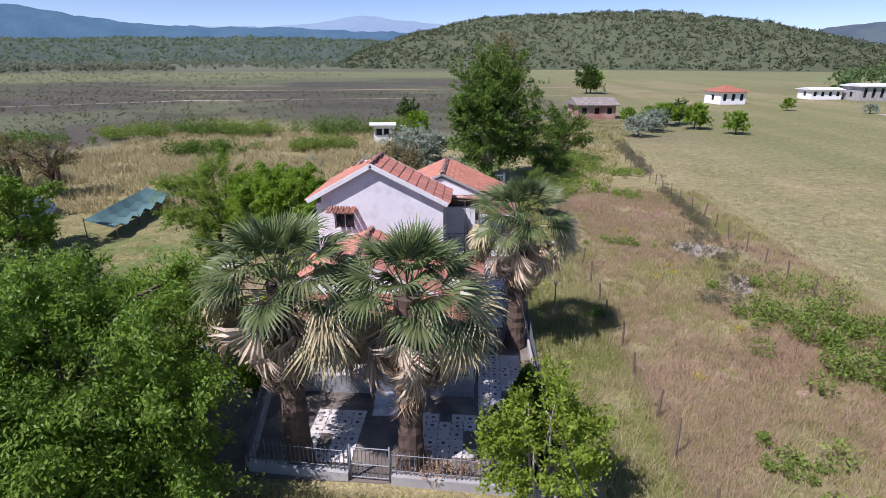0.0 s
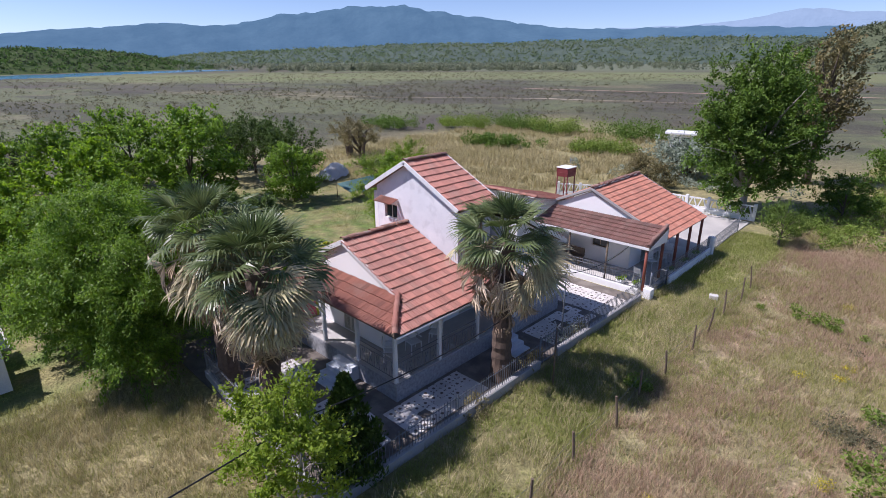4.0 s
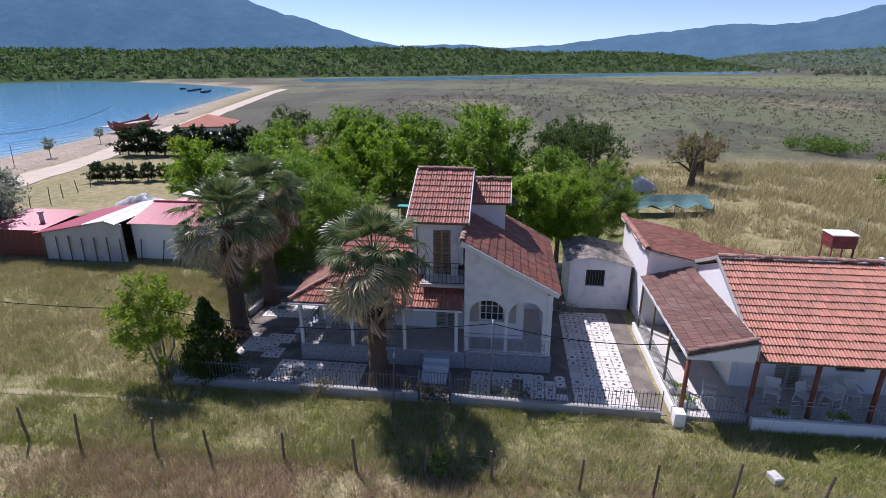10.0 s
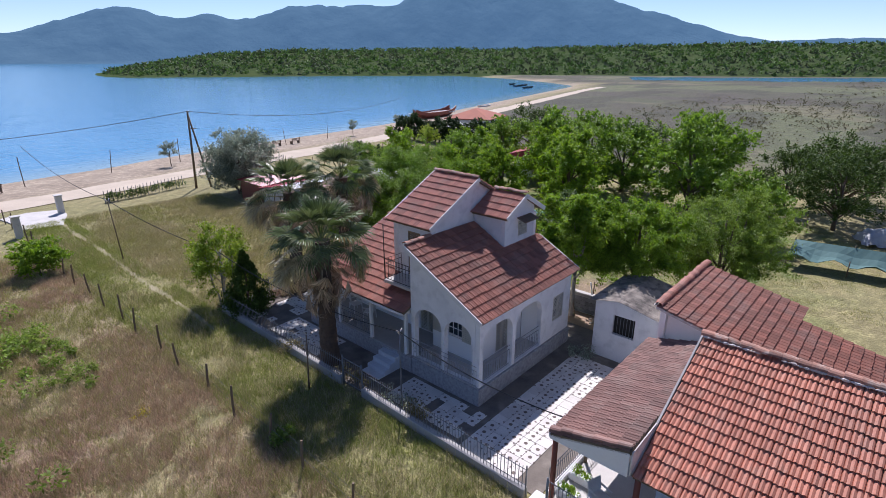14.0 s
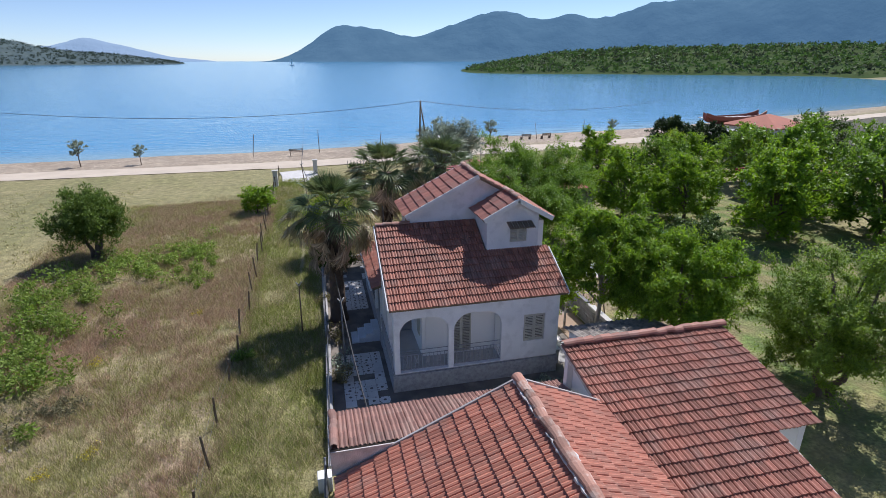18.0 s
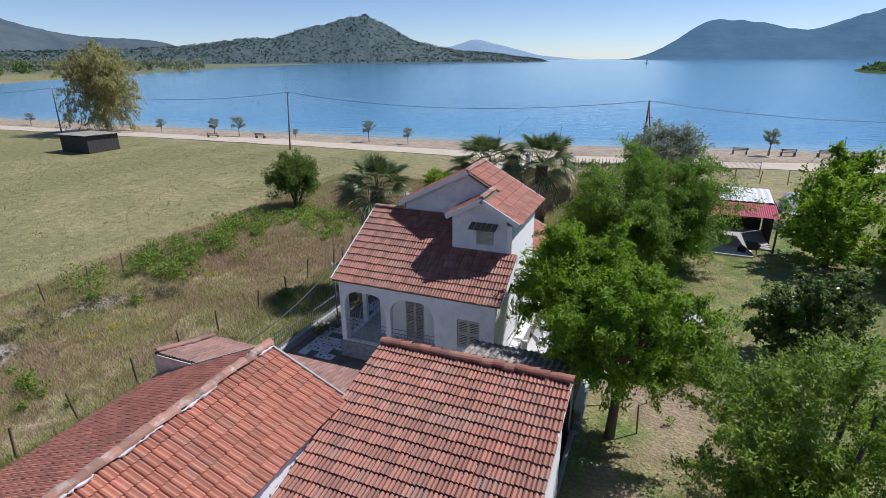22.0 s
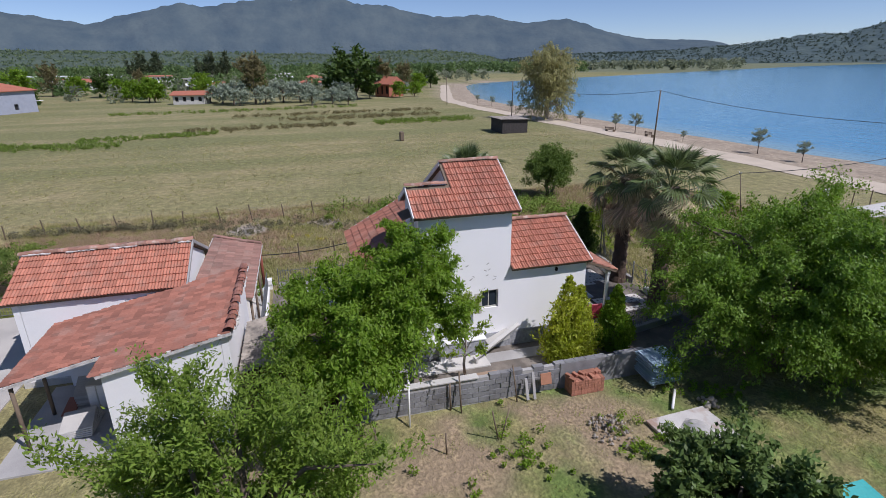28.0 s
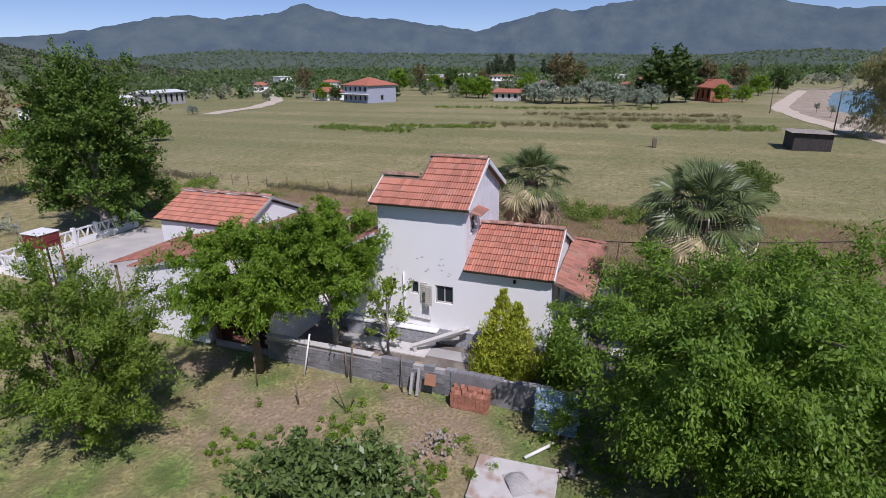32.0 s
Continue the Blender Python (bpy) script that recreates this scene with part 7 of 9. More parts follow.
for k in range(13):
    up = k > 5
    bm = bmesh.new()
    bmesh.ops.create_grid(bm, x_segments=6, y_segments=14, size=1.0)
    for q in bm.verts:
        q.co = Vector((q.co.x * 0.47, q.co.y * 0.62, 0.012 * math.sin(q.co.y * 26) + 0.014 * math.sin(q.co.y * 3 + k) + 0.008 * rng_p.random()))
    bmesh.ops.solidify(bm, geom=bm.faces[:], thickness=0.022)
    bmesh.ops.transform(bm, matrix=Matrix.Translation((-10.25 + rng_p.uniform(-0.04, 0.04) + 0.05 * up, 15.3 + rng_p.uniform(-0.06, 0.06), 0.22 + 0.055 * k + 0.08 * up)) @ Matrix.Rotation(0.05 + 0.14 * up + rng_p.uniform(-0.04, 0.04), 4, "Z") @ Matrix.Rotation(-0.12 - 0.06 * up, 4, "Y") @ Matrix.Rotation(0.06 * up, 4, "X"), verts=bm.verts)
    part("sheet", bm, M_TARP_B if k % 3 else M_PANEL, panels)
slab = thing("concrete_slab", (-12.9, 16.0, 0), "pale broken concrete slab with rusty stains on the grass", "slab")
part("slab", box(bmesh.new(), -13.8, 14.85, 0.0, -12.15, 17.1, 0.1, 0.015, 0.06), M_SLAB, slab)
bm = bmesh.new()
bmesh.ops.create_grid(bm, x_segments=14, y_segments=10, size=1.0)
for q in bm.verts:
    q.co = Vector((q.co.x * 0.42, q.co.y * 0.3, 0.11 + 0.2 * max(0, 1 - q.co.x ** 2 - 0.6 * q.co.y ** 2) + 0.02 * math.sin(q.co.x * 17) * math.cos(q.co.y * 13)))
bmesh.ops.solidify(bm, geom=bm.faces[:], thickness=0.02)
bmesh.ops.transform(bm, matrix=Matrix.Translation((-13.0, 15.85, 0)) @ Matrix.Rotation(0.6, 4, "Z"), verts=bm.verts)
part("mesh_mat", bm, M_CONC, slab, "crumpled grey mesh mat")
rod("pipe", (-11.9, 15.9, 0.05), (-11.1, 15.2, 0.12), 0.05, M_TRIM, slab, 8, "short white pipe")
# sticks, stakes and a pale pole along the wall
for k, (x, y, tx, ty, h, r, pale) in enumerate(((-10.3, 24.4, 0.45, -0.1, 1.5, 0.035, 1), (-10.05, 22.6, 0.3, 0, 1.35, 0.03, 0), (-11.6, 21.9, -0.1, 0.25, 1.1, 0.025, 0), (-11.6, 21.8, 0.15, -0.3, 0.9, 0.02, 0), (-11.8, 23.6, 0.0, 0.02, 0.7, 0.03, 0), (-11.4, 25.6, 0.05, 0.03, 1.1, 0.03, 0), (-10.0, 20.6, 0.25, 0.1, 1.25, 0.025, 0))):
    st = rod("garden_stake", (x, y, -0.05), (x + tx, y + ty, h), r, M_TRIM if pale else M_WOOD, None, 6)
    tagged(st, "pale wooden pole leaning on the garden wall" if pale else "thin dark wooden stake in the garden soil", "stake", "garden stakes")
# soil bed, pale strip and sloping rail at the back of the house
bed = block("soil_bed", (-9.3, 20.6, -0.05), (-8.05, 25.9, 0.05), M_SOIL, None, bevel=0.02)
tagged(bed, "bare reddish soil bed behind the house", "soil", kind="structure")
strip2 = block("terrace", (-7.7, 20.7, -0.05), (-6.85, 23.5, 0.07), M_CONC_L, None, bevel=0.015)
tagged(strip2, "pale concrete strip along the back wall", "pavement", kind="structure")
sr = thing("slanting_beam", (-7.2, 20.2, 0), "white concrete beam sloping down beside the back wall", "beam")
part("beam", tube(bmesh.new(), [(-6.7, 19.2, 1.05), (-7.5, 21.3, 0.3)], [0.1, 0.1], 4), M_CONC_L, sr)
part("prop", tube(bmesh.new(), [(-7.45, 21.2, 0.05), (-7.45, 21.2, 0.4)], [0.08, 0.08], 6), M_CONC_L, sr)


def stone_heap(cx, cy, n, spread, label, seed, size=0.13):
    rng = random.Random(seed)
    bm = bmesh.new()
    for _ in range(n):
        a, r = rng.uniform(0, 6.28), spread * rng.random() ** 0.7
        s = size * rng.uniform(0.5, 1.3)
        g = bmesh.ops.create_icosphere(bm, subdivisions=1, radius=1.0)
        m = Matrix.Translation((cx + r * math.cos(a), cy + r * math.sin(a) * 0.8, s * 0.4 + 0.35 * max(0, 1 - r / spread) * rng.random())) @ Euler((rng.random() * 3, rng.random() * 3, 0)).to_matrix().to_4x4() @ Matrix.Diagonal((s, s * rng.uniform(0.6, 1), s * rng.uniform(0.5, 0.9), 1))
        for v in g["verts"]:
            v.co *= rng.uniform(0.85, 1.12)
        bmesh.ops.transform(bm, matrix=m, verts=g["verts"])
    o = part("stone_heap", bm, M_STONE, None)
    return tagged(o, label, "stones", kind="stuff")


stone_heap(-12.3, 18.4, 90, 0.85, "heap of field stones and broken tile", 1, 0.06)
stone_heap(-12.0, 14.6, 14, 0.4, "rubble beside the slab", 2)
stone_heap(13.6, 25.4, 44, 1.7, "line of pale rubble along the old ditch", 3, 0.075)
stone_heap(13.4, 30.9, 44, 1.8, "line of pale rubble along the old ditch", 4, 0.075)
stone_heap(-9.0, 25.2, 18, 0.5, "loose stones by the shed", 5)

# post-and-wire fences
POST = bpy.data.meshes.new("post")
bm = tube(bmesh.new(), [(0, 0, -0.1), (0.02, 0.01, 0.6), (0.0, 0.02, 1.2)], [0.045, 0.042, 0.038], 6)
bm.to_mesh(POST), bm.free()
POST.materials.append(M_WOOD)


def post_fence(x0, y0, x1, y1, n, label, h=1.0, seed=1, wires=2, group="field fences"):
    rng = random.Random(seed)
    t = thing("post_fence", (x0, y0, 0), label, "fence", group)
    tops = []
    for k in range(n):
        s = k / (n - 1)
        p = Vector((x0 + (x1 - x0) * s + rng.uniform(-0.12, 0.12), y0 + (y1 - y0) * s + rng.uniform(-0.2, 0.2), 0))
        o = new("post", POST)
        o.parent = t
        hh = h * rng.uniform(0.85, 1.1)
        m = Matrix.Translation(p - Vector((x0, y0, 0))) @ Euler((rng.uniform(-0.14, 0.1), rng.uniform(-0.14, 0.1), 0)).to_matrix().to_4x4() @ Matrix.Diagonal((1, 1, hh, 1))
        o.matrix_basis = m
        tops.append([Vector((x0, y0, 0)) + m @ Vector((0, 0, z)) for z in (0.95, 0.5)])
    for w in range(wires):
        bm = bmesh.new()
        tube(bm, [q[w] for q in tops], 0.004, 3)
        part("wire", bm, M_IRON, t)
    return t


post_fence(6.1, -16, 5.85, 34, 24, "leaning wooden posts with wire along the grassy lane", seed=3)
post_fence(16.2, 22, 16.6, 60, 18, "thin wooden posts with wire at the field edge", 0.95, 5)
post_fence(-18, -16, -38, -20, 10, "wooden garden posts with wire by the beach road", 1.1, 10)

# ---- poles and cables ----


def pole(x, y, h, label, lean=(0, 0), r=0.11, twin=False, group="utility poles", material=M_WOOD):
    t = thing("utility_pole", (x, y, 0), label, "pole", group)
    top = Vector((x + lean[0], y + lean[1], h))
    rod("shaft", (x, y, -0.2), top, r, material, t, 8, r2=r * 0.7)
    if twin:
        rod("brace", (x - 1.3, y + 0.5, -0.2), top - Vector((0, 0, 0.3)), r * 0.9, M_WOOD, t, 8, r2=r * 0.6)
        rod("tie", top - Vector((0.5, -0.2, 1.6)), top - Vector((-0.05, 0, 1.6)), 0.04, M_WOOD, t, 5)
    for k in (-1, 1):
        rod("insulator", top + Vector((0.0, 0, -0.1)), top + Vector((0.12 * k, 0, 0.1)), 0.025, M_CONC_L, t, 6)
    return top


def cable(a, b, sag, label="sagging black cable between poles"):
    pts = [Vector(a).lerp(Vector(b), k / 16) - Vector((0, 0, sag * 4 * (k / 16) * (1 - k / 16))) for k in range(17)]
    o = part("cable", tube(bmesh.new(), pts, 0.022, 4), M_WIRE, None)
    tagged(o, label, "cable", group="cables")


P1 = pole(34.8, -17.0, 7.4, "dark wooden utility pole leaning beside the beach road", (-1.0, 0.6))
P2 = pole(-9.2, -17.2, 7.3, "dark twin-leg wooden utility pole by the road", (-0.2, 0.2), 0.12, True)
P0 = pole(77, -14.8, 7.4, "dark wooden utility pole beside the beach road", (-0.8, 0.3))
P00 = pole(122, -14, 7.4, "dark wooden utility pole beside the beach road", (-0.8, 0.3))
for a, b, s in ((P2, P1, 1.3), (P1, P0, 1.3), (P0, P00, 1.2)):
    cable(a, b, s)
cable(P00, (170, -18, 7.0), 1.0)
cable(P2, (-52, -32, 6.0), 1.4)
QA = pole(2.9, -0.8, 4.0, "thin leaning wire post in the grass", (0.35, 0.6), 0.04)
QB = pole(1.95, 10.3, 2.9, "thin grey post at the fence corner", (-0.1, 0.05), 0.04, material=M_IRON)
QC = pole(1.6, 22.8, 2.9, "thin grey post in the fence bed", (0, 0), 0.035, material=M_IRON)
cable(QA, QB, 0.25, "thin black cable along the fence")
cable(QB, QC, 0.5, "thin black cable along the fence")
cable(QC, (1.2, 29.3, 2.3), 0.3, "thin black cable along the fence")
cable((3.2, -20, 5.2), QA, 0.5, "thin black cable from the road")
QD = pole(3.3, 19.5, 2.4, "thin dark post in the grassy lane", (-0.05, 0.1), 0.035)

# ---- metal-roofed sheds to the south ----
ms = thing("metal_shed", (-13.5, 2.5, 0), "pale shed with red and white metal roof, open front", "shed")
plate("wall", [(0.2, 0), (5.4, 0), (5.4, 2.3), (0.2, 2.3)], [], 0.12, plane_x(-10.4), M_WHITE, ms)
# Near-black walls put the shade of the open interior into colour.
plate("wall", [(-18.0, 0), (-10.52, 0), (-10.52, 2.3), (-18.0, 2.3)], [], 0.12, plane_y(0.2, -1), M_TAR_SHADE, ms)
plate("wall", [(-14.6, 0), (-10.52, 0), (-10.52, 2.1), (-14.6, 2.1)], [], 0.12, plane_y(5.2), M_CONC_L, ms, "pale board front")
plate("wall", [(0.3, 0), (3.2, 0), (3.2, 2.6), (0.3, 2.6)], [], 0.1, plane_x(-18.2, -1), M_TAR_SHADE, ms)
plate("wall", [(0.3, 0), (5.0, 0), (5.0, 2.5), (0.3, 2.5)], [], 0.1, plane_x(-14.5, -1), M_TAR_SHADE, ms)
block("floor", (-18.1, 0.4, -0.05), (-14.7, 4.7, 0.08), M_CONC, ms)
block("threshold", (-16.95, 4.72, -0.05), (-14.1, 6.5, 0.09), M_CONC_L, ms, "pale concrete slab before the open front")
corrugated("roof_sheet", (-10.2, 0.0, 2.3), (0, 1, 0), (-3.0, 0, 0.62), 5.5, 3.06, M_REDSHEET, ms, 0.2, 0.03, "red metal sheets")
corrugated("roof_sheet", (-13.2, 5.6, 2.2), (-1, 0, 0), (0, -4.2, 0.8), 1.7, 4.27, M_REDSHEET, ms, 0.3, 0.04, "red ribbed metal sheets")
corrugated("roof_sheet", (-14.95, 5.35, 2.22), (-1, 0, 0), (0, -1.9, 0.4), 3.15, 1.94, M_REDSHEET, ms, 0.12, 0.025, "red metal sheets")
corrugated("roof_sheet", (-14.95, 3.42, 2.7), (-1, 0, 0), (0, -2.5, 0.35), 3.05, 2.52, M_WHITESHEET, ms, 0.36, 0.05, "white ribbed metal sheets")
for x in (-14.8, -18.1):
    rod("post", (x, 5.2, 0), (x, 5.2, 2.25), 0.06, M_WOOD, ms, 6)
for k in range(8):
    rod("rung", (-14.95, 5.0, 0.2 + 0.24 * k), (-14.95, 5.3, 0.2 + 0.24 * k), 0.015, M_TRIM, ms, 4)
for y in (5.0, 5.3):
    rod("stile", (-14.95, y, 0.05), (-14.95, y, 2.1), 0.02, M_TRIM, ms, 4)
rod("ridge_cap", (-13.2, 0.0, 2.98), (-13.2, 5.5, 2.98), 0.07, M_REDSHEET, ms, 8)
wb = thing("wheelbarrow", (-16.6, 5.7, 0), "dark wheelbarrow standing before the open shed", "wheelbarrow")
bm = bmesh.new()
bmesh.ops.create_cone(bm, cap_ends=True, segments=4, radius1=0.34, radius2=0.55, depth=0.35, matrix=Matrix.Translation((-16.9, 5.7, 0.5)) @ Matrix.Rotation(0.785, 4, "Z"))
part("tray", bm, M_TAR_SHADE, wb)
part("wheel", tube(bmesh.new(), [(-16.35, 5.65, 0.25), (-16.35, 5.75, 0.25)], [0.24, 0.24], 14), M_DARK, wb)
for y in (5.5, 5.9):
    rod("handle", (-16.35, y * 0.5 + 2.85, 0.25), (-17.8, y, 0.6), 0.02, M_WOOD, wb, 5)
    rod("leg", (-17.2, y, 0.0), (-17.1, y, 0.42), 0.02, M_IRON, wb, 5)
ms2 = thing("metal_shed", (-11.5, -2.5, 0), "low shed with red metal roof and white ridge sheets", "shed")
for x, sg in ((-9.6, 1), (-14.6, -1)):
    plate("wall", [(-5.3, 0), (0.1, 0), (0.1, 2.4), (-0.65, 2.62), (-5.3, 1.72)], [], 0.12, plane_x(x, sg), M_CONC_L, ms2, "pale patched board wall")
plate("wall", [(-14.4, 0), (-9.8, 0), (-9.8, 1.7), (-14.4, 1.7)], [], 0.12, plane_y(-5.3, -1), M_CONC_L, ms2)
corrugated("roof_sheet", (-9.3, 0.0, 2.5), (-1, 0, 0), (0, -0.65, 0.2), 5.6, 0.7, M_WHITESHEET, ms2, 0.3, 0.04, "white metal sheets")
corrugated("roof_sheet", (-14.9, -2.2, 2.41), (1, 0, 0), (0, 1.55, 0.3), 5.6, 1.6, M_WHITESHEET, ms2, 0.3, 0.04, "white metal sheets")
corrugated("roof_sheet", (-14.9, -5.6, 1.75), (1, 0, 0), (0, 3.45, 0.66), 5.6, 3.5, M_REDSHEET, ms2, 0.2, 0.03, "red metal sheets")
for k in range(7):
    rod("post", (-9.5, -5.2 + k * 0.85, -0.05), (-9.52, -5.15 + k * 0.85, 1.5 + 0.05 * (k % 3)), 0.035, M_WOOD, ms2, 5)
lt = thing("lean_to", (-11.8, -7.5, 0), "dark red boarded lean-to with flat red sheet roof and flue", "shed")
for k in range(10):
    part("board", box(bmesh.new(), -10.0, -9.6 + k * 0.4, 0, -9.94, -9.22 + k * 0.4, 1.75, 0.005), M_REDPOST, lt)
plate("wall", [(-13.4, 0), (-10.02, 0), (-10.02, 1.7), (-13.4, 1.7)], [], 0.1, plane_y(-9.6, -1), M_REDPOST, lt)
plate("wall", [(-9.5, 0), (-5.6, 0), (-5.6, 1.7), (-9.5, 1.7)], [], 0.1, plane_x(-13.4, -1), M_REDPOST, lt)
corrugated("roof_sheet", (-9.7, -9.9, 1.8), (0, 1, 0), (-4.0, 0, 0.25), 4.4, 4.0, M_REDSHEET, lt, 0.2, 0.03, "dull red metal sheets")
rod("flue", (-11.2, -6.6, 1.8), (-11.2, -6.6, 2.5), 0.13, M_CONC_L, lt, 10)
rod("flue_cap", (-11.2, -6.6, 2.5), (-11.2, -6.6, 2.6), 0.19, M_CONC_L, lt, 10)
block("door", (-10.38, 5.0, 0.05), (-10.34, 6.0, 2.0), M_TRIM, ms, "white metal door")


def covered_boat(at, turn, L, label, cover, group=""):
    """A small boat on a cradle with a cover thrown over it."""
    t = thing("covered_boat", at, label, "boat", group)
    rng = random.Random(int(L * 100))
    bm = bmesh.new()
    nu, nv = 22, 14
    rows = []
    for i in range(nu):
        a = 2 * i / (nu - 1) - 1
        row = []
        for j in range(nv):
            b = 2 * j / (nv - 1) - 1
            wide = 0.95 * (1 - 0.55 * max(0, a) ** 2.5)
            h = 1.15 * (1 - abs(b) ** 3.2) * (1 - abs(a) ** 5) + 0.18 * math.sin(a * 5 + 1) * (1 - b * b)
            fold = 0.09 * math.sin(9 * a + 4 * b) + 0.06 * math.sin(17 * a * (0.4 + abs(b))) + rng.uniform(-0.03, 0.03)
            row.append(bm.verts.new((a * L * 0.5 + rng.uniform(-0.04, 0.04), b * (wide + 0.25 * abs(b) * fold * 3), max(0.06, 0.12 + h * 0.95 + fold * (0.4 + abs(b))))))
        rows.append(row)
    for p, q in zip(rows, rows[1:]):
        for j in range(nv - 1):
            bm.faces.new((p[j], p[j + 1], q[j + 1], q[j]))
    bmesh.ops.solidify(bm, geom=bm.faces[:], thickness=0.02)
    part("cover", bm, cover, t, "", True)
    for x in (-L * 0.25, L * 0.25):
        part("cradle", box(bmesh.new(), x - 0.08, -0.6, 0, x + 0.08, 0.6, 0.35, 0.01), M_WOOD, t)
    for o in t.children:
        o.matrix_parent_inverse = Matrix.Identity(4)
    t.matrix_basis = Matrix.Translation(at) @ Matrix.Rotation(turn, 4, "Z")
    return t


covered_boat((-21.2, -7.0, 0), 1.35, 4.4, "small boat under a white tarpaulin on the garden grass", M_TARP_W)
covered_boat((-32.4, 35.2, 0), 2.0, 4.6, "white boat under a tarpaulin beneath the trees", M_TARP_W)

# green shade net beside the vegetable plot
net = thing("shade_net", (-24.7, 35.0, 0), "blue-green shade net sagging between posts", "net")
v, f = [], []
for i in range(25):
    for j in range(5):
        s, r = i / 24, j / 4
        v.append((-23.0 - 2.1 * r - 1.3 * s, 30.4 + 9.0 * s, 0.75 + 0.5 * r + 0.18 * math.sin(i * 1.3) * (1 - r) - 0.45 * math.sin(math.pi * s) * math.sin(math.pi * r)))
for i in range(24):
    for j in range(4):
        a = i * 5 + j
        f.append((a, a + 1, a + 6, a + 5))
M_NET = mat("green_net", (0.075, 0.16, 0.15), 0.85, (0.105, 0.2, 0.185), 2, 40, 0.1)
o = obj("net", v, f, M_NET, net)
o.modifiers.new("thick", "SOLIDIFY").thickness = 0.02
for s in (0, 0.33, 0.66, 1):
    for r in (0, 1):
        p = Vector((-23.0 - 2.1 * r - 1.3 * s, 30.4 + 9 * s, 0))
        rod("post", p, p + Vector((0, 0, 1.0 + 0.4 * r)), 0.03, M_WOOD, net, 5)

# leaning posts by the shed wall, and a turquoise shelter among the trees
for k, y in enumerate((0.8, 2.2, 3.4, 4.4)):
    st = rod("leaning_post", (-10.0, y, -0.05), (-10.25, y + 0.15 * math.sin(k * 2.0), 1.3), 0.04, M_WOOD, None, 6)
    tagged(st, "short dark post leaning on the pale shed wall", "post", "leaning posts")
M_TURQ = mat("turquoise_tarp", (0.06, 0.42, 0.4), 0.45, (0.05, 0.36, 0.35), 3, 20, 0.1)
SX, SY = -18.0, 15.9
tq = thing("garden_shelter", (SX, SY, 0), "small shelter with a turquoise tarpaulin roof among the trees", "shelter")
for dx in (-0.5, 0.5):
    for dy in (-0.38, 0.38):
        rod("post", (SX + dx, SY + dy, 0), (SX + dx, SY + dy, 1.84 + 0.12 * dx), 0.03, M_WOOD, tq, 5)
bm = bmesh.new()
bmesh.ops.create_grid(bm, x_segments=8, y_segments=6, size=1.0)
for q in bm.verts:
    q.co = Vector((SX + q.co.x * 0.6, SY + q.co.y * 0.48, 1.86 + 0.08 * q.co.x - 0.05 * (1 - q.co.x ** 2) * (1 - q.co.y ** 2)))
bmesh.ops.solidify(bm, geom=bm.faces[:], thickness=0.012)
part("tarpaulin", bm, M_TURQ, tq, "turquoise tarpaulin")
part("back_board", box(bmesh.new(), SX - 0.57, SY - 0.4, 0.05, SX - 0.54, SY + 0.4, 1.72), M_WOOD, tq)

# ---- water tank, concrete yard, white balustrade to the north ----
tank = thing("water_tank", (-8.7, 39.55, 0), "dark red metal water tank on a four-legged stand", "tank")
M_TANK = mat("dark_red_tank", (0.17, 0.025, 0.03), 0.6, (0.25, 0.05, 0.045), 3, 30, 0.1)
for dx in (-0.42, 0.42):
    for dy in (-0.5, 0.5):
        rod("leg", (-8.7 + dx * 1.1, 39.55 + dy * 1.1, 0), (-8.7 + dx, 39.55 + dy, 2.9), 0.05, M_TANK, tank, 5)
part("body", box(bmesh.new(), -9.18, 38.98, 2.88, -8.22, 40.12, 3.52, 0.03), M_TANK, tank)
part("rim", box(bmesh.new(), -9.2, 38.96, 3.16, -8.2, 40.14, 3.2, 0.005), M_TANK, tank)
part("lid", box(bmesh.new(), -9.22, 38.94, 3.52, -8.18, 40.16, 3.58, 0.02), M_TRIM, tank, "white flat lid")
rod("aerial_mast", (-9.0, 40.5, 0), (-9.0, 40.5, 4.1), 0.02, M_IRON, tank, 5)
rod("aerial_arm", (-9.0, 40.2, 3.7), (-9.0, 41.0, 3.95), 0.012, M_IRON, tank, 4)
rod("aerial_arm", (-9.0, 40.9, 3.6), (-9.0, 40.8, 4.3), 0.012, M_IRON, tank, 4)
tagged(block("pavement", (-6.8, 37.5, -0.1), (2.4, 46.6, 0.03), M_YARD_N, None, bevel=0), "pale concrete yard", "pavement", kind="structure")


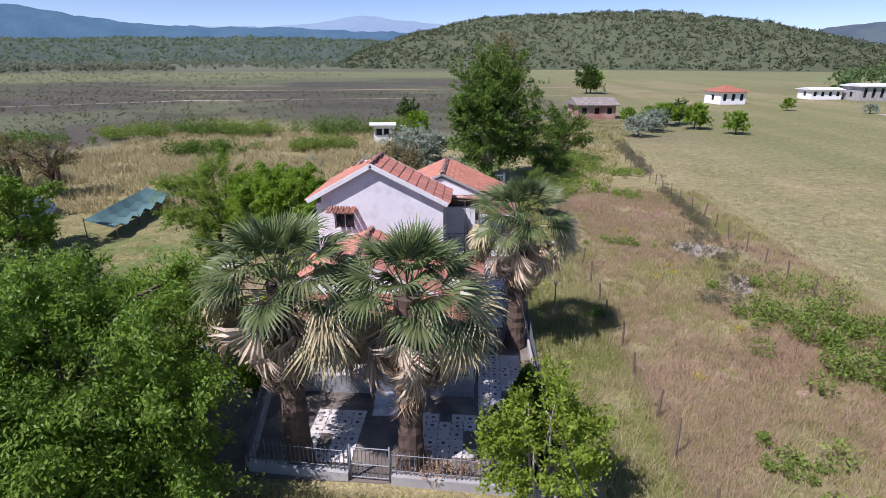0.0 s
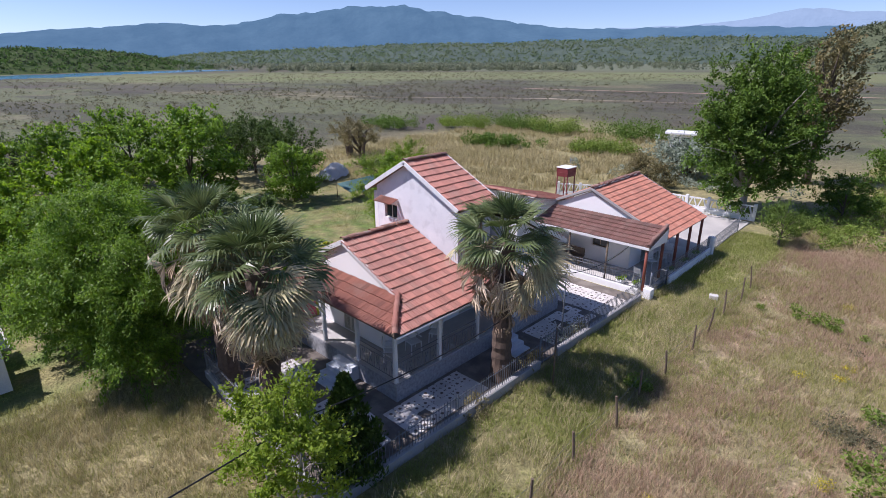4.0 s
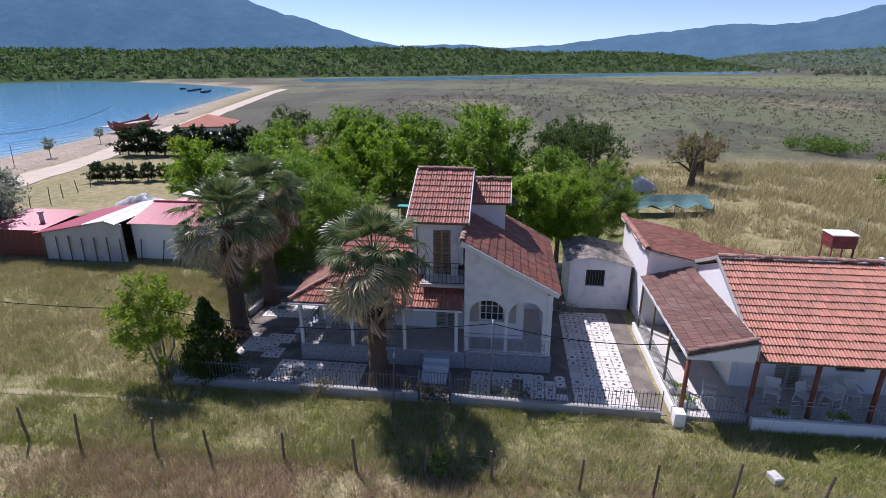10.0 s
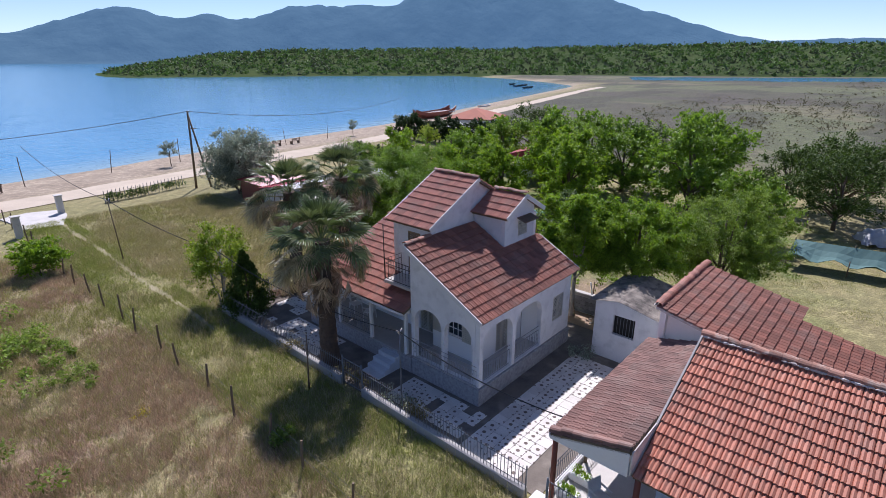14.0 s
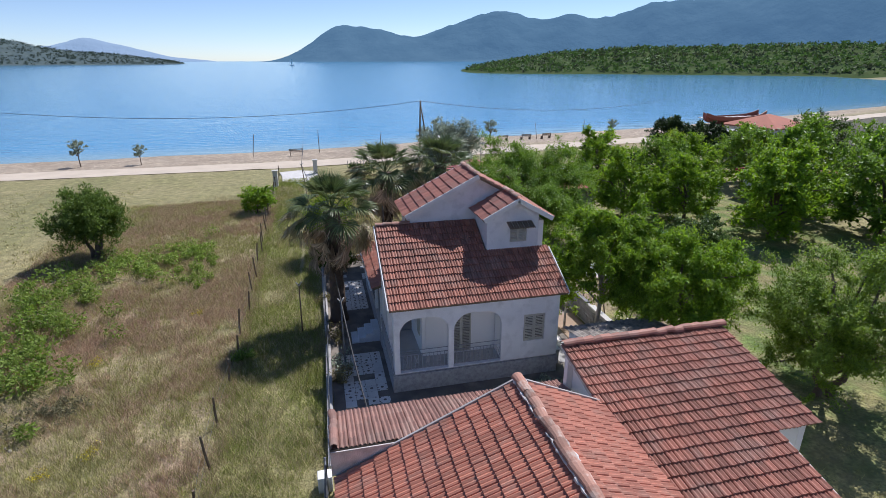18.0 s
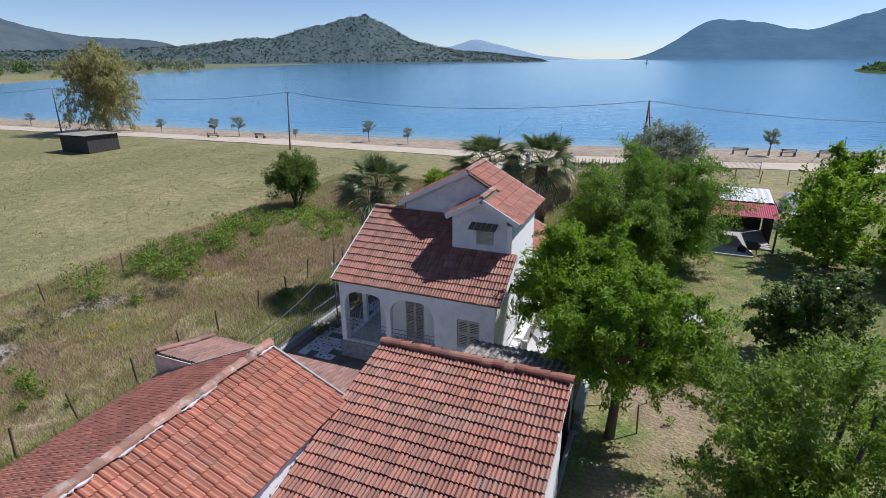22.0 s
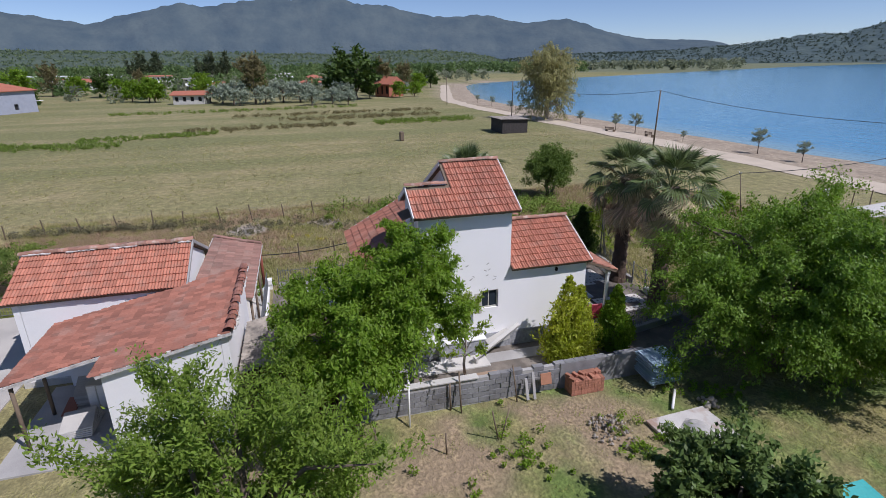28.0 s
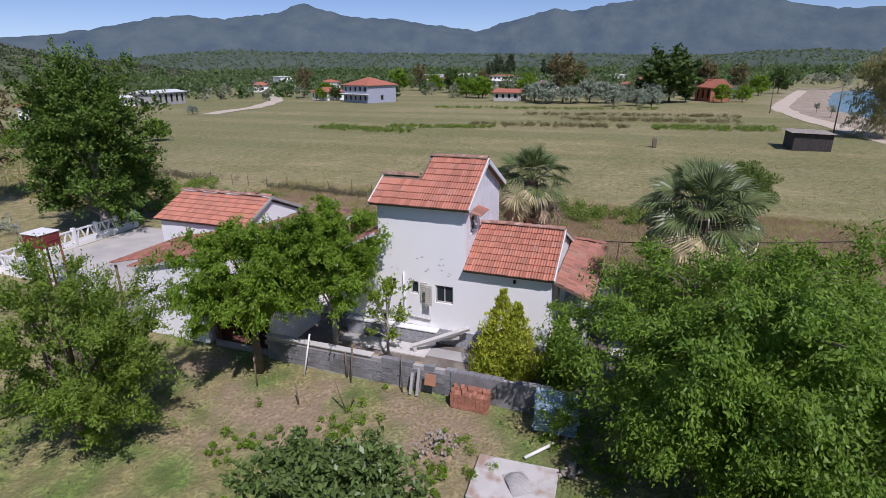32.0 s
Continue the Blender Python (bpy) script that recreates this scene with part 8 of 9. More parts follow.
def balustrade(a, b, n, label):
    a, b = Vector(a), Vector(b)
    t = thing("balustrade", a, label, "balustrade", "white balustrades")
    d = (b - a) / n
    ang = math.atan2(d.y, d.x)
    L = d.length
    panel = bpy.data.meshes.new("panel")
    bm = bmesh.new()
    box(bm, 0.1, -0.05, 0.35, L - 0.1, 0.05, 0.45), box(bm, 0.1, -0.05, 1.0, L - 0.1, 0.05, 1.1)
    m = max(3, int((L - 0.2) / 0.28))
    for k in range(m):
        x = 0.1 + (L - 0.2) * (k + 0.5) / m
        box(bm, x - 0.04, -0.04, 0.45, x + 0.04, 0.04, 1.0, 0, 0, Matrix.Rotation(0.35 * (-1) ** k, 4, "Y"))
    bm.to_mesh(panel), bm.free()
    panel.materials.append(M_TRIM)
    pier = bpy.data.meshes.new("pier")
    bm = box(bmesh.new(), -0.11, -0.11, -0.05, 0.11, 0.11, 1.22, 0.015)
    bm.to_mesh(pier), bm.free()
    pier.materials.append(M_TRIM)
    for k in range(n + 1):
        o = new("pier", pier)
        o.parent = t
        o.matrix_basis = Matrix.Translation(d * k) @ Matrix.Rotation(ang, 4, "Z")
        if k < n:
            q = new("panel", panel)
            q.parent = t
            q.matrix_basis = Matrix.Translation(d * k) @ Matrix.Rotation(ang, 4, "Z")
    w = part("low_wall", box(bmesh.new(), 0, -0.09, -0.05, (b - a).length, 0.09, 0.33), M_WHITE, None)
    w.parent = t
    w.matrix_basis = Matrix.Rotation(ang, 4, "Z")


balustrade((-7.0, 46.7, 0), (2.4, 47.2, 0), 6, "white concrete balustrade round the yard")
balustrade((-7.0, 46.7, 0), (-7.2, 38.6, 0), 5, "white concrete balustrade round the yard")
balustrade((-12.0, 44.0, 0), (-7.2, 46.6, 0), 3, "white concrete balustrade beyond the tank")

# ---- porch furniture of the neighbouring house ----


def chair_mesh():
    t = thing("garden_chair", (0, 0, 0), "white plastic garden chair on the porch", "chair", "plastic porch chairs")
    part("seat", box(bmesh.new(), -0.24, -0.23, 0.4, 0.24, 0.23, 0.44, 0.015), M_PLASTIC, t)
    part("backrest", box(bmesh.new(), -0.24, 0.2, 0.46, 0.24, 0.24, 0.85, 0.015, 0, Matrix.Rotation(-0.2, 4, "X")), M_PLASTIC, t)
    for x in (-0.21, 0.21):
        for y in (-0.2, 0.2):
            rod("leg", (x * 1.1, y * 1.1, 0), (x, y, 0.42), 0.022, M_PLASTIC, t, 5)
        part("armrest", box(bmesh.new(), x - 0.03, -0.22, 0.62, x + 0.03, 0.22, 0.65, 0.01), M_PLASTIC, t)
    return t


c0 = chair_mesh()
c0.matrix_basis = Matrix.Translation((1.2, 32.6, 0.22)) @ Matrix.Rotation(1.2, 4, "Z")
for x, y, a in ((1.35, 33.6, 2.0), (1.3, 34.5, 0.4), (1.0, 35.3, 1.5), (1.5, 30.4, 2.8)):
    copy_thing(c0, Matrix.Translation((x, y, 0.22 if y > 31.4 else 0.14)) @ Matrix.Rotation(a, 4, "Z"))
for x, y, a in ((-1.1, 18.0, 0.5), (-1.4, 15.9, 2.4), (-1.2, 16.9, 1.4)):
    copy_thing(c0, Matrix.Translation((x, y, 0.72)) @ Matrix.Rotation(a, 4, "Z"))
tb = thing("garden_table", (1.0, 34.0, 0.22), "white plastic table on the porch", "table")
part("tabletop", box(bmesh.new(), 0.65, 33.7, 0.9, 1.15, 34.4, 0.94, 0.01), M_PLASTIC, tb)
for x in (0.7, 1.1):
    for y in (33.75, 34.35):
        rod("leg", (x, y, 0.22), (x, y, 0.9), 0.022, M_PLASTIC, tb, 5)


def planter(x, y, z, label, seed, s=1.0):
    t = thing("planter", (x, y, z), label, "planter", "porch planters")
    part("trough", box(bmesh.new(), x - 0.16 * s, y - 0.32 * s, z, x + 0.16 * s, y + 0.32 * s, z + 0.26 * s, 0.03), M_PLASTIC, t, "white trough")
    rng = np.random.RandomState(seed)
    v, f = leaf_cloud(rng, rng.uniform(-1, 1, (14, 3)) * np.array((0.12, 0.26, 0.05)) * s + np.array((x, y, z + 0.32 * s)), np.full(14, 0.12 * s), 260, 0.08, 0.4)
    obj("plant", v, f, M_LEAF, t, "green potted plant")


planter(0.9, 29.55, 0.14, "white trough with green plants by the rail", 1)
planter(1.7, 29.6, 0.14, "white trough with green plants by the rail", 2)
for k, y in enumerate((32.4, 34.2, 36.0)):
    planter(2.3, y, 0.22, "white trough with green plants along the parapet", 3 + k)
oven = thing("porch_bench", (-2.9, 30.6, 0.14), "dark wooden bench under the porch roof", "bench")
part("seat", box(bmesh.new(), -3.8, 30.4, 0.5, -2.0, 30.9, 0.56, 0.01), M_WOOD, oven)
part("backrest", box(bmesh.new(), -3.8, 30.88, 0.56, -2.0, 30.94, 0.98, 0.01), M_WOOD, oven)
for x in (-3.7, -2.1):
    part("leg", box(bmesh.new(), x - 0.05, 30.42, 0.13, x + 0.05, 30.88, 0.5, 0.01), M_WOOD, oven)
# store contents in the open bay
st = thing("cupboard", (-6.2, 34.2, 0.06), "old white cupboard stored in the open bay", "cupboard")
part("body", box(bmesh.new(), -6.6, 33.9, 0.06, -5.9, 34.5, 1.0, 0.015), M_SHUTTER, st)
part("door", box(bmesh.new(), -6.62, 33.93, 0.1, -6.6, 34.18, 0.96, 0.005), M_TRIM, st)
part("door", box(bmesh.new(), -6.62, 34.22, 0.1, -6.6, 34.47, 0.96, 0.005), M_TRIM, st)
pl = thing("plank_stack", (-7.3, 34.6, 0.06), "stacked pale planks stored in the open bay", "planks")
for k in range(5):
    part("plank", box(bmesh.new(), -8.1, 34.0 + 0.02 * k, 0.08 + 0.06 * k, -6.9, 34.9 + 0.02 * k, 0.13 + 0.06 * k, 0.005, 0.05 * k), M_CONC_L, pl)

# loose white block in the lane
M_YELLOW = mat("yellow_plastic", (0.5, 0.38, 0.05), 0.5, (0.4, 0.3, 0.05), 3, 20, 0.05)
sp = thing("sheet_pile", (-5.4, 34.5, 0), "pile of pale pink-grey corrugated sheets in the open bay", "sheets")
for k in range(5):
    corrugated("sheet", (-6.3 + 0.04 * k, 33.95 + 0.03 * k, 0.12 + 0.07 * k), (1, 0.05 * k, 0), (0, 1, 0), 1.6, 1.05, M_CONC_L if k % 2 else M_YARD_N, sp, 0.15, 0.03)
bb = thing("brown_board", (-6.2, 34.9, 0), "dark brown board lying on the bay floor", "board")
part("board", box(bmesh.new(), -6.7, 35.0, 0.065, -5.6, 35.4, 0.1, 0.005, 0.1), M_REDPOST, bb)
wp = thing("plywood_sheet", (-7.1, 33.3, 0), "white panel leaning on the wall of the bay", "panel")
part("sheet", box(bmesh.new(), -7.35, 33.0, 0.1, -6.75, 33.05, 1.0, 0.005, 0.2, Matrix.Rotation(0.2, 4, "X")), M_TRIM, wp)
yt = thing("yellow_tub", (-5.1, 33.4, 0), "dull yellow plastic tub in the open bay", "tub")
part("tub", tube(bmesh.new(), [(-5.1, 33.4, 0.06), (-5.1, 33.4, 0.3), (-5.1, 33.4, 0.72)], [0.3, 0.36, 0.4], 14), M_YELLOW, yt, "", True)
tagged(block("concrete_block", (4.75, 31.0, 0), (5.15, 31.3, 0.24), M_CONC_L, None, bevel=0.03, turn=0.3), "pale concrete block lying in the grass", "block")

# ---- beach furniture, hut, far boats ----


def bench(x, y, turn, label="dark wooden bench facing the sea"):
    t = thing("bench", (0, 0, 0), label, "bench", "beach benches")
    for k in range(3):
        part("slat", box(bmesh.new(), -0.9, -0.2 + 0.14 * k, 0.42, 0.9, -0.08 + 0.14 * k, 0.46, 0.005), M_WOOD, t)
    for z in (0.6, 0.75):
        part("back_slat", box(bmesh.new(), -0.9, 0.24, z, 0.9, 0.28, z + 0.1, 0.005), M_WOOD, t)
    for s in (-0.75, 0.75):
        part("leg", box(bmesh.new(), s - 0.05, -0.2, 0, s + 0.05, 0.28, 0.42, 0.005), M_WOOD, t)
        part("back_post", box(bmesh.new(), s - 0.04, 0.22, 0.42, s + 0.04, 0.28, 0.88, 0.005), M_WOOD, t)
    t.matrix_basis = Matrix.Translation((x, y, -0.12)) @ Matrix.Rotation(turn, 4, "Z")
    return t


b0 = bench(4.6, -29.8, 0.05)
for x, y, a in ((-20.2, -34.6, 0.1), (-25.5, -35.2, 0.2), (-29.5, -35.8, 0.2), (-33.0, -36.2, 0.25), (46, -24.5, 0.0), (53.5, -22.5, 0.3)):
    copy_thing(b0, Matrix.Translation((x, y, -0.12)) @ Matrix.Rotation(a, 4, "Z"))
BP = post_fence(10, -30.5, -40, -37.5, 7, "tall thin posts along the beach", 2.2, 12, 0, "beach posts")
for k, (x, y) in enumerate(((2.3, -16.3), (6.1, -11.2))):
    t = thing("gate_pillar", (x, y, 0), "pale concrete pillar at the end of the lane", "pillar", "lane pillars")
    part("shaft", box(bmesh.new(), x - 0.22, y - 0.22, -0.1, x + 0.22, y + 0.22, 1.45, 0.02), M_CONC_L, t)
    part("cap", box(bmesh.new(), x - 0.28, y - 0.28, 1.45, x + 0.28, y + 0.28, 1.55, 0.02), M_CONC_L, t)
wallg = thing("hedge_fence", (-5, -18, 0), "dark iron fence overgrown with hedge by the road", "fence")
for k in range(22):
    x = -1.2 - 0.35 * k
    rod("bar", (x, -17.2 - 0.2 * k * 0.35, 0), (x, -17.2 - 0.2 * k * 0.35, 1.1), 0.03, M_IRON, wallg, 4)
rng = np.random.RandomState(77)
s = rng.uniform(0, 1, 40)
v, f = leaf_cloud(rng, np.stack([-1.2 - 8 * s, -17.3 - 1.5 * s, 0.45 + 0.2 * rng.uniform(-1, 1, 40)], 1), np.full(40, 0.4), 2600, 0.14, 0.4)
obj("hedge", v, f, M_LEAF_D, wallg)

hut = thing("hut", (59.5, -7.5, 0), "dark weathered timber hut with a flat roof", "hut")
for k in range(14):
    part("board", box(bmesh.new(), 57.0 + k * 0.36, -5.0, 0, 57.34 + k * 0.36, -4.94, 2.1), M_TAR_SHADE, hut)
for k in range(12):
    part("board", box(bmesh.new(), 56.94, -9.3 + k * 0.36, 0, 57.0, -8.96 + k * 0.36, 2.1), M_TAR_SHADE, hut)
part("back_wall", box(bmesh.new(), 62.0, -9.3, 0, 62.06, -5.0, 2.0), M_TAR_SHADE, hut)
part("back_wall", box(bmesh.new(), 57.0, -9.36, 0, 62.0, -9.3, 2.0), M_TAR_SHADE, hut)
corrugated("roof_sheet", (56.6, -9.7, 2.15), (1, 0, 0), (0, 5.2, 0.15), 6.0, 5.2, M_ASB, hut, 0.2, 0.03)
block("stump", (54.4, 11.6, 0), (55.3, 12.2, 1.3), M_WOOD, None, bevel=0.08)
tagged(bpy.data.objects["stump"], "dark wooden box standing in the field", "box")

wreck = thing("boat_wreck", (-78, -50, -0.4), "rotting wooden boat hull stranded on the beach", "boat")
bm = bmesh.new()
rings = []
for i in range(12):
    s = i / 11
    w = 1.9 * math.sin(math.pi * min(1, 0.15 + s * 0.8)) ** 0.7 + 0.05
    rings.append([bm.verts.new((-86 + 15 * s, -50 + w * k + 2 * s, -0.5 + z + (0.9 * (2 * s - 1) ** 4))) for k, z in ((-1, 1.5), (-0.95, 0.8), (-0.4, 0.1), (0.4, 0.1), (0.95, 0.8), (1, 1.5))])
for a, b in zip(rings, rings[1:]):
    for k in range(5):
        bm.faces.new((a[k], a[k + 1], b[k + 1], b[k]))
h = part("hull", bm, M_REDPOST, wreck)
h.modifiers.new("thick", "SOLIDIFY").thickness = 0.15
for k in range(9):
    x = -84 + k * 1.4
    part("deck_plank", box(bmesh.new(), x, -51.0, 0.6, x + 0.9, -47.5, 0.75, 0, 0.1 * math.sin(k * 2)), M_CONC_L, wreck)


def far_boat(x, y, L, label, mt):
    t = thing("rowing_boat", (x, y, SEA_Z), label, "boat", "moored boats")
    bm = bmesh.new()
    r = []
    for i in range(7):
        s = i / 6
        w = 0.7 * math.sin(math.pi * (0.12 + 0.86 * s)) ** 0.7
        r.append([bm.verts.new((x + (s - 0.5) * L, y + w * k, SEA_Z + z + 0.25 * (2 * s - 1) ** 2)) for k, z in ((-1, 0.55), (-0.7, 0.05), (0, -0.1), (0.7, 0.05), (1, 0.55))])
    for a, b in zip(r, r[1:]):
        for k in range(4):
            bm.faces.new((a[k], a[k + 1], b[k + 1], b[k]))
    h = part("hull", bm, mt, t)
    h.modifiers.new("thick", "SOLIDIFY").thickness = 0.08
    part("thwart", box(bmesh.new(), x - 0.15, y - 0.55, SEA_Z + 0.3, x + 0.15, y + 0.55, SEA_Z + 0.36), M_WOOD, t)


for k in range(6):
    far_boat(-212 - 6 * k, -112 - 5 * k + 4 * math.sin(k * 2.1), 5.5, "small dark boat moored off the beach", M_TAR_SHADE)
far_boat(-110, -59, 5.5, "white rowing boat drawn up on the sand", M_TRIM)
sail = thing("sailing_boat", (40, -1250, SEA_Z), "distant white sailing boat", "boat")
far = part("sail", box(bmesh.new(), 38.5, -1250.1, 1.5, 41.5, -1250, 13, 0), M_TRIM, sail)
part("hull", box(bmesh.new(), 35, -1251.2, SEA_Z, 45, -1248.8, 1.2, 0.4), M_TRIM, sail)


apron = obj("apron", [(5.6, -13.0, 0.05), (3.2, -12.3, 0.05), (2.1, -15.6, 0.05), (2.2, -17.6, 0.05), (4.2, -18.4, 0.05), (6.1, -17.8, 0.05), (5.7, -15.2, 0.05)], [(6, 5, 4, 3, 2, 1, 0)[::-1]], M_CONC_L)
apron.modifiers.new("thick", "SOLIDIFY").thickness = 0.08
tagged(apron, "pale concrete apron between the lane pillars", "pavement", kind="structure")
# ---- scattered houses of the plain ----
def villa(x, y, w, d, h, turn, label, roof, walls=None, pitch=0.35, hip=True, floors=1, group="village houses"):
    """A small far house with walls, window openings and a pitched roof."""
    t = thing("house", (0, 0, 0), label, "house", group)
    wl = walls or M_WHITE
    n = max(2, int(w / 2.2))
    for sgn in (-1, 1):
        holes = []
        for fl in range(floors):
            z0 = fl * h / floors
            for k in range(n):
                u = -w / 2 + w * (k + 0.5) / n
                holes.append(rect(u - 0.5, u + 0.5, z0 + 0.9, z0 + h / floors - 0.6))
        plate("wall", rect(-w / 2, w / 2, 0, h), holes, 0.25, plane_y(sgn * d / 2, sgn), wl, t)
        plate("wall", rect(-d / 2 + 0.26, d / 2 - 0.26, 0, h), [rect(-0.6, 0.6, 0.9, min(h, 3) - 0.7)], 0.25, plane_x(sgn * w / 2, sgn), wl, t)
    # Added black box paints the shade of the rooms behind the windows.
    part("core", box(bmesh.new(), -w / 2 + 0.4, -d / 2 + 0.4, 0.02, w / 2 - 0.4, d / 2 - 0.4, h - 0.1), M_DARK, t)
    o = 0.6
    rz = h + pitch * (d / 2 + o)
    rl = (w / 2 - d / 2 if hip else w / 2 + o)
    v = [(-w / 2 - o, -d / 2 - o, h), (w / 2 + o, -d / 2 - o, h), (w / 2 + o, d / 2 + o, h), (-w / 2 - o, d / 2 + o, h), (-max(rl, 0.3), 0, rz), (max(rl, 0.3), 0, rz)]
    v += [(a, b, c - 0.18) for a, b, c in v[:4]]
    f = [(0, 1, 5, 4), (2, 3, 4, 5), (1, 2, 5), (3, 0, 4), (9, 8, 7, 6), (6, 7, 1, 0), (7, 8, 2, 1), (8, 9, 3, 2), (9, 6, 0, 3)]
    obj("roof", v, f, roof, t)
    if floors > 1:
        for sgn in (-1, 1):
            part("balcony", box(bmesh.new(), -w / 2 - 0.9, sgn * d / 2, h / 2 - 0.1, w / 2 + 0.9, sgn * (d / 2 + 1.3), h / 2 + 0.05), M_TRIM, t)
    t.matrix_basis = Matrix.Translation((x, y, 0)) @ Matrix.Rotation(turn, 4, "Z")


M_ROOFFAR = mat("far_tile_roof", (0.42, 0.15, 0.09), 0.85, (0.32, 0.12, 0.08), 0.6, 6, 0.1)
# Pale blue darkened, so the shade under the eaves is in the colour.
M_BLUEWALL = mat("shaded_blue_wall", (0.36, 0.39, 0.46), 0.85, (0.3, 0.32, 0.38), 1.0, 20, 0.1)
villa(141, 101, 13, 12, 5.6, 1.15, "two-storey pale blue house with hipped red roof and long balconies", M_ROOFFAR, M_BLUEWALL, 0.36, True, 2)
villa(150, 123, 11, 7, 3.0, 1.1, "low annex with red roof beside the big house", M_ROOFFAR)
villa(158, 57, 9, 6, 2.8, 1.4, "long low house with red roof at the field's edge", M_ROOFFAR, M_CONC_L, 0.3, False)
villa(210, 54, 10, 7, 3.6, 1.2, "white house with red roof behind silver olive trees", M_ROOFFAR)
villa(238, 66, 11, 8, 6.0, 1.5, "white flat-roofed house with a shaded upper floor", M_CONC, M_WHITE, 0.06, True, 2)
villa(169, -6, 7, 7, 4.2, 0.6, "orange house with steep red roof near the beach", M_ROOFFAR, M_ROOFFAR, 0.6, False)
villa(229, 19, 9, 7, 3.6, 1.3, "house with red roof and grey walls among trees", M_ROOFFAR, M_CONC)
villa(308, 97, 15, 8, 6.0, 1.5, "white two-storey house in the village", M_ROOFFAR, M_WHITE, 0.12, True, 2)
villa(292, 127, 13, 8, 4.0, 1.4, "house with red roof in the village", M_ROOFFAR)
villa(341, 131, 16, 9, 6.0, 1.5, "long grey-roofed house in the village", M_CONC, M_WHITE, 0.2, True, 2)
villa(330, 104, 12, 8, 4.5, 1.2, "house with red roof in the village", M_ROOFFAR)
villa(315, 31, 9, 8, 6.0, 1.4, "pale house among trees in the village", M_CONC_L, M_WHITE, 0.15, True, 2)
villa(300, 252, 20, 9, 6.0, 0.9, "long pale house with columns behind groves", M_CONC_L, M_WHITE, 0.08, True, 2)
villa(205, 196, 10, 8, 3.4, 0.8, "white house with red roof behind trees", M_ROOFFAR)
villa(420, 190, 26, 12, 5.0, 1.3, "long white hall beyond the village", M_WHITESHEET, M_WHITE, 0.1, False)
villa(64.5, 148, 7, 7, 3.2, 0.2, "white house with hipped red roof and a fenced yard", M_ROOFFAR)
villa(22.5, 110, 7.5, 6.5, 2.7, 0.15, "low house with grey-tan roof and reddish walls among bushes", M_ASB, mat("rose_wall", (0.4, 0.16, 0.13), 0.85, (0.5, 0.42, 0.32), 0.35, 8, 0.1, mix=0.9), 0.3, False)
villa(100, 168, 9, 6, 2.8, 0.1, "long white farm shed with sheet roof", M_WHITESHEET, M_WHITE, 0.15, False)
villa(113, 164, 14, 8, 4.0, 0.05, "grey farm hall with white roof", M_WHITESHEET, M_CONC, 0.15, False)
villa(262, 190, 12, 9, 3.6, 0.3, "white house with red roof in the village", M_ROOFFAR)
villa(300, 15, 10, 8, 4.0, 0.4, "house with red roof among trees", M_ROOFFAR)
villa(350, 160, 12, 9, 4.2, 0.3, "house with red roof in the village", M_ROOFFAR)
villa(-62, -24, 8, 7, 2.6, 0.3, "low beach house with red tile roof behind the hedge", M_ROOFFAR)
villa(-52, -18, 9, 4, 2.2, 1.3, "low flat white outbuilding behind the hedge", M_WHITESHEET, M_WHITE, 0.05, False)
villa(-37.5, 4.2, 5, 4, 2.4, 0.2, "garden shed with red sheet roof among trees", M_REDSHEET, M_WHITE, 0.25, False)
villa(-13.5, 75, 2.5, 2, 2.4, 0.2, "tiny white hut beside the scrub", M_WHITESHEET, M_WHITE, 0.1, False)

# far trees in a few forms, repeated
FAR = [
    tree("far_tree", (190, 40, 0), 9, 4.0, M_BARK, M_LEAF_D, "dark green tree of the plain", seed=201, leaves=2600, size=0.8, clumps=50, clump=1.2, clear=0.05, trunk_r=0.2, limbs=3, group="trees of the plain"),
    tree("far_tree", (170, 70, 0), 7, 3.6, M_BARK, M_LEAF, "green tree of the plain", seed=202, leaves=2600, size=0.7, clumps=50, clump=1.1, clear=0.05, trunk_r=0.2, limbs=3, group="trees of the plain"),
    tree("far_olive", (136, 22, 0), 4.2, 3.2, M_BARK, M_LEAF_G, "grey-green olive tree of the plain", seed=203, leaves=2000, size=0.5, clumps=40, clump=0.9, clear=0.05, trunk_r=0.2, limbs=3, group="trees of the plain"),
    tree("far_tree", (150, 38, 0), 14.5, 4.2, M_BARK, M_LEAF_O, "tall brownish tree at the edge of the field", seed=204, leaves=6000, size=0.6, clumps=70, clump=1.1, clear=0.1, trunk_r=0.3, limbs=3, group="trees of the plain"),
]
copy_thing(FAR[0], Matrix.Translation((157, 7, 0)) @ Matrix.Diagonal((2.0, 2.0, 1.7, 1)))
copy_thing(FAR[0], Matrix.Translation((166, 12, 0)) @ Matrix.Diagonal((1.3, 1.3, 1.2, 1)))
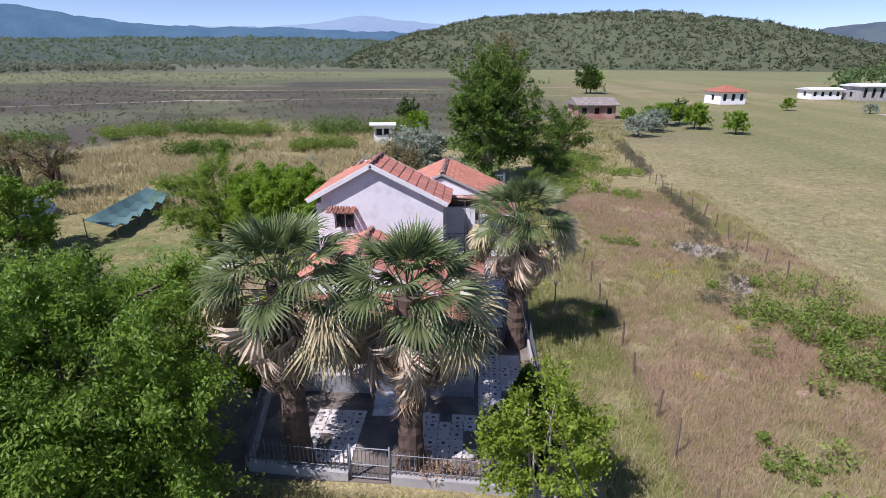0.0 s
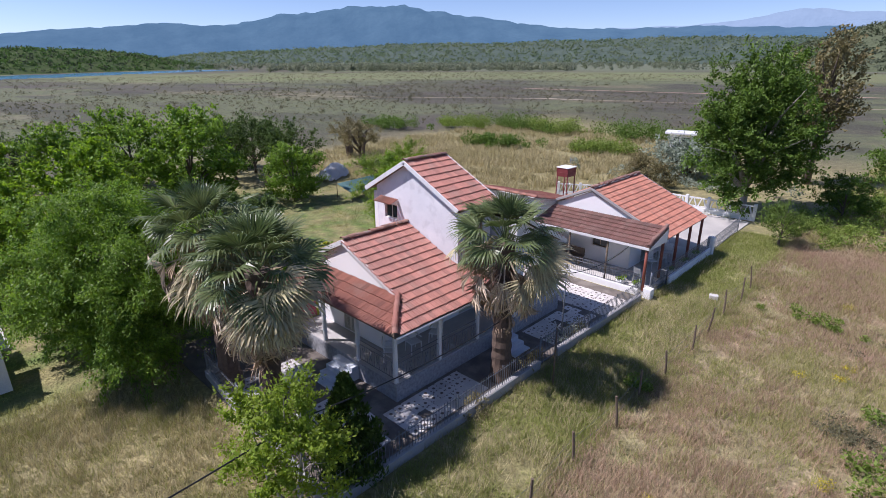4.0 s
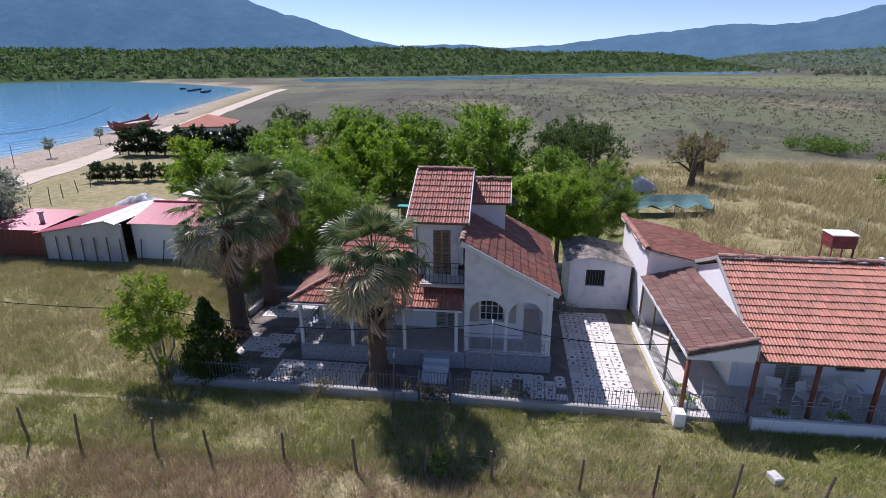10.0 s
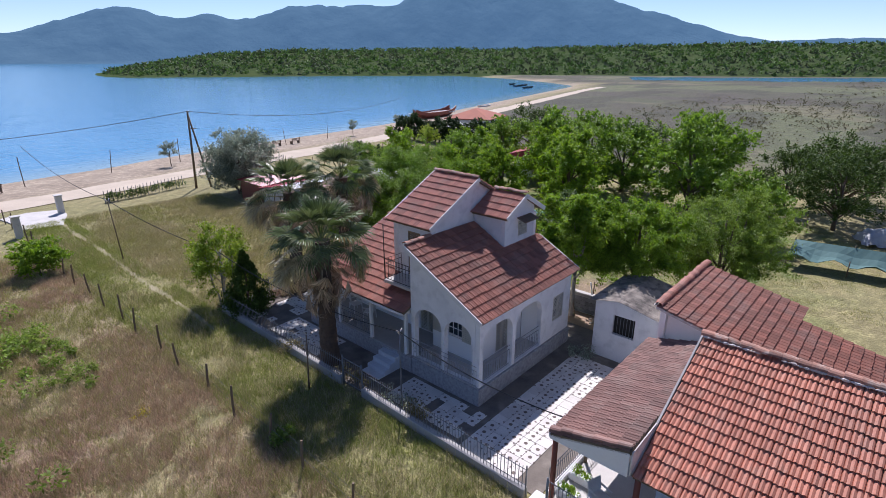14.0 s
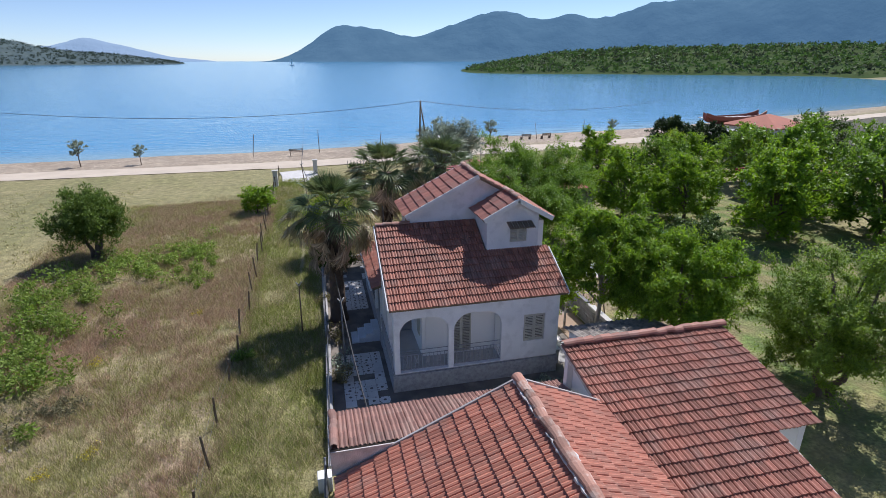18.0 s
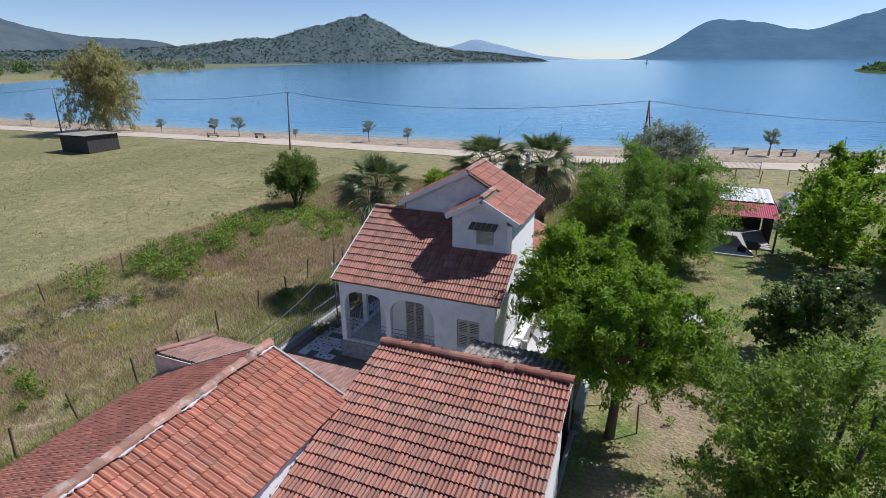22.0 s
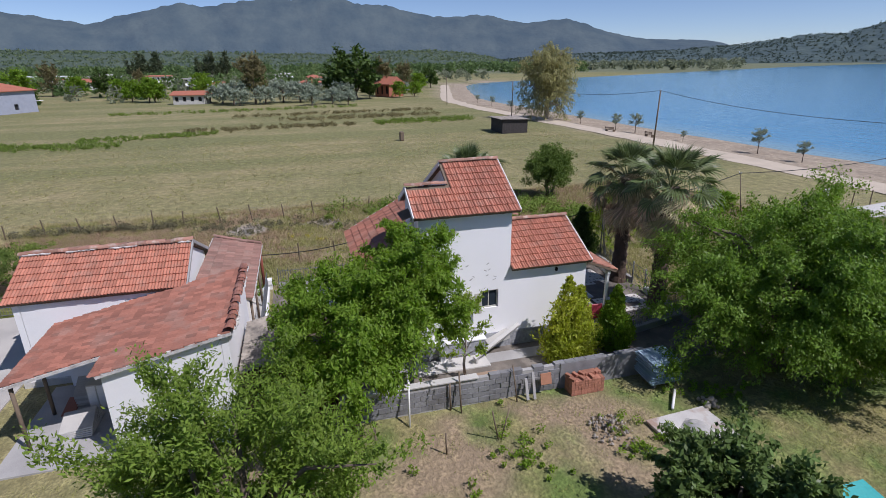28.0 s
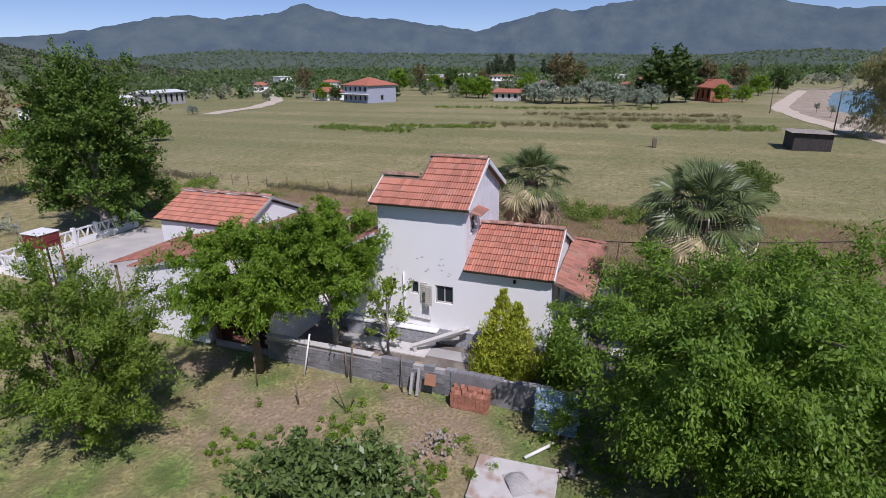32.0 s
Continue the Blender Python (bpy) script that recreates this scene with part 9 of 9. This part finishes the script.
for k, (i, x, y, s) in enumerate(((2, 140, 16, 1.0), (2, 134, 12, 0.9), (2, 146, 35, 1.2), (2, 143, 42, 1.0), (3, 172, -4, 0.9), (1, 160, -8, 0.75), (0, 162, 2, 0.6), (1, 164, -14, 0.7), (1, 160, 52, 1.0), (0, 158, 100, 0.5), (0, 146, 117, 0.55), (1, 143, 122, 0.6), (0, 150, 96, 0.5), (1, 172, 72, 1.1), (1, 176, 78, 0.9), (2, 152, 30, 1.5), (2, 150, 25, 1.4), (2, 148, 44, 1.5), (2, 156, 48, 1.3), (2, 152, 12, 1.3), (0, 152, 113, 0.6), (1, 160, 130, 0.8), (3, 230, 120, 0.9), (1, 232, 132, 1.5), (1, 225, 110, 1.1), (3, 160, 140, 0.8), (3, 240, 90, 0.7), (1, 200, 60, 1.2), (1, 190, 85, 1.0), (0, 210, 95, 1.1), (3, 205, 40, 0.9), (2, 165, 22, 1.1), (2, 182, -14, 1.0), (3, 190, -16, 0.8), (0, 215, 5, 1.1), (1, 205, -25, 1.0), (0, 225, -35, 1.0),
        (1, 38, 190, 1.1), (0, 36, 187, 1.0), (1, 32, 96, 0.55), (1, 36, 92, 0.6), (2, 28, 88, 0.8), (2, 24, 82, 0.7), (1, 40, 86, 0.5), (1, 29, 94, 0.5), (1, 33, 96, 0.55), (0, 36, 99, 0.45), (1, 27, 100, 0.4), (1, 70, 128, 0.4), (2, 84, 122, 0.5), (0, -12, 93, 0.5), (1, -9, 78, 0.55))):
    copy_thing(FAR[i], Matrix.Translation((x, y, 0)) @ Matrix.Rotation(k * 1.9, 4, "Z") @ Matrix.Scale(s, 4))


def far_wood(name, n, az0, az1, d0, d1, h, leaf, label, seed, size=1.6):
    """Countless far trees as tapering clumps of foliage over a stretch of the plain."""
    rng = np.random.RandomState(seed)
    a, d = np.radians(rng.uniform(az0, az1, n)), np.sqrt(rng.uniform(d0 * d0, d1 * d1, n))
    hh = h * rng.uniform(0.5, 1.3, n)
    base = np.stack([CENTRE.x - np.sin(a) * d, CENTRE.y + np.cos(a) * d, np.zeros(n)], 1)
    keep = base[:, 1] > shore(base[:, 0]) + 25
    base, hh = base[keep], hh[keep]
    c = np.concatenate([base + np.array((0, 0, 1)) * (hh * q)[:, None] for q in (0.3, 0.65)])
    r = np.concatenate([hh * 0.5, hh * 0.36])
    v, f = leaf_cloud(rng, c, r, len(c) * 26, h * 0.3, 0.4)
    return tagged(obj(name, v, f, leaf), label, "woods", kind="stuff")


far_wood("far_woods", 800, 256, 325, 200, 560, 7, M_FAR_A, "groves behind the village", 301)
far_wood("far_woods", 700, 250, 322, 180, 520, 5, M_FAR_B, "orchards round the village", 302)
far_wood("far_woods", 1150, 240, 325, 520, 1250, 12, M_FAR_A, "woods of the plain", 303)
def poplar(x, y, h, seed):
    return tree("poplar_tree", (x, y, 0), h, h * 0.13, M_BARK, M_SCRUB_B, "tall narrow poplar behind the village", seed=seed, leaves=2600, size=h * 0.05, clumps=60, clump=h * 0.06, clear=0.04, trunk_r=0.25, limbs=2, lo=-0.95, group="poplar rows")


POP = poplar(470, 132, 22, 320)
for k in range(1, 16):
    d = 470 + 14 * math.sin(k * 2.1)
    an = 278.3 + (k % 8) * 0.42 + (4.2 if k < 8 else 0) - 3.1 * (k > 11)
    p = bearing(an, d)
    copy_thing(POP, Matrix.Translation((p.x, p.y, 0)) @ Matrix.Rotation(k * 1.3, 4, "Z") @ Matrix.Scale(0.85 + 0.2 * math.sin(k * 1.7), 4))
far_wood("far_groves", 900, 4, 70, 620, 1350, 7, M_FAR_B, "olive groves at the foot of the hills", 304)
far_wood("far_groves", 350, 30, 62, 560, 700, 8, M_FAR_B, "tree line across the marsh", 305)
far_wood("far_groves", 260, 226, 245, 700, 1300, 12, M_FAR_B, "woods along the far shore", 306)

# ---- scrub on the two near hills ----


def hill_scrub(name, grid, n, size, leaf, label, seed):
    """Bushes standing on a hill's surface."""
    A, D, Z = grid
    rng = np.random.RandomState(seed)
    i, j = rng.uniform(0, A.shape[0] - 1.01, n), rng.uniform(0, A.shape[1] * 0.62, n)
    i0, j0 = i.astype(int), j.astype(int)
    fi, fj = i - i0, j - j0

    def at(G):
        return (G[i0, j0] * (1 - fi) + G[i0 + 1, j0] * fi) * (1 - fj) + (G[i0, j0 + 1] * (1 - fi) + G[i0 + 1, j0 + 1] * fi) * fj

    a, d, z = np.radians(at(A)), at(D), at(Z)
    k = z > 0.5
    a, d, z = a[k], d[k], z[k]
    r = size * rng.uniform(0.5, 1.4, len(z))
    c = np.stack([CENTRE.x - np.sin(a) * d, CENTRE.y + np.cos(a) * d, z + r * 0.4], 1)
    v, f = leaf_cloud(rng, c, r, len(c) * 10, size * 0.88, 0.4)
    tagged(obj(name, v, f, leaf), label, "scrub", kind="stuff")


hill_scrub("hill_scrub", CAPE, 6500, 3.0, M_CAPE, "dense green scrub on the cape", 401)
hill_scrub("hill_scrub", CAPE, 2200, 3.2, M_SCRUB_B, "dark scrub on the cape", 402)
hill_scrub("hill_scrub", NORTH_HILL, 3600, 3.4, M_SCRUB_B, "dark scrub on the hill", 403)
hill_scrub("hill_scrub", NORTH_HILL, 3600, 3.2, M_SCRUB_A, "green scrub on the hill", 404)

hill_scrub("hill_scrub", CASTLE, 5500, 4.5, M_SCRUB_D, "scrub and olive trees on the far hill", 405)
hill_scrub("hill_scrub", SLOPES_E, 5000, 6.0, M_SCRUB_C, "groves on the far slopes", 406)
hill_scrub("hill_scrub", SLOPES_N, 5000, 6.0, M_SCRUB_C, "groves on the far slopes", 407)


def heath(name, n, x0, x1, y0, y1, size, leaf, label, seed, keep=None):
    """Low shrubs scattered over the marsh."""
    rng = np.random.RandomState(seed)
    p = scatter(n, x0, x1, y0, y1, seed, keep, 0.5)
    r = size * rng.uniform(0.5, 1.5, len(p))
    p[:, 2] = r * 0.3
    v, f = leaf_cloud(rng, p, r, len(p) * 9, size * 0.55, 0.3)
    v[:, 2] = np.maximum(v[:, 2], 0.01)
    tagged(obj(name, v, f, leaf), label, "scrub", kind="stuff")


wet = lambda x, y: (x < -52 - 0.1 * y) | (y > 84)
heath("marsh_heath", 7000, -190, -6, -20, 190, 0.75, M_HEATH, "low brown heath of the marsh", 411, wet)
heath("marsh_heath", 500, -190, -6, -20, 190, 0.7, M_SCRUB_B, "dark low shrubs of the marsh", 412, wet)
heath("marsh_heath", 6000, -420, -100, 0, 420, 1.0, M_HEATH, "brown heath far out on the marsh", 413)

# ---- worn wheel track of the lane ----
def track_x(y):
    return 3.5 + 0.012 * (y - 15) + 0.06 * np.sin(y * 0.5)


ty = np.arange(-18.0, 13.5, 0.25)
tw = np.clip((13.5 - ty) / 4, 0.1, 1) * (0.14 + 0.05 * np.sin(ty * 1.3) + 0.03 * np.sin(ty * 4.1))
rows_t = []
for side in (-1, 1):
    tx = track_x(ty) + side * tw
    rows_t.append(np.stack([tx, ty, 0.05 * field_noise(tx, ty, 0.5, 1) - 0.008], 1))
k = np.arange(len(ty) - 1)
n = len(ty)
M_TRACK = mat("worn_earth", (0.35, 0.3, 0.195), 0.95, (0.26, 0.245, 0.115), 1.6, 40, 0.4, mix=0.9)
tagged(obj("path", np.concatenate(rows_t), np.stack([k, k + n, k + n + 1, k + 1], 1), M_TRACK), "narrow worn earth track along the grassy lane", "path", kind="structure")

# ---- grass ----
off_track = lambda x, y: (np.abs(x - track_x(y)) > 0.1 + 0.05 * np.sin(y * 1.3)) | (y > 13) | (y < -18)
off_bare = lambda x, y: np.exp(-((x - 13.4) / 1.5) ** 2 - ((y - 30.9) / 1.5) ** 2) + np.exp(-((x - 13.7 - 0.35 * (y - 25.5)) / 0.7) ** 2 - ((y - 25.6) / 1.6) ** 2) < 0.45
grass("lane_grass", scatter(60000, 2.45, 6.0, -14, 44, 501, off_track, 0.8), 0.16, M_LANE, "short green grass of the lane", 6, 1)
grass("lane_weeds", scatter(9000, 2.35, 5.9, -10, 38, 502, off_track), 0.4, M_STRAW, "dry grass stalks at the lane's edges", 4, 2)
grass("field_grass", scatter(100000, 5.6, 19, -6, 46, 503, off_bare, 0.45, 1.0), 0.24, M_RUST_G, "tall rusty dry grass of the fallow field", 6, 3)
grass("field_grass", scatter(30000, 5.6, 20, -8, 48, 504, off_bare, 0.6, 0.8), 0.27, M_STRAW, "tall straw-coloured grass of the fallow field", 6, 4)
grass("field_grass", scatter(72000, 5.6, 19, -6, 46, 505, off_bare, 0.55, 0.5), 0.22, M_GREENG, "green grass among the dry field", 6, 5)
grass("verge_grass", scatter(34000, -9, 2.4, -14, 10.4, 506, None, 0.7), 0.26, M_STRAW, "tall straw-coloured grass before the palms", 6, 6)
grass("verge_grass", scatter(22000, -9, 2.4, -14, 10.4, 507, None, 0.7), 0.25, M_GREENG, "green grass before the palms", 6, 7)
grass("lawn_grass", scatter(38000, -34, -9.9, 4, 40, 508, lambda x, y: (x < -16) | (y < 15) | (np.sin(x * 1.7) * np.sin(y * 1.3) > -0.2)), 0.1, M_GREENG, "short garden grass", 4, 8)
grass("meadow_grass", scatter(14000, 18, 62, -14, 60, 509), 0.13, M_STRAW, "dry meadow grass", 3, 9, 0.05)
grass("meadow_grass", scatter(9000, 18, 62, -14, 60, 510), 0.12, M_GREENG, "green meadow grass", 3, 10, 0.05)
grass("north_meadow", scatter(26000, 6, 36, 44, 104, 513, lambda x, y: x < 11 + 0.3 * (y - 44)), 0.3, M_STRAW, "tall dry grass of the north field", 4, 13, 0.06)
grass("north_meadow", scatter(26000, 6, 36, 44, 104, 514, lambda x, y: x < 11 + 0.3 * (y - 44)), 0.28, M_GREENG, "green grass of the north field", 4, 14, 0.06)
grass("marsh_grass", scatter(26000, -48, -6, 46, 84, 511, lambda x, y: (y > 48) | (x < -12)), 0.7, M_STRAW, "tall pale grass beyond the yard", 4, 11, 0.06)
grass("marsh_grass", scatter(14000, -46, -14, 36, 60, 512), 0.6, M_STRAW, "tall pale grass at the edge of the garden", 4, 12, 0.05)
